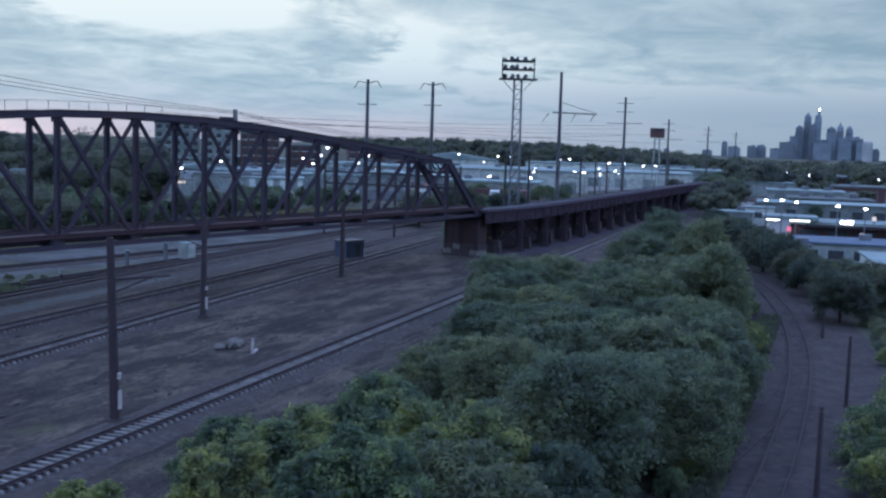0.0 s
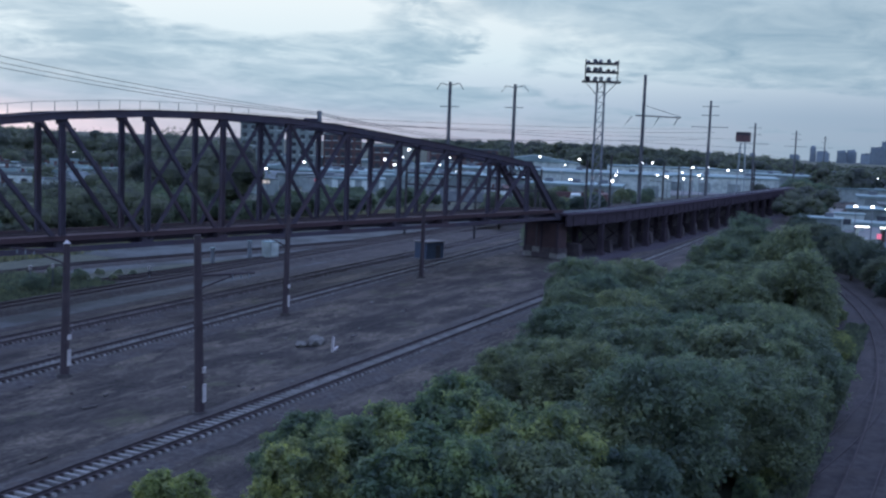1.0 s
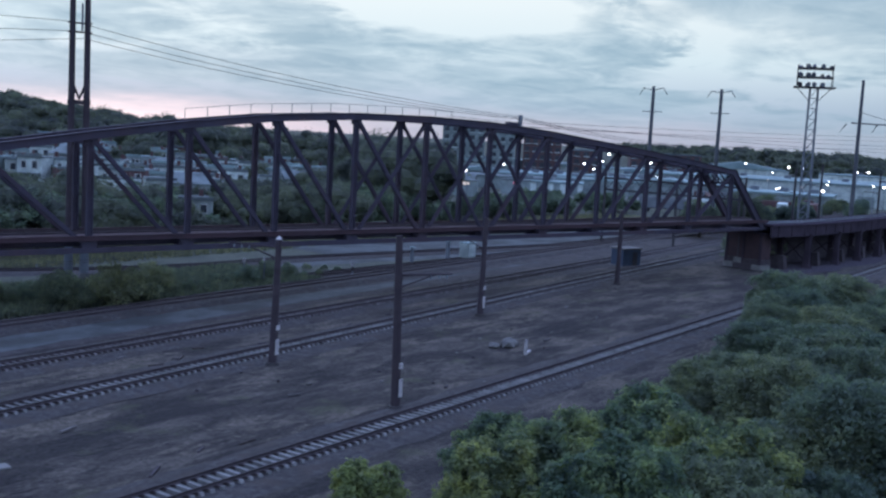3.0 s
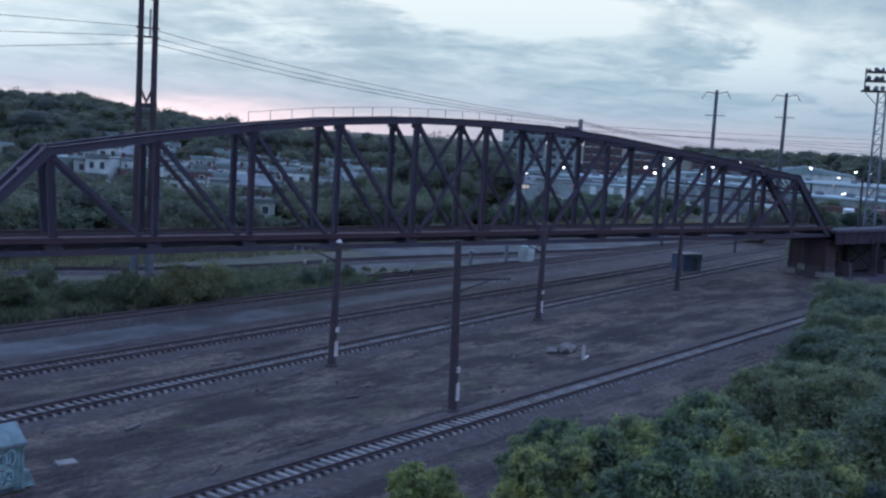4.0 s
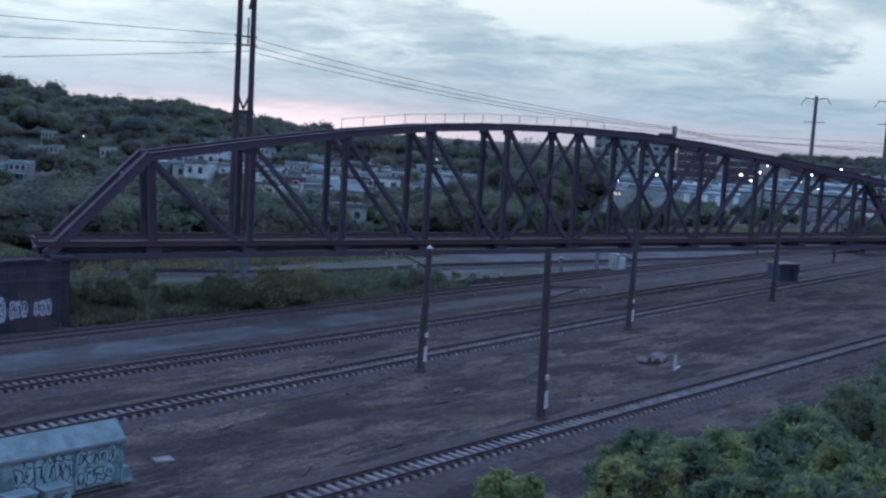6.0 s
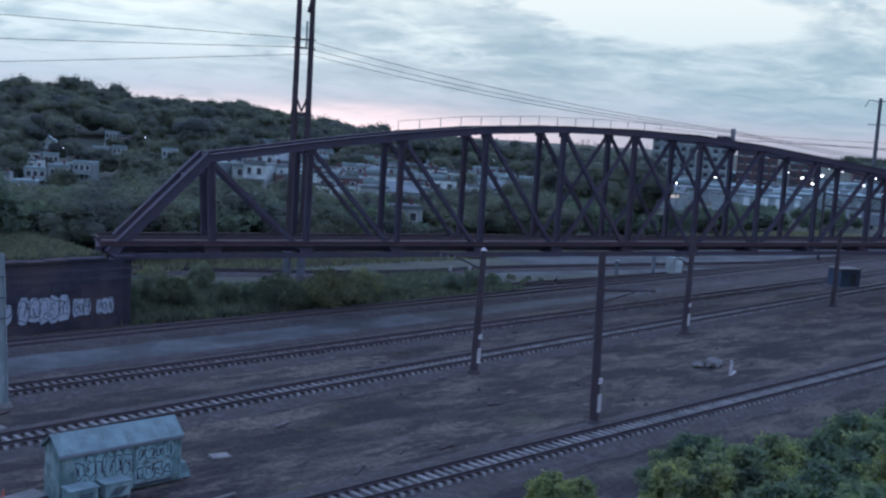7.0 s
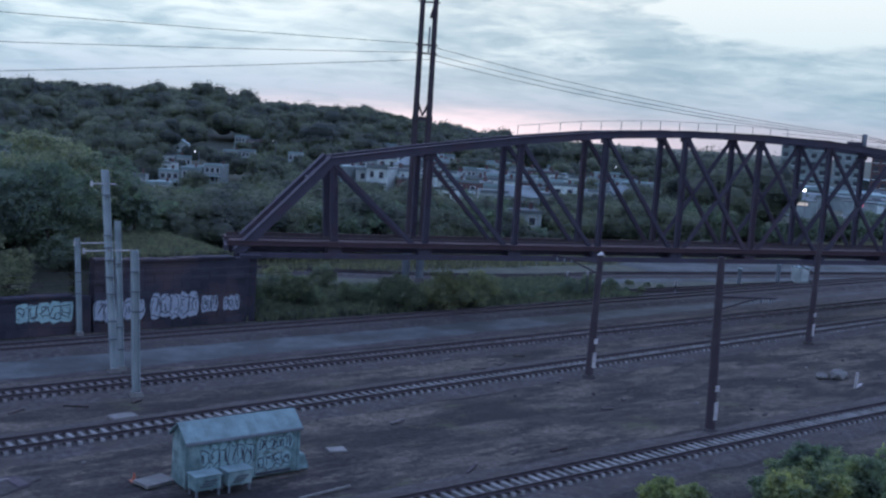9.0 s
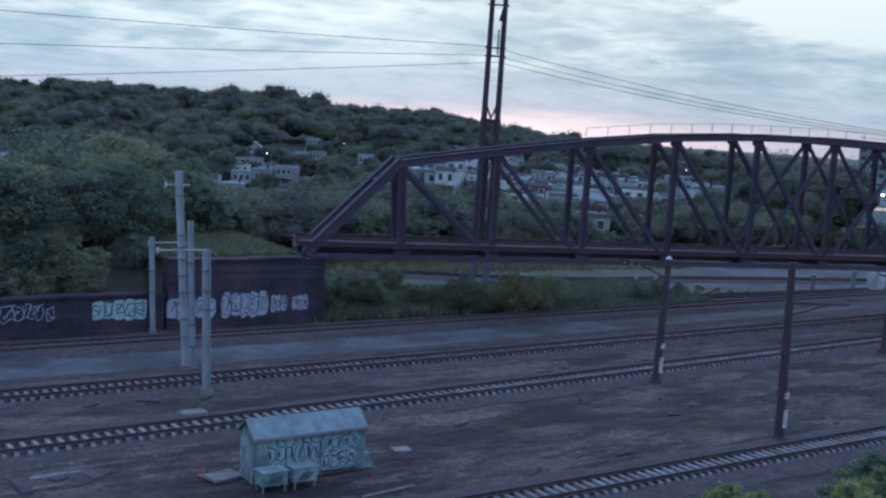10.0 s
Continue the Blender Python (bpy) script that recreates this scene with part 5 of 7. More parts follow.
# ---- floodlight tower ----
ft = thing("floodlight_tower", (207.3, 61.9, 0), "grey lattice floodlight tower with a crowded lamp platform", "light tower", rz=20)
FH = 30.0
for sx in (-1, 1):
    for sy in (-1, 1):
        bm = bm_new()
        beam(bm, (sx * 0.98, sy * 0.98, 0), (sx * 0.72, sy * 0.72, FH), 0.3, 0.3, (1, 0, 0))
        part("leg", bm, M_GREYSTEEL, ft)
for i in range(15):
    z0, z1 = i * 2.0, i * 2.0 + 2.0
    k0, k1 = 0.98 - 0.26 * z0 / FH, 0.98 - 0.26 * z1 / FH
    bm = bm_new()
    for s in (-1, 1):
        beam(bm, (-k0, s * k0, z0), (k1, s * k1, z1), 0.1, 0.1)
        beam(bm, (s * k0, k0, z0), (s * k1, -k1, z1), 0.1, 0.1)
        beam(bm, (-k1, s * k1, z1), (k1, s * k1, z1), 0.1, 0.1)
        beam(bm, (s * k1, -k1, z1), (s * k1, k1, z1), 0.1, 0.1)
    part("lattice", bm, M_GREYSTEEL, ft)
for z, w in ((FH, 7.6), (FH + 1.9, 6.6), (FH + 3.6, 6.6)):
    bm = bm_new()
    box(bm, (0, 0, z), (3.0, w, 0.28))
    part("platform", bm, M_DARKSTEEL, ft)
for s in (-1, 1):
    bm = bm_new()
    beam(bm, (0, s * 0.8, FH - 2.6), (0, s * 3.2, FH), 0.14, 0.14)
    part("strut", bm, M_GREYSTEEL, ft)
    for y in (-3.2, 3.2):
        bm = bm_new()
        beam(bm, (s * 1.3, y, FH), (s * 1.3, y, FH + 4.4), 0.12, 0.12, (1, 0, 0))
        part("rail_post", bm, M_DARKSTEEL, ft)
rl = random.Random(31)
for z in (FH + 0.75, FH + 2.5, FH + 4.2):
    for i in range(5):
        for s in (-1, 1):
            if rl.random() < 0.25:
                continue
            bm = bm_new()
            y = -2.7 + 1.35 * i + rl.uniform(-0.3, 0.3)
            tube(bm, (s * 1.2, y, z + rl.uniform(-0.2, 0.2)), (s * 1.9, y + rl.uniform(-0.2, 0.2), z - 0.25), 0.28, 0.44, 10)
            part("floodlight", bm, M_GREYSTEEL if rl.random() < 0.6 else M_DARKSTEEL, ft)
# sign tower
st = thing("sign_tower", (396, 63.5, 0), "far pale sign tower with a dark square board", "sign")
for s in (-1, 1):
    bm = bm_new()
    beam(bm, (0, s * 1.5, 0), (0, s * 0.8, 21), 0.5, 0.5, (1, 0, 0))
    part("leg", bm, M_GALV, st)
bm = bm_new()
box(bm, (0, 0, 23), (1.0, 5.2, 3.6))
part("board", bm, M_BRICK, st)
bm = bm_new()
box(bm, (-0.55, 0, 24.2), (0.1, 4.8, 0.9))
part("band", bm, M_DARKSTEEL, st)


# ---- plan of the town: rows of houses by bearing and distance, and how high the trees before them may grow ----
TOWN = [(48.9, 172, 1, 1.0), (50.1, 238, 3, 1.0), (58.8, 244, 3, 1.0), (56.6, 250, 3, 1.0), (57.4, 304, 4, 1.0), (54.8, 346, 5, 1.0), (52.8, 226, 2, 0.9), (42.6, 396, 5, 0.9), (46.9, 362, 4, 0.9), (50.6, 204, 2, 0.7), (52.8, 214, 3, 0.6), (48.0, 208, 2, 0.7),
        (55.2, 236, 4, 0.8), (57.6, 246, 4, 0.9), (53.0, 254, 6, 0.9), (47.6, 250, 4, 0.7), (45.0, 240, 2, 0.7), (58.2, 268, 5, 0.95), (55.0, 276, 5, 0.9), (50.4, 280, 6, 0.9),
        (46.0, 280, 4, 0.7), (57.4, 296, 5, 0.9), (53.6, 302, 5, 0.9), (49.0, 312, 5, 0.8), (43.6, 290, 4, 0.85), (40.6, 300, 4, 0.8), (37.6, 310, 4, 0.7), (58.0, 326, 4, 0.9),
        (54.0, 336, 5, 0.9), (46.6, 330, 5, 0.8), (42.0, 340, 5, 0.8), (51.2, 352, 4, 0.9), (47.0, 370, 4, 0.8),
        (56.2, 365, 3, 0.9), (39.0, 375, 5, 0.7)]
HILL = [(76.3, 288, 2, 1.0), (76.35, 258, 3, 1.0), (75.9, 236, 2, 1.0), (80.2, 250, 3, 0.9), (67.4, 339, 1, 1.0), (68.4, 267, 2, 1.0), (68.2, 244, 3, 1.0), (68.1, 224, 2, 0.9), (69.7, 205, 2, 1.0),
        (64.8, 316, 2, 1.0), (64.2, 368, 2, 1.0), (62.9, 374, 2, 1.0), (84.0, 256, 2, 0.9), (61.4, 300, 3, 0.9)]


def clear_height(x, y, h, chance):
    """The height to which a tree may grow so that the house rows behind it stay in sight."""
    d, az = math.hypot(x, y), math.degrees(math.atan2(y, x))
    g = ground_z(x, y)
    for row_az, row_d, count, open_ in TOWN + HILL:
        across = math.degrees(count * 6.5 / row_d)
        if row_az - across - 0.5 < az < row_az + 0.8 and d < row_d + 6 and chance < open_ * (0.95 if row_d < 262 or row_az > 61 else 0.8):
            rx, ry = math.cos(math.radians(row_az)) * row_d, math.sin(math.radians(row_az)) * row_d
            sight = 17.0 + (ground_z(rx, ry) + (2.0 if row_d < 262 else 3.2) - 17.0) * d / row_d
            h = min(h, sight - g)
            if d > row_d - 12:
                return 0.0
    return h


# ---- trees ----
def leaf_arrays(blobs, n, size, rng, shell=0.35, loose=0.55):
    """n small folded leaves scattered through the outer part of the blobs."""
    w = np.array([b[3] * b[4] * b[5] for b in blobs]) ** 0.75
    idx = rng.choice(len(blobs), n, p=w / w.sum())
    bl = np.array(blobs)[idx]
    d = rng.normal(size=(n, 3))
    d /= np.linalg.norm(d, axis=1)[:, None]
    d[:, 2] = np.where(d[:, 2] < -0.5, -d[:, 2], d[:, 2])
    rad = shell + (1 - shell) * rng.random(n) ** 0.6 + np.abs(rng.normal(size=n)) * 0.05
    lump_ = 1 + 0.24 * np.sin(7 * d[:, 0] + 3 * idx) * np.sin(6 * d[:, 1] + idx) + 0.1 * np.sin(11 * d[:, 2] + 2 * idx)
    c = bl[:, :3] + d * bl[:, 3:6] * (rad * lump_)[:, None]
    nrm = d * 0.7 + rng.normal(size=(n, 3)) * loose + np.array([0, 0, 0.35])
    nrm /= np.linalg.norm(nrm, axis=1)[:, None]
    t = np.cross(nrm, rng.normal(size=(n, 3)))
    t /= np.linalg.norm(t, axis=1)[:, None] + 1e-9
    b = np.cross(nrm, t)
    s = size * rng.uniform(0.6, 1.35, n)[:, None]
    v = np.empty((n, 4, 3))
    v[:, 0] = c - t * s
    v[:, 1] = c + b * s * 0.45 + nrm * s * 0.12
    v[:, 2] = c + t * s
    v[:, 3] = c - b * s * 0.45 + nrm * s * 0.12
    return v.reshape(-1, 3)


def leaf_mesh(name, verts, mat):
    me = bpy.data.meshes.new(name)
    n = len(verts)
    me.vertices.add(n)
    me.vertices.foreach_set("co", np.asarray(verts, dtype=np.float32).ravel())
    me.loops.add(n)
    me.loops.foreach_set("vertex_index", np.arange(n, dtype=np.int32))
    me.polygons.add(n // 4)
    me.polygons.foreach_set("loop_start", np.arange(0, n, 4, dtype=np.int32))
    me.update(calc_edges=True)
    me.materials.append(mat)
    return me


def tree_blobs(h, r, n, rng, low=0.25, tufts=15):
    """A domed crown: lobes over an ellipsoid, each broken into smaller clumps on its outer side."""
    blobs = []
    mid = np.array([0.0, 0.0, h * (0.40 + 0.4 * low)])
    ax = np.array([r * 0.62, r * 0.62, h * 0.80 - mid[2]])
    for i in range(n):
        z = -0.55 + 1.5 * (i + rng.uniform(0.2, 0.8)) / n
        z = min(z, 0.98)
        a = i * 2.4 + rng.uniform(-0.5, 0.5)
        q = math.sqrt(1 - z * z) * rng.uniform(0.72, 1.12)
        d0 = np.array([math.cos(a) * q, math.sin(a) * q, z * rng.uniform(0.85, 1.1)])
        c = mid + d0 * ax
        c[2] = max(c[2], 0.12 * h)
        s = r * rng.uniform(0.36, 0.56)
        blobs.append((*c, s * 0.85, s * 0.85, s * 0.7))
        for _ in range(tufts):
            d = rng.normal(size=3) + d0 * 1.1 + np.array([0, 0, 0.35])
            d /= np.linalg.norm(d)
            p = c + d * s * rng.uniform(0.72, 1.05)
            t = s * rng.uniform(0.22, 0.42)
            blobs.append((p[0], p[1], max(p[2], 0.3), t * rng.uniform(0.9, 1.3), t * rng.uniform(0.9, 1.3), t * rng.uniform(0.7, 1.0)))
    return blobs


def tree_proto(seed, h, r, leaves, size, mat, label, lobes=16, low=0.25, name="tree", category="tree", limbs=6):
    rng = np.random.default_rng(seed)
    blobs = tree_blobs(h, r, lobes, rng, low)
    t = thing(name, (0, 0, -500), label, category)
    bm = bm_new()
    tube(bm, (0, 0, -0.3), (0.1, 0, h * 0.35), 0.035 * h, 0.026 * h, 8)
    tube(bm, (0.1, 0, h * 0.34), (0.0, 0.1, h * 0.75), 0.026 * h, 0.008 * h, 8)
    part("trunk", bm, M_BARK, t)
    for b in blobs[:limbs * 16:16]:
        bm = bm_new()
        tube(bm, (0.06, 0, h * rng.uniform(0.2, 0.5)), b[:3], 0.014 * h, 0.004 * h, 6)
        part("limb", bm, M_BARK, t)
    part("crown", leaf_mesh("crown", leaf_arrays(blobs, leaves, size, rng), mat), mat, t)
    return t


NEAR = [tree_proto(i, 6.1, 3.1, 34000, 0.115, M_LEAF, "leafy green tree with a dense uneven crown beside the track", 15, 0.2) for i in range(4)]
MID = [tree_proto(10 + i, 7.3, 4.0, 28000, 0.135, M_LEAF_DARK, "dark green tree with a broad crown in the tree belt", 16, 0.15) for i in range(4)]
HERO = [tree_proto(14 + i, 8.6, 3.9, 34000, 0.125, M_LEAF_DARK, "tall dark green tree with a full rounded crown", 20, 0.1) for i in range(2)]
M_LEAF_DEEP = leaf_material("deep_green_leaves", (0.060, 0.078, 0.080), (0.074, 0.095, 0.092), (0.096, 0.120, 0.096), 0.7)
DEEP = [tree_proto(60 + i, 7.3, 4.0, 22000, 0.15, M_LEAF_DEEP, "very dark green tree beyond the siding", 16, 0.2) for i in range(2)]
BACK = [tree_proto(20 + i, 8.0, 4.6, 15000, 0.17, M_LEAF_DARK, "dark green tree behind the bridge", 16, 0.15, limbs=3) for i in range(3)]
BUSH = [tree_proto(30 + i, 2.6, 2.2, 7000, 0.11, M_LEAF, "green bush growing beside the track", 10, 0.1, "bush", "bush", 2) for i in range(3)]

EDGE = [tree_proto(80 + i, 8.0, 4.4, 18000, 0.16, M_SCRUB, "dull green tree with a broad crown above the wall", 16, 0.15, limbs=3) for i in range(3)]
M_LEAF_LIGHT = leaf_material("yellow_green_leaves", (0.14, 0.17, 0.085), (0.19, 0.22, 0.10), (0.30, 0.31, 0.13))
LIGHT = [tree_proto(70, 2.6, 1.7, 9000, 0.10, M_LEAF_LIGHT, "small yellow-green sapling beside the track", 10, 0.1, "sapling", "tree", 2)]
SCRUB = [tree_proto(40 + i, 2.6, 1.9, 6000, 0.10, M_SCRUB, "dull green bush on the rough ground", 10, 0.1, "bush", "bush", 2) for i in range(3)]


def plant(protos, x, y, s, rnd, z=None, group="", vary=(0.85, 1.12)):
    o = copy_thing(protos[rnd.randrange(len(protos))], Matrix.LocRotScale((x, y, ground_z(x, y) if z is None else z), Euler((0, 0, rnd.uniform(0, 6.28))), (s * rnd.uniform(0.88, 1.18), s * rnd.uniform(0.88, 1.18), s * rnd.uniform(*vary))))
    if group:
        tagged(o, group=group)
    return o


rt = random.Random(5)
# tree belt between the near track and the curved siding
for x, y, s in ((39.8, 24.0, 0.76), (41.0, 20.0, 0.88), (44.5, 22.5, 0.92), (48.5, 20.5, 0.95), (52.0, 22.5, 0.85), (41.0, 15.5, 0.85), (46.0, 16.0, 0.9), (50.5, 15.5, 0.95),
                (35.0, 20.0, 0.85), (36.0, 15.5, 0.85), (32.5, 17.5, 0.75), (56.5, 13.5, 1.1), (53.5, 11.0, 0.95), (47.5, 11.0, 0.8), (42.0, 10.5, 0.75), (58.0, 18.5, 0.9), (60.5, 15.0, 1.05)):
    size = rt.choice((0.8, 1.0, 1.2))
    if x < 44 and y > 14:
        plant(NEAR, x, y, s * size * 0.78, rt, group="trees in the belt")
    else:
        plant(MID, x, y, s * size * 0.64, rt, group="trees in the belt")
BELT_NEAR = [(59.5, 23.0, 0.70), (64.0, 22.5, 0.75), (68.5, 24.5, 0.72), (65.0, 17.0, 0.82), (70.0, 18.5, 0.85), (63.5, 11.5, 0.85), (68.0, 10.5, 0.85), (74.0, 23.5, 0.8),
             (75.5, 16.5, 0.9), (73.0, 10.5, 0.88), (80.0, 25.0, 0.85), (81.0, 19.0, 0.9), (79.5, 12.0, 0.9), (86.5, 27.5, 0.9), (87, 20.5, 0.84), (86.0, 14.0, 0.95),
             (92.0, 29.0, 1.0), (94, 22.5, 0.74)]   # trees of the belt up to the bridge
BELT_FAR = [(92.5, 15.5, 0.95), (99.0, 30.5, 0.85), (101, 24.5, 0.64), (100.0, 17.0, 0.95), (107, 27, 0.54), (108, 19.5, 0.89), (114.5, 26, 0.54), (116.0, 20.0, 0.95),
            (123, 26.5, 0.51), (125.0, 20.5, 0.95), (131, 25.5, 0.58), (134.0, 20.0, 0.9), (141.0, 24.5, 0.9), (150.0, 24.0, 0.9), (158.0, 24.0, 0.95), (146.0, 18.0, 0.9),
            (165.0, 21.0, 0.9)]   # trees of the belt beyond it
for x, y, s in BELT_NEAR + BELT_FAR:
    plant(MID, x, y, s * (0.70 if y > 24 else rt.choice((0.62, 0.78, 0.95))), rt, group="trees in the belt", vary=(0.8, 1.12))
for x, y, h in ((47.0, 10.6, 7.7), (65.1, 17.5, 7.0), (73.5, 9.2, 6.8), (84.9, 14.0, 7.0), (63.9, 12.6, 7.0), (97.0, 11.0, 6.4), (55.5, 7.6, 6.2), (71.8, 23.6, 5.8), (56.5, 18.0, 6.2), (94.7, 29.2, 6.6), (88.0, 26.0, 6.2), (81.0, 25.2, 5.6), (101.0, 26.0, 6.0), (77.0, 20.0, 6.4), (92.0, 19.0, 6.6)):   # the taller trees of the belt
    plant(HERO, x, y, h / 8.6, rt, group="trees in the belt", vary=(0.97, 1.03))
for x, y, h in ((42.8, 18.4, 6.3), (38.1, 20.5, 5.7), (39.8, 14.4, 5.9), (35.2, 16.2, 5.7), (35.2, 21.8, 4.9)):
    plant(NEAR, x, y, h / 6.1, rt, group="trees in the belt", vary=(0.97, 1.03))
plant(LIGHT, 35.2, 28.2, 0.98, rt, group="trees in the belt")
for x, y, s in ((45.0, 12.5, 0.9), (49.0, 9.6, 0.85), (53.0, 8.9, 0.95), (57.5, 8.6, 0.95), (62.0, 8.5, 0.9), (66.0, 8.2, 0.95), (70.5, 8.3, 1.0), (61.5, 11.5, 1.1), (55.0, 16.5, 1.0), (50.5, 12.5, 0.95), (75.0, 8.4, 1.0), (44.0, 18.5, 0.9), (39.0, 17.8, 0.85), (42.5, 17.6, 0.9), (37.8, 13.0, 0.8), (34.0, 14.2, 0.7), (39.5, 22.2, 0.6)):
    if x < 44 and y > 14:
        plant(NEAR, x, y, s * 0.75, rt, group="trees in the belt")
    elif rt.random() < 0.6:
        plant(MID, x, y, s * rt.choice((0.6, 0.85)), rt, group="trees in the belt")
for x, y, s in ((79.5, 9.2, 0.72), (84.0, 9.6, 0.78), (89.0, 9.8, 0.8), (94.0, 10.2, 0.85), (99.0, 10.6, 0.85), (104.5, 11.5, 0.9), (110.0, 12.2, 0.9), (116.0, 13.2, 0.9), (122.0, 14.4, 0.9), (128.0, 15.0, 0.85), (105.0, 15.5, 0.95), (112.0, 16.0, 0.95), (96.5, 13.0, 0.95), (135.0, 16.0, 0.85), (141.0, 17.5, 0.85), (84.0, 16.5, 0.95), (90.5, 25.5, 0.77), (97.5, 27, 0.67), (104, 29, 0.58), (111, 22.5, 0.72), (119.5, 22.5, 0.73), (128.0, 23.0, 0.9), (137.0, 22.0, 0.9)):
    plant(MID, x, y, s * rt.uniform(0.82, 1.1), rt, group="trees in the belt", vary=(0.72, 1.22))
for i in range(34):   # low growth at the belt's edge
    x = rt.uniform(48, 118)
    plant(BUSH, x, 6.6 + (0.11 * (x - 96) if x > 96 else 0.0) + rt.uniform(-0.2, 0.9), rt.uniform(0.35, 0.65), rt, group="bushes at the foot of the belt")
for x, y, s in ((55.0, -3.4, 0.9), (58.5, -2.9, 0.8), (61.5, -3.0, 1.0), (64.5, -3.6, 0.9), (70.0, -4.6, 1.0), (74.0, -5.2, 0.9)):
    plant(BUSH, x, y, s, rt, group="bushes beyond the siding")
for i in range(22):   # dark clumps between the shops and the far halls
    x, y = rt.uniform(260, 560), rt.uniform(-50, 30)
    plant(BACK, x, y, rt.uniform(0.45, 0.8), rt, group="trees among the shops")
# trees on the right of the siding
for x, y, s in ((112.0, -0.6, 0.80), (119.0, -3.6, 0.82), (126.0, -0.4, 0.78), (132.0, 2.6, 0.72), (139.0, 4.4, 0.72), (146.0, 6.6, 0.78), (154.0, 9.4, 0.84), (163.0, 10.6, 0.84), (172.0, 13.2, 0.86), (182.0, 15.6, 0.86), (193.0, 19.0, 0.8),
                (129.0, -4.8, 0.62), (122.0, -6.6, 0.6), (150.0, 3.2, 0.5), (160.0, 6.8, 0.5), (136.0, -1.4, 0.5), (205.0, 21.5, 0.7), (218.0, 22.8, 0.7)):
    plant(DEEP, x, y, s, rt, group="trees beyond the siding", vary=(0.85, 1.05))
for i in range(30):   # weeds and scrub along the far side of the siding
    x = rt.uniform(62, 122)
    plant(SCRUB if i % 3 else BUSH, x, -3.9 - rt.uniform(0.0, 2.6) + (0.05 * (x - 95) if x > 95 else 0), rt.uniform(0.25, 0.6), rt, group="scrub beyond the siding")
for x, y, s in ((62.0, -4.2, 0.8), (66.0, -5.0, 0.9), (58.0, -3.6, 0.7)):
    plant(BUSH, x, y, s, rt, group="bushes beyond the siding")
# bushes under and beyond the bridge
for x, y, s in ((46.1, 89.2, 1.51), (49.7, 92.8, 1.36), (47.2, 85.2, 1.78), (54.5, 92.4, 1.38), (61.6, 104.5, 0.57), (41.7, 83.4, 1.2), (52.3, 84.3, 1.07), (55.0, 84.7, 0.87), (56.0, 80.7, 1.79), (56.6, 79.3, 1.26), (60.1, 78.5, 2.02), (62.5, 79.0, 1.95), (67.2, 82.3, 1.71), (71.9, 86.2, 1.09), (61.1, 83.4, 0.89), (54.1, 80.6, 0.73), (79.4, 81.8, 1.23), (83.4, 83.2, 1.14), (87.5, 83.6, 0.78), (72.7, 81.6, 0.59), (70.4, 80.8, 0.69), (39.7, 84.5, 1.0), (47.8, 83.3, 0.93), (75.4, 82.0, 0.48)):
    plant(SCRUB, x, y, 0.62 * s, rt, group="bushes under the bridge")
for i in range(30):   # low weeds between them
    x = rt.uniform(42, 96)
    plant(SCRUB, x, 79.0 + 0.03 * x + rt.random() * 6, rt.uniform(0.18, 0.32), rt, group="bushes under the bridge")
for i in range(70):
    x = rt.uniform(-24, 25)
    plant(SCRUB, x, wall_y(x) + rt.uniform(3.2, 8.5), rt.uniform(0.7, 1.2), rt, group="bushes above the wall")
for i in range(34):   # rank growth hanging over the wall
    x = rt.uniform(-24, 24.5)
    plant(EDGE, x, wall_y(x) + rt.uniform(3.6, 7.0), rt.uniform(0.36, 0.55), rt, group="trees above the wall")
for i in range(4):
    x = rt.uniform(-6, 17)
    plant(SCRUB, x, wall_y(x) - rt.uniform(0.6, 1.0), rt.uniform(0.3, 0.45), rt, z=0.0, group="weeds at the foot of the wall")
for i in range(34):
    x = rt.uniform(-22, 27)
    y, s = wall_y(x) + rt.uniform(6.5, 17), rt.uniform(0.7, 1.1)
    plant(EDGE if i % 3 else BACK, x, y, max(0.4, min(s, clear_height(x, y, 8.0 * s, 0.5) / 8.0)), rt, group="trees on the embankment")
plant(EDGE, 28.0, 97.5, 1.3, rt, group="trees on the embankment")
plant(BACK, 31.0, 98.5, 1.05, rt, group="trees on the embankment")


def stand(name, spots, seed, label):
    """Many crowns and stems joined: a wood in which single trees cannot be told apart."""
    rg = np.random.default_rng(seed)
    leaves, stems = [], bm_new()
    for x, y, s in spots:
        z = ground_z(x, y)
        s = min(s, clear_height(x, y, 8.4 * s, rg.random()) / 8.4)
        if s < 0.22:
            continue
        bl = [(x + b[0], y + b[1], z + b[2], *b[3:]) for b in tree_blobs(8.0 * s, 4.4 * s, 12, rg, 0.12, 6)]
        leaves.append(leaf_arrays(bl, 2600, 0.19, rg, 0.45, 0.45))
        core = [b for b in bl if b[3] > 0.8 * s] or bl
        leaves.append(leaf_arrays([(*b[:3], b[3] * 0.8, b[4] * 0.8, b[5] * 0.8) for b in core], 140, 0.7, rg, 0.5, 0.3))
        tube(stems, (x, y, z - 0.3), (x, y, z + 5.0 * s), 0.24 * s, 0.08 * s, 6)
    wood_ = thing(name, (0, 0, 0), label, "woodland", kind="stuff")
    part("crowns", leaf_mesh("crowns", np.concatenate(leaves), M_LEAF_DARK), M_LEAF_DARK, wood_)
    part("trunks", stems, M_BARK, wood_)


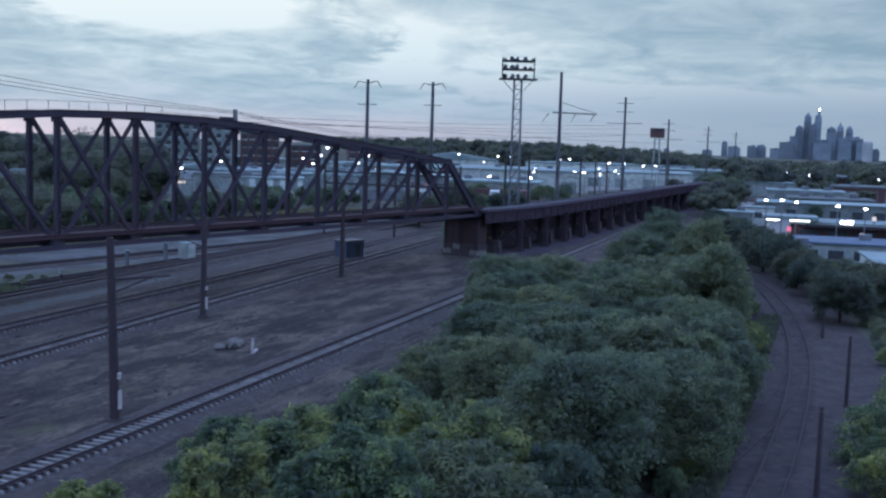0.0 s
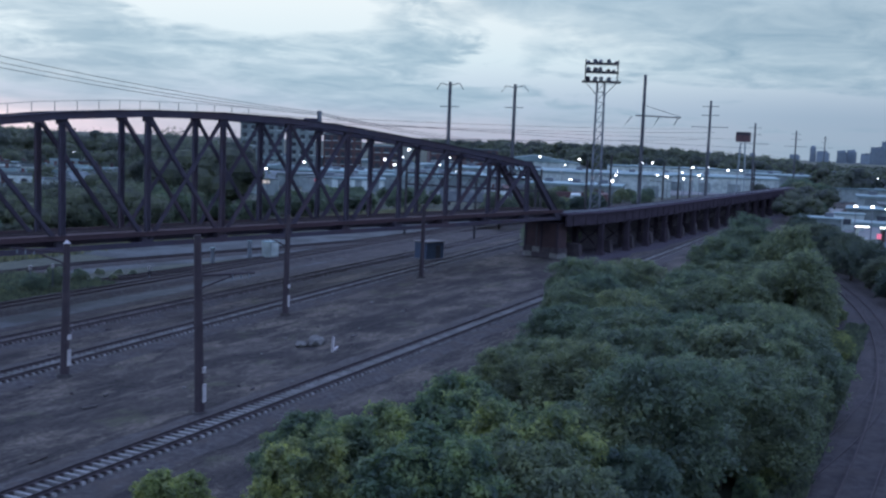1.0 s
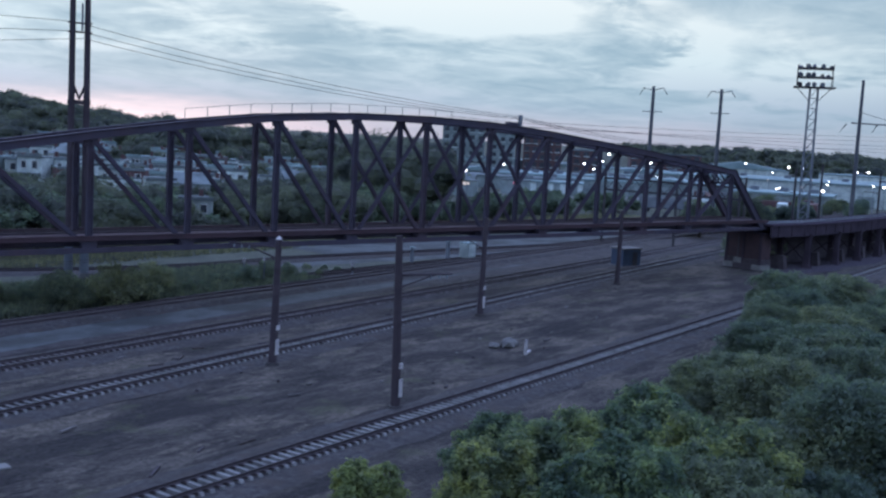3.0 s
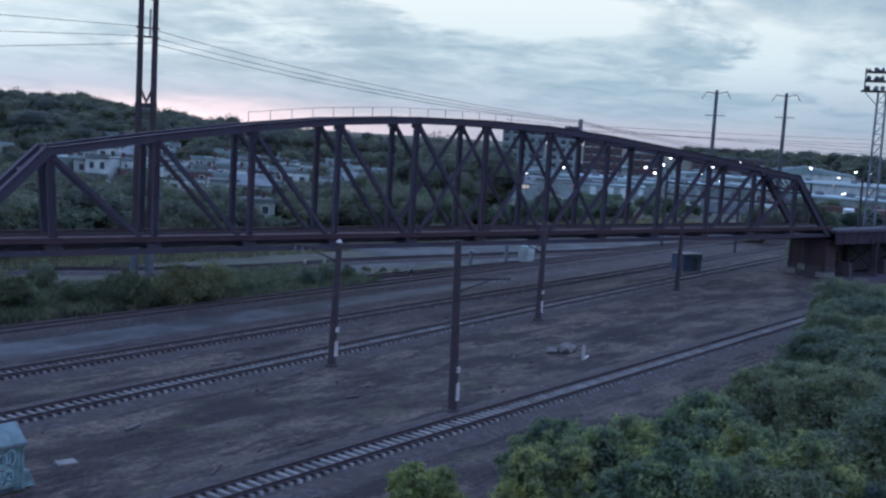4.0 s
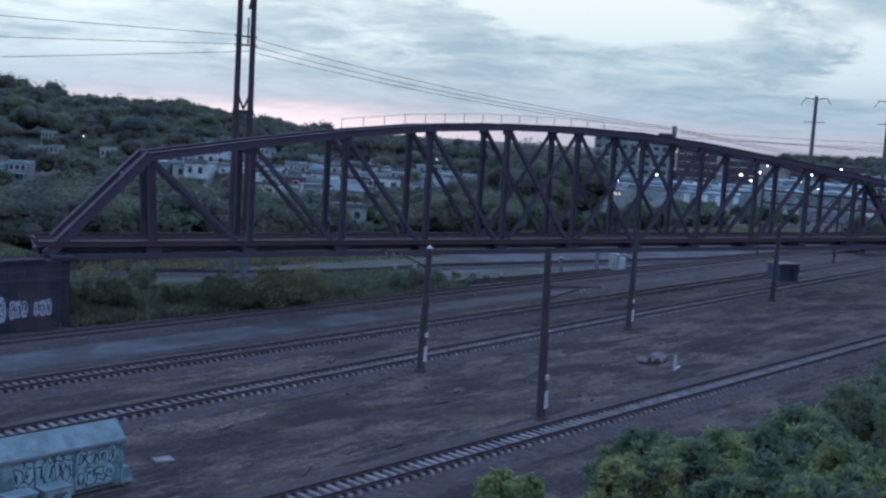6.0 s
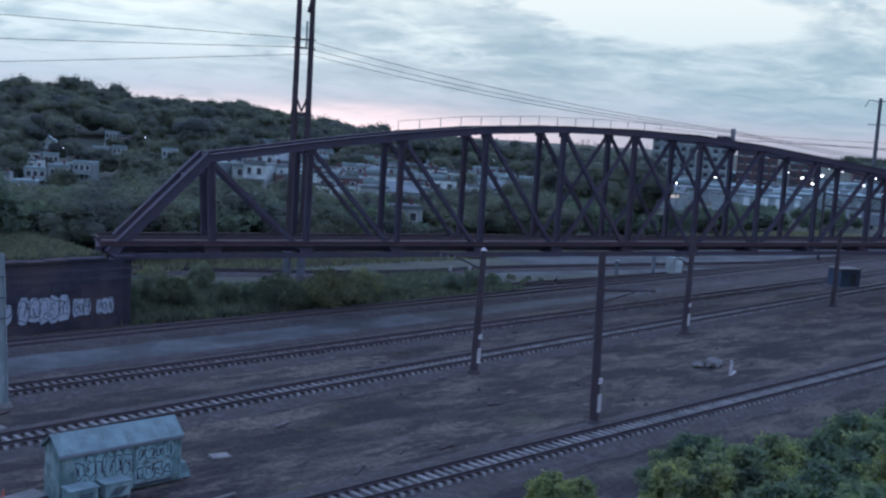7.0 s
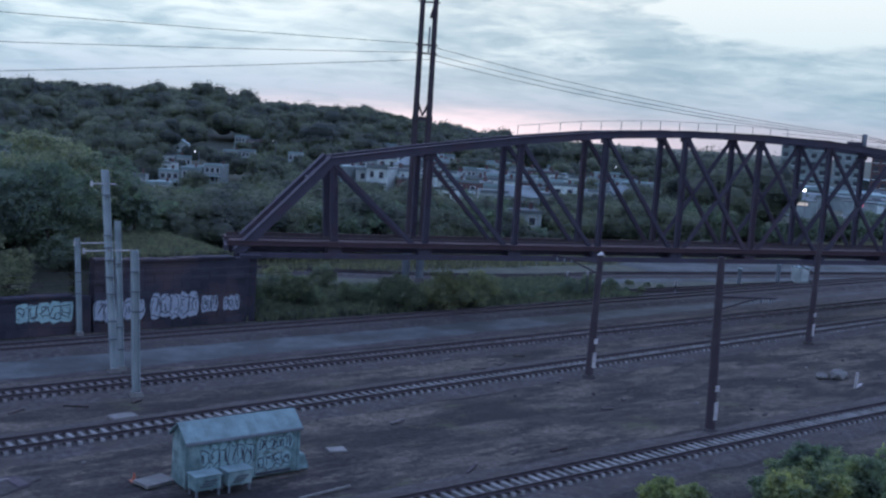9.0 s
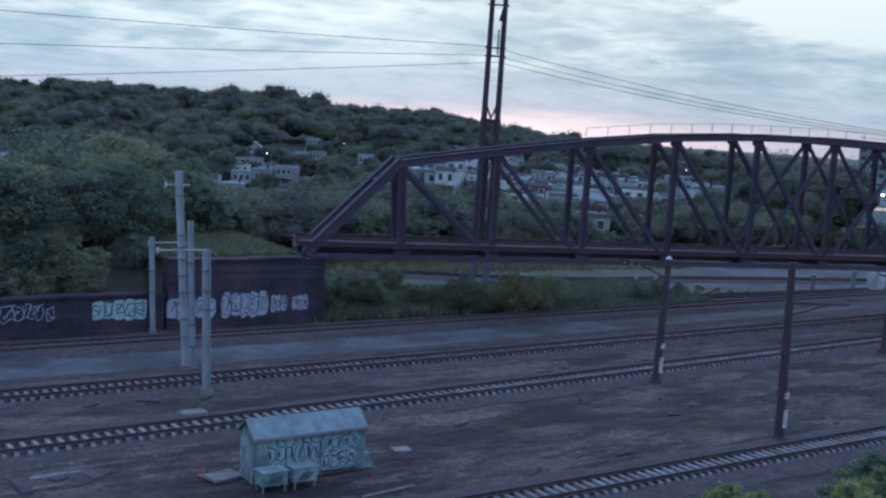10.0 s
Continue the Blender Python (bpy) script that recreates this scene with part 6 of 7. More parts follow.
# trees on the embankment and behind the bridge
stand("embankment_wood", [(rt.uniform(-25, 36), rt.uniform(94, 128), rt.uniform(0.8, 1.25)) for i in range(60)], 51, "dark green trees crowding the embankment")
behind = []
for i in range(135):
    x = rt.uniform(40, 250)
    y = 112 + 0.02 * x + rt.uniform(0, 22)
    behind.append((x, y, rt.uniform(0.6, 0.95) * (0.7 if x > 150 else 1.0)))
stand("tree_line", behind, 52, "dark green line of trees behind the bridge")
for x, y, s in ((196.0, 78.0, 0.9), (212.0, 76.0, 1.1), (222.0, 76.0, 0.8), (236, 74, 0.7), (250, 74, 0.7)):
    plant(DEEP, x, y, s, rt, group="trees behind the viaduct")
for i in range(26):   # scrub under and behind the viaduct
    x = rt.uniform(154, 300)
    plant(BACK, x, 54.5 - 0.035 * (x - 150) + rt.uniform(-1.0, 4.0), rt.uniform(0.4, 0.6), rt, group="trees behind the viaduct")
for i in range(24):   # small trees before the warehouses
    x = rt.uniform(225, 345)
    plant(BACK, x, rt.uniform(64, 100) + 0.12 * (x - 225), rt.uniform(0.35, 0.7), rt, group="trees before the warehouses")
for i in range(9):
    plant(BACK, rt.uniform(350, 420), rt.uniform(33, 43), rt.uniform(0.7, 1.05), rt, group="trees at the viaduct's end")
for p in NEAR + MID + HERO + DEEP + LIGHT + BACK + EDGE + BUSH + SCRUB:
    for o in (*p.children_recursive, p):
        bpy.data.objects.remove(o)

# wooded ridge and the trees among the houses: nobody could count them
rng = np.random.default_rng(77)
chunks = []


def far_crown(x, y, h, leaves, size):
    """One rounded crown of a few lobes, dense outside."""
    z = ground_z(x, y)
    r = h * rng.uniform(0.42, 0.66)
    bl = [(x, y, z + h * 0.52, r * 0.85, r * 0.85, h * 0.36)]
    for k in range(8):
        a, e = rng.uniform(0, 6.28), rng.uniform(-0.35, 1.3)
        s = r * rng.uniform(0.36, 0.60)
        bl.append((x + math.cos(a) * math.cos(e) * r * 0.72, y + math.sin(a) * math.cos(e) * r * 0.72, z + h * (0.52 + 0.30 * math.sin(e)), s, s, s * 0.8))
    chunks.append(leaf_arrays(bl, leaves, size, rng, 0.80, 0.32))
    for b in bl:   # a closed heart, so that no light falls through
        th, ph = np.meshgrid(np.linspace(0, 2 * math.pi, 9), np.linspace(-1.3, 1.57, 6))
        pts = np.stack([np.cos(th) * np.cos(ph), np.sin(th) * np.cos(ph), np.sin(ph)], -1) * np.array(b[3:6]) * 0.74 + np.array(b[:3])
        chunks.append(np.stack([pts[:-1, :-1], pts[:-1, 1:], pts[1:, 1:], pts[1:, :-1]], 2).reshape(-1, 3))


for i in range(2500):
    az = math.radians(rng.uniform(20, 90))
    u = rng.random()
    dd = rng.uniform(108, 165) if u < 0.20 else rng.uniform(165, 330) if u < 0.46 else rng.uniform(330, 560)
    x, y = math.cos(az) * dd, math.sin(az) * dd
    if y < 112 or (dd < 165 and az < math.radians(40)) or (az < 0.66 and 150 < dd < 520) or (az < 0.72 and 150 < dd < 470 and rng.random() < 0.8):
        continue
    h = rng.uniform(5.5, 10.5) * (1.15 if rng.random() < 0.1 else 1.0) * (0.85 if dd < 330 else 1.25 if dd < 460 else 1.0)
    if dd > 440 and az < 1.12:
        h *= 0.78
    h = clear_height(x, y, h, rng.random())
    if h > 2.2:
        far_crown(x, y, h, 1300 if dd < 190 else 650 if dd < 330 else 420, 0.26 if dd < 190 else 0.20 + dd * 0.00075)
for i in range(640):   # close-set crowns along the ridge line
    az, dd = math.radians(rng.uniform(44, 90)), rng.uniform(500, 600)
    far_crown(math.cos(az) * dd, math.sin(az) * dd, rng.uniform(5.5, 9.5) * (0.76 if 0.94 < az < 1.12 else 1.0), 320, 0.62)
for x, y, h in ((236, 376, 9), (250, 397, 10), (262, 415, 9), (274, 436, 9), (207, 477, 15), (213, 474, 13), (201, 480, 12), (323, 434, 10)):   # taller crowns on the ridge line
    far_crown(x, y, h, 900, 0.5)
for i in range(46):   # a clump of tall trees before the far houses
    az, dd = rng.uniform(36.2, 40.3), rng.uniform(212, 265)
    h = rng.uniform(12.5, 16.0) * (0.8 if az > 39.8 else 1.0)
    far_crown(math.cos(math.radians(az)) * dd, math.sin(math.radians(az)) * dd, h if rng.random() < 0.6 else 0.6 * h, 2600, 0.28)
for i in range(60):   # lower crowns on both sides of it
    az, dd = rng.uniform(40.3, 46.8), rng.uniform(172, 196)
    far_crown(math.cos(math.radians(az)) * dd, math.sin(math.radians(az)) * dd, rng.uniform(5.0, 8.0), 1300, 0.24)
for i in range(620):
    az = math.radians(rng.uniform(-8, 26))
    dd = rng.uniform(430, 900) if az < 0.10 else rng.uniform(600, 900)
    x, y = math.cos(az) * dd, math.sin(az) * dd
    far_crown(x, y, rng.uniform(8, 14), 170, 1.0)
for i in range(150):   # dark crowns among the shops and halls beyond the viaduct
    x, y = rng.uniform(255, 620), rng.uniform(-70, 48)
    if not (250 < x < 330 and -30 < y < 26):
        far_crown(x, y, rng.uniform(4.5, 8.5), 170, 0.5)
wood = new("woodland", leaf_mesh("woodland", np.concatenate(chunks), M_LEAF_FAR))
tagged(wood, "dark green woodland covering the far ridge", "woodland", kind="stuff")


# grass tufts on the embankment and under the bridge
def grass(name, xs, ys, n, h, seed, label):
    rg = np.random.default_rng(seed)
    v = []
    for _ in range(n):
        x, y = rg.uniform(*xs), rg.uniform(*ys)
        z = ground_z(x, y)
        a, hh, w = rg.uniform(0, 6.28), h * rg.uniform(0.5, 1.3), 0.07 + 0.07 * rg.random()
        lean = rg.normal(size=2) * 0.3 * hh
        c, s = math.cos(a) * w, math.sin(a) * w
        v += [(x - c, y - s, z - 0.05), (x + c, y + s, z - 0.05), (x + lean[0] + c * 0.2, y + lean[1] + s * 0.2, z + hh), (x + lean[0] - c * 0.2, y + lean[1] - s * 0.2, z + hh)]
    ob = new(name, leaf_mesh(name, v, M_GRASS))
    return tagged(ob, label, "grass", kind="stuff")


grass("grass_embankment", (25.5, 39.5), (79, 96), 15000, 0.42, 1, "rough yellow-green grass on the embankment")
grass("grass_verge", (40, 88), (78.5, 93), 34000, 0.55, 2, "rough grass between the bushes")
grass("grass_siding", (42, 112), (4.9, 7.0), 9000, 0.4, 4, "rough grass at the foot of the tree belt")
grass("grass_beyond", (40, 230), (103, 116), 16000, 0.8, 3, "rough grass beyond the far gravel")
for z, y in ((4.9, 70.6), (5.5, 70.8), (3.9, 75.2)):
    wire((-30, y, z), (70, y + 5.4, z + 0.2), 0.25, "thin contact wire along the wall track", 0.02)


# ---- houses on the slope ----
def house_proto(w, d, storeys, wall, roof, label, style="flat", bays=2):
    """A row house: wall block, roof, windows with frames, porch, chimney."""
    t = thing("row_house", (0, 0, -500), label, "house")
    h = 3.0 * storeys + 0.4
    bm = bm_new()
    box(bm, (0, 0, h / 2 - 1.0), (w, d, h + 2.0))
    if style == "gable":   # a gable end towards the street
        v = [bm.verts.new(p) for p in ((-w / 2, -d / 2, h), (w / 2, -d / 2, h), (0, -d / 2, h + 2.2), (-w / 2, d / 2, h), (w / 2, d / 2, h), (0, d / 2, h + 2.2))]
        for f in ((0, 1, 2), (3, 5, 4)):
            bm.faces.new([v[i] for i in f])
    part("wall", bm, wall, t)
    bm = bm_new()
    if style == "gable":
        for s in (-1, 1):
            beam(bm, (s * (w / 2 + 0.25), 0, h - 0.15), (0, 0, h + 2.3), d + 0.7, 0.16)
    elif style == "pitched":
        v = [bm.verts.new(p) for p in ((-w / 2 - 0.1, -d / 2 - 0.35, h), (w / 2 + 0.1, -d / 2 - 0.35, h), (w / 2 + 0.1, d / 2 + 0.3, h), (-w / 2 - 0.1, d / 2 + 0.3, h), (-w / 2 - 0.1, 0, h + 2.4), (w / 2 + 0.1, 0, h + 2.4))]
        for f in ((0, 1, 5, 4), (2, 3, 4, 5), (0, 4, 3), (1, 2, 5), (0, 3, 2, 1)):
            bm.faces.new([v[i] for i in f])
    else:
        box(bm, (0, 0, h + 0.1), (w + 0.1, d + 0.3, 0.25))
        box(bm, (0, -d / 2, h + 0.25), (w, 0.4, 0.7))
    part("roof", bm, roof, t)
    for s in range(storeys):
        for i in range(bays):
            x = (-0.5 + (i + 0.5) / bays) * w * 0.9
            bm = bm_new()
            box(bm, (x, -d / 2 - 0.03, 1.75 + 3.0 * s), (1.0, 0.12, 1.55))
            win = part("window", bm, M_GLASS, t)
            if s == storeys - 1:
                bm = bm_new()
                for q in (-0.58, 0.58):
                    box(bm, (x + q, -d / 2 - 0.06, 1.75 + 3.0 * s), (0.16, 0.16, 1.8))
                for q in (-0.85, 0.85):
                    box(bm, (x, -d / 2 - 0.06, 1.75 + 3.0 * s + q), (1.3, 0.16, 0.15))
                part("window_frame", bm, M_TRIM, win, "white window frame")
    bm = bm_new()
    box(bm, (0, -d / 2 - 0.9, 2.8), (w * 0.98, 1.9, 0.14), taper=0.97)
    part("porch_roof", bm, roof, t)
    for x in (-w * 0.42, w * 0.42):
        bm = bm_new()
        box(bm, (x, -d / 2 - 1.7, 1.35), (0.18, 0.18, 2.75))
        part("porch_post", bm, M_TRIM, t)
    bm = bm_new()
    box(bm, (0.3 * w, 0.2 * d, h + (1.6 if style != "flat" else 0.7)), (0.6, 0.6, 1.5))
    part("chimney", bm, M_BRICK, t)
    return t


HOUSES = [house_proto(5.4, 10, 2, M_PALEWALL, M_ROOF, "pale row house with a flat grey roof"),
          house_proto(5.2, 10, 2, M_GREYWALL, M_WHITEROOF, "grey row house with a flat pale roof", "flat", 3),
          house_proto(5.2, 11, 2, M_BRICK, M_ROOF, "brick row house with a flat grey roof"),
          house_proto(6.2, 9, 2, M_PALEWALL, M_ROOF, "pale house with a pitched grey roof", "pitched"),
          house_proto(5.6, 10, 3, M_BRICK, M_WHITEROOF, "brick three-storey row house with a bright roof"),
          house_proto(6.6, 10, 2, M_PALEWALL, M_WHITEROOF, "white gabled house with a pale roof", "gable"),
          house_proto(6.0, 9, 2, M_GREYWALL, M_ROOF, "grey house with a pitched roof", "pitched", 3)]
rh = random.Random(21)


def house_row(az, dist, n, kinds, size=1.0, gaps=0.25):
    """n houses in a loose row starting at a bearing and distance, running across the view."""
    a = math.radians(az)
    x, y = math.cos(a) * dist, math.sin(a) * dist
    f = a - math.radians(90) + rh.uniform(-0.35, 0.12)
    turn = rh.choice((0.0, 0.0, 0.0, 0.35, -0.5))
    for i in range(n):
        k = HOUSES[rh.choice(kinds)]
        w = rh.uniform(0.85, 1.2)
        o = copy_thing(k, Matrix.LocRotScale((x, y, ground_z(x, y) + rh.uniform(-0.3, 0.5)), Euler((0, 0, f + turn + rh.uniform(-0.05, 0.05))), (w * 0.98 * size, rh.uniform(0.7, 1.05) * size, rh.uniform(0.66, 0.92) * size)))
        tagged(o, group="houses on the slope")
        step = 5.7 * w * size + (rh.uniform(2, 6) if rh.random() < gaps else 0.0)
        x += math.cos(f) * step
        y += math.sin(f) * step


for az, dist, n, _ in TOWN:
    house_row(az, dist, n, (0,) if n == 1 else rh.choice(((0, 1, 1), (2, 0, 1), (1, 3, 0), (0, 2, 1), (1, 0, 0), (0, 1, 6))))
for az, dist, n, _ in HILL:
    house_row(az, dist, n, (5,) if n == 1 else (2, 1) if dist == 368 else rh.choice(((0, 1, 0), (1, 1, 5), (1, 0, 1))), 0.8, 0.5)
for p in HOUSES:
    for o in (*p.children_recursive, p):
        bpy.data.objects.remove(o)


# ---- blocks of flats, warehouses, shops ----
def block(loc, rz, w, d, storeys, wall, label, name="apartment_block", bays=6):
    t = thing(name, loc, label, "building", "blocks of flats", rz=rz)
    h = 3.1 * storeys
    bm = bm_new()
    box(bm, (0, 0, h / 2 - 0.5), (w, d, h + 1))
    part("wall", bm, wall, t)
    bm = bm_new()
    box(bm, (0, 0, h + 0.2), (w + 0.5, d + 0.5, 0.6))
    part("parapet", bm, M_ROOF, t)
    bw = bm_new()
    box(bw, (0, 0, 0), (w / bays * 0.55, 0.25, 1.6))
    me = mesh_of("window", bw, M_GLASS)
    bs = bm_new()
    box(bs, (0, 0, 0), (w / bays * 0.75, 0.5, 0.25))
    sill = mesh_of("balcony_slab", bs, M_PALEWALL)
    for s in range(storeys):
        for i in range(bays):
            o = part("window", me, M_GLASS, t)
            o.location = (-w / 2 + (i + 0.5) * w / bays, -d / 2 - 0.02, 1.8 + 3.1 * s)
            o = part("balcony_slab", sill, M_PALEWALL, t)
            o.location = (-w / 2 + (i + 0.5) * w / bays, -d / 2 - 0.15, 0.75 + 3.1 * s)
    return t


block((354, 244, 3), -55, 17, 14, 6, M_GREYWALL, "grey block of flats with rows of windows", bays=5)
block((371, 217, 3), -58, 15, 14, 5, M_BRICK, "brick block of flats with balconies", bays=5)
block((381, 202, 2), -62, 11, 14, 4, M_BRICK, "red-brown brick block of flats", bays=3)
block((363, 231, 3), -56, 10, 12, 6, M_GREYWALL, "narrow grey block of flats with rows of windows", bays=3)
block((430, 190, 2), -60, 30, 14, 4, M_BRICK, "low brick block of flats in the town", bays=8)


def warehouse(loc, rz, w, d, h, label, ridge=0.0, wall=M_PALEWALL, roof=M_WHITEROOF, doors=5):
    t = thing("warehouse", loc, label, "warehouse", "warehouses", rz=rz)
    bm = bm_new()
    box(bm, (0, 0, h / 2 - 0.3), (w, d, h + 0.6))
    part("wall", bm, wall, t)
    bm = bm_new()
    if ridge:
        v = [bm.verts.new(p) for p in ((-w / 2 - 0.5, -d / 2 - 0.5, h), (w / 2 + 0.5, -d / 2 - 0.5, h), (w / 2 + 0.5, d / 2 + 0.5, h), (-w / 2 - 0.5, d / 2 + 0.5, h), (0, -d / 2 - 0.5, h + ridge), (0, d / 2 + 0.5, h + ridge))]
        for f in ((0, 4, 5, 3), (1, 2, 5, 4), (0, 1, 4), (2, 3, 5), (0, 3, 2, 1)):
            bm.faces.new([v[i] for i in f])
    else:
        box(bm, (0, 0, h + 0.2), (w + 0.8, d + 0.8, 0.6))
    part("roof", bm, roof, t)
    for i in range(doors):
        bm = bm_new()
        box(bm, (-w / 2 + (i + 0.5) * w / doors, -d / 2 - 0.05, 2.0), (w / doors * 0.4, 0.3, 4.0))
        part("door", bm, M_GREYWALL, t)
    for i in range(3):
        bm = bm_new()
        box(bm, (w * (-0.3 + 0.3 * i), d * 0.1, h + 1.0), (2.5, 2.0, 1.4))
        part("roof_unit", bm, M_GREYSTEEL, t)
    return t


warehouse((405, 128, 0), -75, 70, 60, 7.5, "large pale flat-roofed warehouse")
warehouse((455, 165, 1), -70, 40, 30, 9.0, "large pale hall with a gable roof", 3.0)
warehouse((480, 92, 0), -80, 60, 50, 6.5, "long pale flat-roofed warehouse")
warehouse((340, 150, 0), -65, 46, 24, 5.5, "low pale warehouse behind the tracks", wall=M_GREYWALL)
warehouse((330, 105, 0), -78, 30, 22, 5.0, "low pale shed with a bright roof")
warehouse((590, 120, 0), -80, 90, 50, 8.0, "far long pale warehouse")
warehouse((310, 190, 0), -60, 40, 18, 4.5, "low grey industrial shed with flat roof", wall=M_GREYWALL, roof=M_ROOF)
warehouse((560, 60, 0), -85, 50, 40, 7.0, "far pale warehouse by the tracks", wall=M_GREYWALL)
warehouse((520, -20, 0), -92, 80, 50, 7.0, "long low brick shop building with a grey roof", wall=M_BRICK, roof=M_ROOF)
warehouse((620, 20, 0), -88, 60, 40, 9.0, "far brick hall by the tracks", wall=M_BRICK, roof=M_ROOF)
warehouse((700, -40, 0), -92, 90, 60, 9.0, "far grey hall with a flat roof", wall=M_GREYWALL, roof=M_ROOF)

for x, y, w, d, h in ((318, 214, 30, 16, 4.5), (346, 196, 34, 16, 5.0), (336, 172, 26, 14, 4.2), (362, 168, 36, 18, 5.0), (390, 178, 30, 18, 5.5), (300, 172, 22, 14, 3.8)):
    warehouse((x, y, ground_z(x, y)), -62 + x % 5, w, d, h, "low pale shed in the lit quarter behind the bridge", doors=4)
for x, y, w, d, h, dark in ((292, -34, 26, 18, 4.5, 0), (318, 2, 22, 16, 4.2, 1), (356, -38, 34, 20, 5.0, 0), (372, 10, 24, 18, 4.5, 0), (415, -18, 40, 22, 5.5, 1), (440, 24, 30, 18, 5.0, 0), (470, -44, 44, 24, 5.5, 0)):
    warehouse((x, y, 0), -88 + x % 7, w, d, h, "low brick shop hall with a dark flat roof" if dark else "low grey shop hall with a pale flat roof", wall=M_BRICK if dark else M_GREYWALL, roof=M_ROOF if dark else M_WHITEROOF, doors=3)


for az, dist, w, d, h in ((21.5, 430, 60, 34, 7.5), (25.0, 452, 56, 36, 7.0), (28.5, 440, 50, 30, 7.5), (32.0, 456, 48, 30, 7.0), (35.0, 436, 40, 26, 6.5), (23.5, 372, 40, 22, 5.5), (27.2, 366, 36, 20, 5.0), (30.6, 378, 38, 22, 5.2), (33.6, 384, 30, 20, 5.0)):
    x, y = math.cos(radians(az)) * dist, math.sin(radians(az)) * dist
    warehouse((x, y, ground_z(x, y) - 0.2), az - 90 + (dist % 7) - 3, w * 0.75, d, h, "long pale warehouse with a bright flat roof" if dist > 400 else "low pale hall among the lit yards", 1.6 if dist % 4 == 0 else 0.0, wall=M_PALEWALL if dist % 3 else M_GREYWALL, doors=6)


def trailer(loc, rz, mat, label):
    t = thing("box_trailer", loc, label, "trailer", "parked trailers", rz=rz)
    bm = bm_new()
    box(bm, (0, 0, 2.5), (12.2, 2.5, 2.8))
    part("body", bm, mat, t)
    bm = bm_new()
    box(bm, (0, 0, 1.0), (12.0, 1.2, 0.25))
    box(bm, (4.6, 0, 0.5), (0.2, 1.6, 1.0))
    part("chassis", bm, M_DARKSTEEL, t)
    for x in (-4.9, -3.6):
        bm = bm_new()
        tube(bm, (x, -1.2, 0.5), (x, 1.2, 0.5), 0.5, 0.5, 12)
        part("axle", bm, M_DARKSTEEL, t)


rw = random.Random(17)
for i in range(30):
    x = rw.uniform(262, 372)
    y = rw.uniform(74, 118) + 0.25 * (x - 262)
    trailer((x, y, ground_z(x, y)), -70 + rw.choice((0, 90)) + rw.uniform(-5, 5), rw.choice((M_PALEWALL, M_GREYWALL, M_PALEWALL, M_GREYSTEEL, M_BRICK)), "box trailer parked on the yard before the warehouses")

strip("yard_pavement", line_pts(lambda x: 172 - 0.38 * (x - 262), 262, 450, 10), 26, -0.3, 0.45, M_LOT, "pale concrete yard between the warehouses", "yard")
# filling station and shops
strip("parking_lot", line_pts(lambda x: -12.0, 170, 420, 10), 34, -0.02, 0.03, M_LOT, "pale grey asphalt car park of the shops", "car park")
stn = thing("filling_station", (214, 8.5, 0), "white filling station with a lit canopy", "filling station", rz=-85)
bm = bm_new()
box(bm, (0, 0, 4.6), (10, 9, 0.7))
part("canopy", bm, M_WHITEROOF, stn)
for x, w in ((-3.2, 2.4), (1.6, 3.6)):
    bm = bm_new()
    box(bm, (x, -4.3, 4.2), (w, 0.3, 0.14))
    part("light_strip", bm, M_LAMP, stn, "lit fluorescent strip")
for x in (-4, 4):
    for y in (-3, 3):
        bm = bm_new()
        box(bm, (x, y, 2.4), (0.4, 0.4, 4.6))
        part("column", bm, M_PALEWALL, stn)
for x in (-2.5, 2.5):
    bm = bm_new()
    box(bm, (x, 0, 0.9), (0.8, 1.4, 1.8))
    part("pump", bm, M_PALEWALL, stn)
kiosk = thing("white_kiosk", (266, 17.3, 0), "small white flat-roofed kiosk with a dark window", "building", rz=-86)
bm = bm_new()
box(bm, (0, 0, 1.8), (6.6, 6, 3.6))
part("wall", bm, M_PALEWALL, kiosk)
bm = bm_new()
box(bm, (0, 0, 3.7), (7.0, 6.4, 0.3))
part("roof", bm, M_WHITEROOF, kiosk)
bm = bm_new()
box(bm, (0.3, -3.02, 1.9), (3.0, 0.12, 1.3))
part("window", bm, M_GLASS, kiosk)
hall = thing("market_hall", (294, 0.5, 0), "long low market hall with a pale roof", "building", rz=-87)
bm = bm_new()
box(bm, (0, 0, 2.0), (38, 15, 4.0))
part("wall", bm, M_GREYWALL, hall)
bm = bm_new()
box(bm, (0, 0, 4.15), (39, 16, 0.3))
part("roof", bm, M_WHITEROOF, hall)
for i in range(7):
    bm = bm_new()
    box(bm, (-16 + 5.3 * i, -7.55, 1.5), (2.6, 0.12, 2.0))
    part("window", bm, M_GLASS, hall)
shops = thing("shop_row", (214, -10, 0), "low brown row of shops under a dark canopy", "shops", rz=-86)
bm = bm_new()
box(bm, (0, 4, 1.8), (36, 12, 3.6))
part("wall", bm, M_BRICK, shops)
bm = bm_new()
box(bm, (0, 4, 3.85), (37, 13, 0.5))
part("roof", bm, M_WHITEROOF, shops)
bm = bm_new()
box(bm, (-6, -3.4, 3.5), (20, 2.6, 0.5))
part("canopy", bm, M_DARKSTEEL, shops, "dark canopy over the shop fronts")
for i in range(7):
    bm = bm_new()
    box(bm, (-15 + 5.0 * i, -2.05, 1.5), (3.4, 0.2, 2.2))
    part("shop_window", bm, M_GLASS, shops)
    if i in (2, 5):
        bm = bm_new()
        box(bm, (-15.6 + 5.0 * i, -2.2, 1.5), (0.8, 0.12, 1.7))
        part("lit_door", bm, M_WARM, shops, "doorway lit warm from inside")
bm = bm_new()
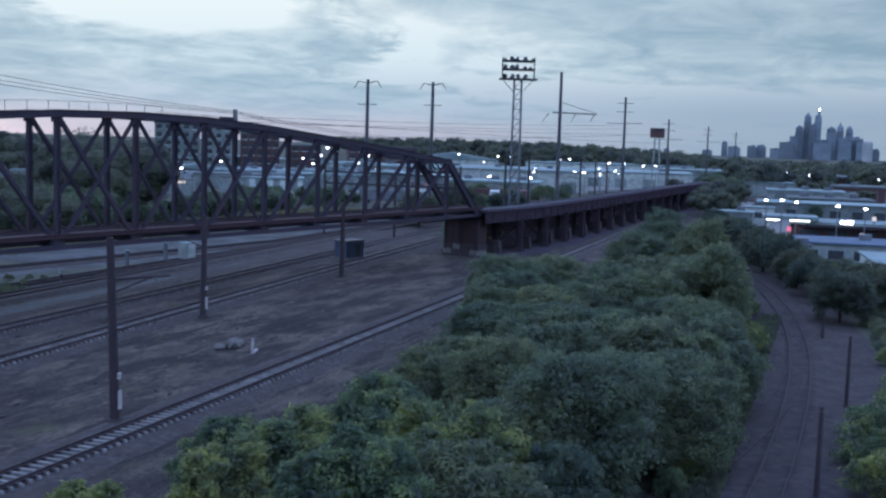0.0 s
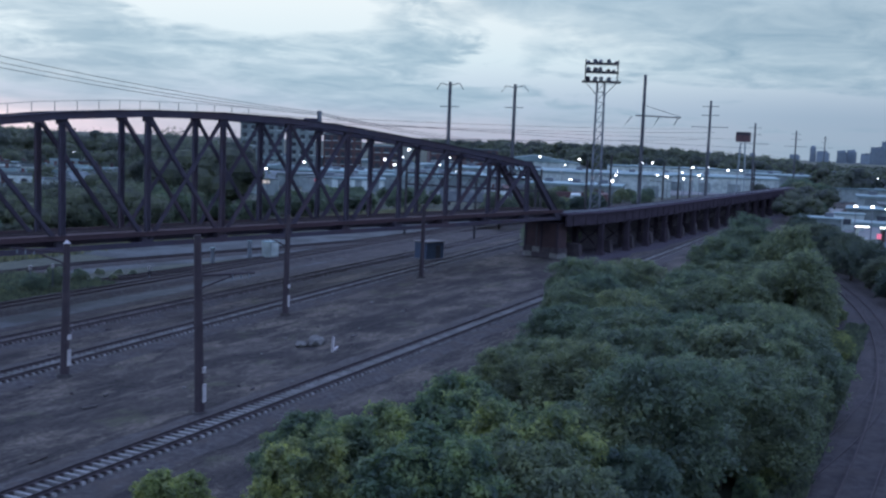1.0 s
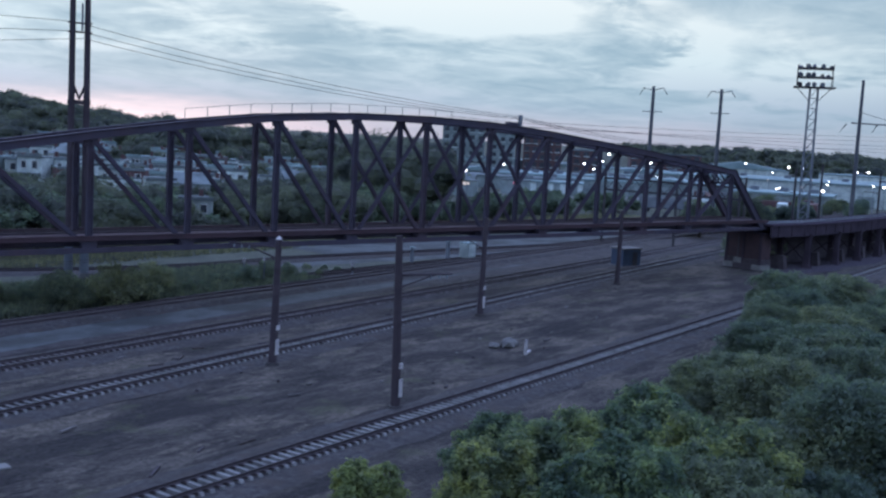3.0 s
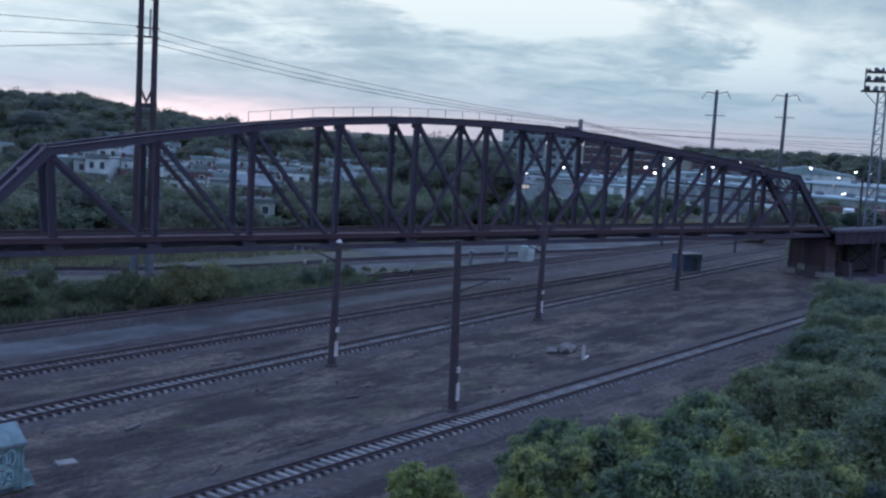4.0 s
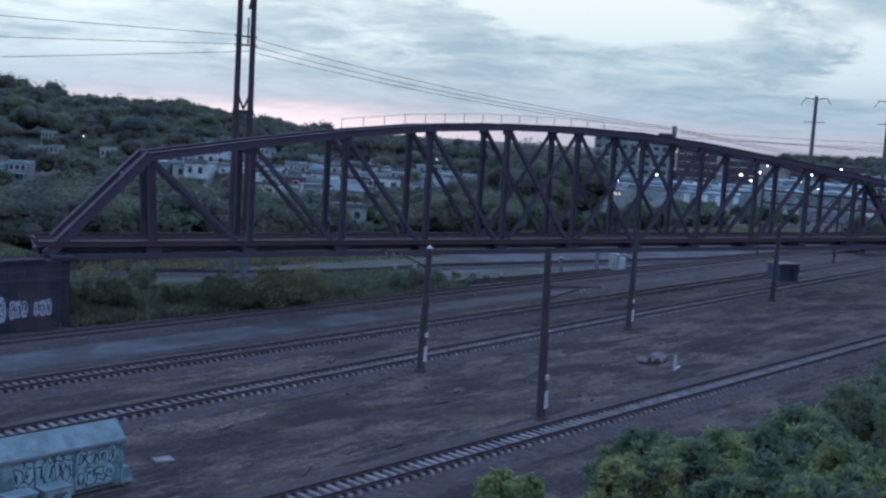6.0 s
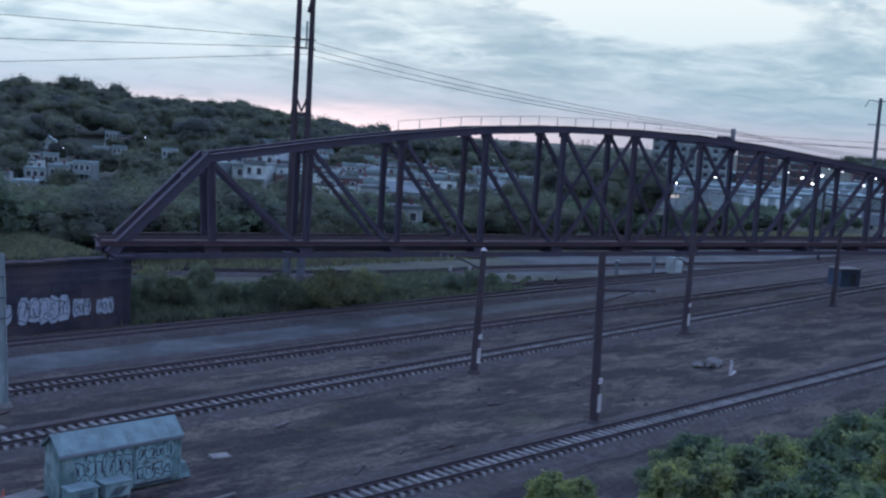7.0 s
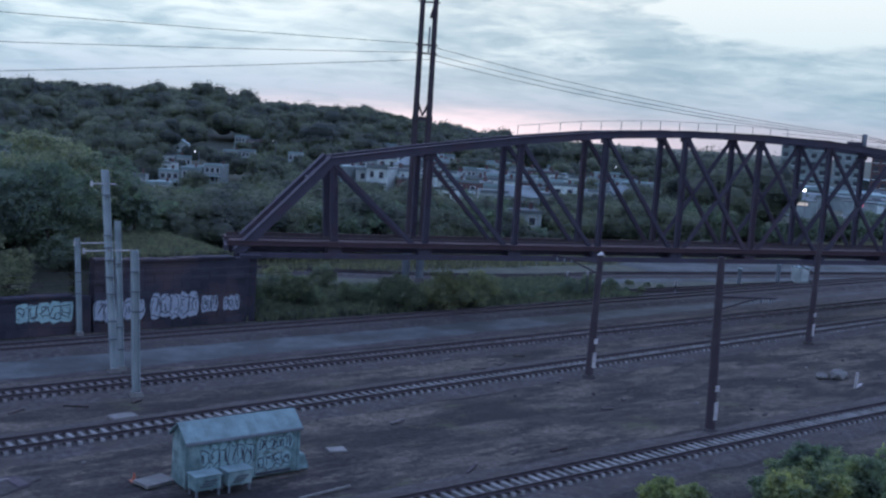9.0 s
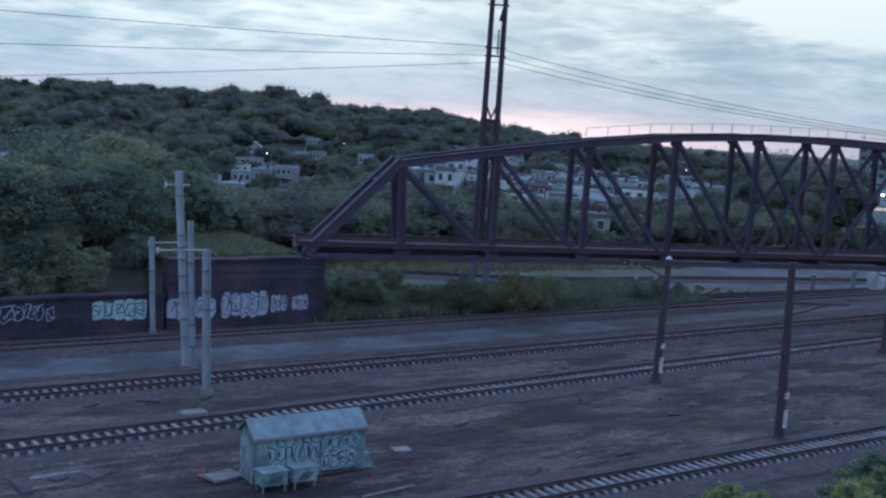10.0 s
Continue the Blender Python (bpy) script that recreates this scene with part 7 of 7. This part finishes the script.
box(bm, (-8.5, -3.6, 4.3), (2.2, 0.3, 0.6))
part("lit_fascia", bm, M_LAMP, shops, "lit fascia sign")


def flat_building(loc, rz, w, d, h, wall, roof, label, windows=3, fascia=None):
    """A low commercial building: wall, overhanging flat roof, fascia, windows, a rooftop unit."""
    b = thing("flat_roof_building", loc, label, "building", "low shops", rz=rz)
    bm = bm_new()
    box(bm, (0, 0, h / 2), (w, d, h))
    part("wall", bm, wall, b)
    bm = bm_new()
    box(bm, (0, 0, h + 0.12), (w + 0.7, d + 0.7, 0.26))
    part("roof", bm, roof, b)
    if fascia:
        bm = bm_new()
        box(bm, (0, -d / 2 - 0.4, h - 0.25), (w + 0.72, 0.12, 0.6))
        part("fascia", bm, fascia, b)
    for i in range(windows):
        bm = bm_new()
        box(bm, ((-0.5 + (i + 0.5) / windows) * w, -d / 2 - 0.04, h * 0.45), (w / windows * 0.6, 0.14, h * 0.45))
        part("window", bm, M_GLASS, b)
    bm = bm_new()
    box(bm, (w * 0.2, d * 0.15, h + 0.7), (1.8, 1.5, 0.9))
    part("roof_unit", bm, M_GREYSTEEL, b)
    return b


flat_building((180, -1.5, 0), -86, 15, 13, 3.0, M_GREYWALL, M_BLUEROOF, "low building with a dull blue flat roof", 4)
flat_building((150, -10.5, 0), -84, 13, 16, 3.3, M_PALEWALL, M_WHITEROOF, "low pale building with a red-brown fascia", 3, M_BRICK)
flat_building((167, 5.4, 0), -86, 3.2, 3.5, 3.0, M_PALEWALL, M_ROOF, "small cream kiosk beside the lit sign", 1)
flat_building((246, 22, 0), -88, 9, 7, 3.4, M_GREYWALL, M_WHITEROOF, "low grey store beside the narrow road", 2)
strip("side_lot", line_pts(lambda x: -24.0, 128, 171, 10), 17.5, -0.02, 0.026, M_LOT, "pale worn asphalt beside the siding", "car park")
strip("pale_road", line_pts(lambda x: 24.6 + 0.022 * (x - 205), 196, 372, 6), 1.6, -0.02, 0.045, M_LOT, "pale narrow road running up to the kiosk", "road")
for x, y, h, m in ((186.5, 7.5, 4.5, M_RED), (212, -6.5, 5.5, M_WARM), (205, -10.5, 5.0, M_WARM)):
    s = thing("lit_sign", (x, y, 0), "small lit roadside sign on a post", "sign", "lit signs")
    bm = bm_new()
    box(bm, (0, 0, h / 2), (0.25, 0.25, h))
    part("post", bm, M_GREYSTEEL, s)
    bm = bm_new()
    box(bm, (0, 0, h - 0.4), (0.3, 0.7, 0.8))
    part("panel", bm, m, s)


def car(loc, rz, mat, label):
    c = thing("car", loc, label, "car", "parked cars", rz=rz)
    bm = bm_new()
    box(bm, (0, 0, 0.62), (4.4, 1.8, 0.62), taper=0.96)
    part("body", bm, mat, c)
    bm = bm_new()
    box(bm, (-0.2, 0, 1.18), (2.4, 1.6, 0.55), taper=0.78)
    part("cabin", bm, M_GLASS, c)
    for x in (-1.4, 1.4):
        for y in (-0.85, 0.85):
            bm = bm_new()
            tube(bm, (x, y - 0.1, 0.33), (x, y + 0.1, 0.33), 0.33, 0.33, 12)
            part("wheel", bm, M_DARKSTEEL, c)
    return c


rc = random.Random(8)
for i in range(16):
    car((rc.uniform(200, 330), rc.uniform(-34, -20), 0.03), rc.choice((0, 90, 180)) + rc.uniform(-4, 4), rc.choice((M_PALEWALL, M_DARKSTEEL, M_BLUE, M_GREYSTEEL)), "car parked on the pale asphalt")


# ---- street lamps ----
def street_lamp(x, y, z, h, warm=False, size=1.0):
    s = thing("street_lamp", (x, y, z), "lit street lamp on a tall thin post", "street lamp", "street lamps")
    bm = bm_new()
    tube(bm, (0, 0, 0), (0, 0, h), 0.12, 0.08, 8)
    part("post", bm, M_GREYSTEEL, s)
    bm = bm_new()
    tube(bm, (0, 0, h - 0.1), (-0.8, 0, h + 0.1), 0.06, 0.06, 6)
    part("arm", bm, M_GREYSTEEL, s)
    bm = bm_new()
    lump(bm, (-0.9, 0, h), (0.18 * size, 0.28 * size, 0.14 * size), 1, 2)
    part("lamp_head", bm, M_WARM if warm else M_LAMP, s, "bright lamp head")


LAMPS_YARD = [(266.7, 75.0, 8.5), (346, 78.9, 8.5), (391.6, 77.5, 8.5), (424, 151, 12.5), (429, 135, 12.1), (431, 130, 11.9), (436, 110, 11.6), (437, 106, 11.8),
              (441, 90, 10.6), (442, 84, 10.8), (443, 76, 10), (444, 71, 10.2), (243.3, 165.7, 8), 
              (326.3, 178.6, 11.8), (330.2, 171.3, 8.5), (331.4, 168.9, 11.4), (334.0, 163.8, 13.1), (337.1, 157.2, 9.1), (339.9, 151.2, 13.8), (342.2, 145.8, 14.0), (332.4, 166.9, 14.0), (335.3, 161.1, 14.6), (328.7, 174.3, 10.2), (338.6, 154.1, 11.7), (314.6, 198.5, 8.4)]   # along the warehouses
LAMPS_TOWN = [(193.7, 0.0, 8), (187.9, -4.3, 8),
              (206.3, 12.5, 8), (209.4, 9.8, 8), (202.2, 7.0, 8), (387.5, -13.0, 9), (420, 10, 9), (470, 20, 9), (520, -6, 9), (560, 30, 10),
              (610, 8, 10), (505, 40, 9)]   # in the town and at the shops
for x, y, z in LAMPS_YARD + LAMPS_TOWN:
    g0 = ground_z(x, y)
    street_lamp(x, y, g0, z - g0, size=1.7 if y > 60 else 1.2)
rlamp = random.Random(63)
for i in range(26):   # yard lights among the warehouses
    x = rlamp.uniform(290, 440)
    y = rlamp.uniform(78, 185) * (x / 440) ** 0.5
    street_lamp(x, y, ground_z(x, y), rlamp.uniform(6, 9.5), rlamp.random() < 0.3, rlamp.uniform(0.7, 1.2))
for x, y, w, m in ((247, 170, 4.5, M_WARM), (281, 173, 1.6, M_RED), (300, 178, 2.4, M_WARM)):
    s = thing("lit_shop", (x, y, ground_z(x, y)), "small dark shop with a lit sign along its front", "shop", "lit shops", rz=-58)
    bm = bm_new()
    box(bm, (0, 0, 2.0), (9, 6, 4.6))
    part("wall", bm, M_GREYWALL, s)
    bm = bm_new()
    box(bm, (0, 0, 4.4), (9.4, 6.4, 0.25))
    part("roof", bm, M_ROOF, s)
    bm = bm_new()
    box(bm, (0, -3.1, 3.6), (w, 0.2, 0.8))
    part("lit_sign", bm, m, s, "glowing sign board")
for az, dist in ((66.5, 230), (62.5, 300), (50, 300), (44, 330)):
    x, y = math.cos(math.radians(az)) * dist, math.sin(math.radians(az)) * dist
    street_lamp(x, y, ground_z(x, y), 8, size=0.5)

# ---- distant city ----
# place across the view, height, width, shape of the top
TOWERS = [(133, 119, 28, "round"), (107, 162, 26, "round"), (72, 163, 25, "lit"), (88, 128, 26, "flat"), (25, 116, 34, "round"), (-4, 124, 25, "spire"), (-35, 119, 25, "round"), (10, 92, 30, "flat"),
          (172, 62, 54, "flat"), (150, 84, 30, "flat"), (52, 72, 60, "flat"), (-22, 84, 44, "flat"), (-58, 86, 40, "flat"), (-74, 78, 26, "flat"), (-97, 71, 36, "pale"), (-126, 45, 26, "flat"),
          (394, 58, 20, "round"), (358, 42, 42, "flat"), (292, 46, 34, "flat"), (262, 49, 32, "flat"), (212, 38, 36, "flat"), (452, 26, 34, "flat"), (600, 26, 20, "flat"), (760, 24, 24, "flat")]
for y, h, w, top in TOWERS:
    s = thing("skyscraper", (4000 + (y * 7) % 40, y, 0), "pale grey tower in the distant city" if top == "pale" else "hazy blue-grey skyscraper in the distant city", "skyscraper", "city skyline")
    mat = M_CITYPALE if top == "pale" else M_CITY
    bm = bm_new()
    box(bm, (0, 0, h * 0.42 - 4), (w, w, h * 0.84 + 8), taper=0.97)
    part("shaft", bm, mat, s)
    bm = bm_new()
    if top == "flat":
        box(bm, (0, w * 0.08, h * 0.90), (w * 0.9, w * 0.8, h * 0.14))
        box(bm, (0, -w * 0.1, h * 0.97), (w * 0.4, w * 0.35, h * 0.08))
    else:
        box(bm, (0, 0, h * 0.89), (w * 0.92, w * 0.92, h * 0.12), taper=0.94)
        box(bm, (0, 0, h * 0.97), (w * 0.80, w * 0.80, h * 0.05), taper=0.7)
    part("upper_shaft", bm, mat, s)
    if top in ("spire", "round"):
        bm = bm_new()
        box(bm, (0, 0, h * 1.02), (w * 0.42, w * 0.42, h * (0.14 if top == "spire" else 0.04)), taper=0.15)
        part("crown", bm, mat, s)
    if top == "lit":
        bm = bm_new()
        box(bm, (0, -2, h + 6), (8, 8, 12), taper=0.9)
        part("mast_base", bm, mat, s)
        bm = bm_new()
        box(bm, (0, -2, h + 17), (6, 6, 11), taper=0.5)
        part("lit_top", bm, M_LAMP, s, "lit crown of the tallest tower")
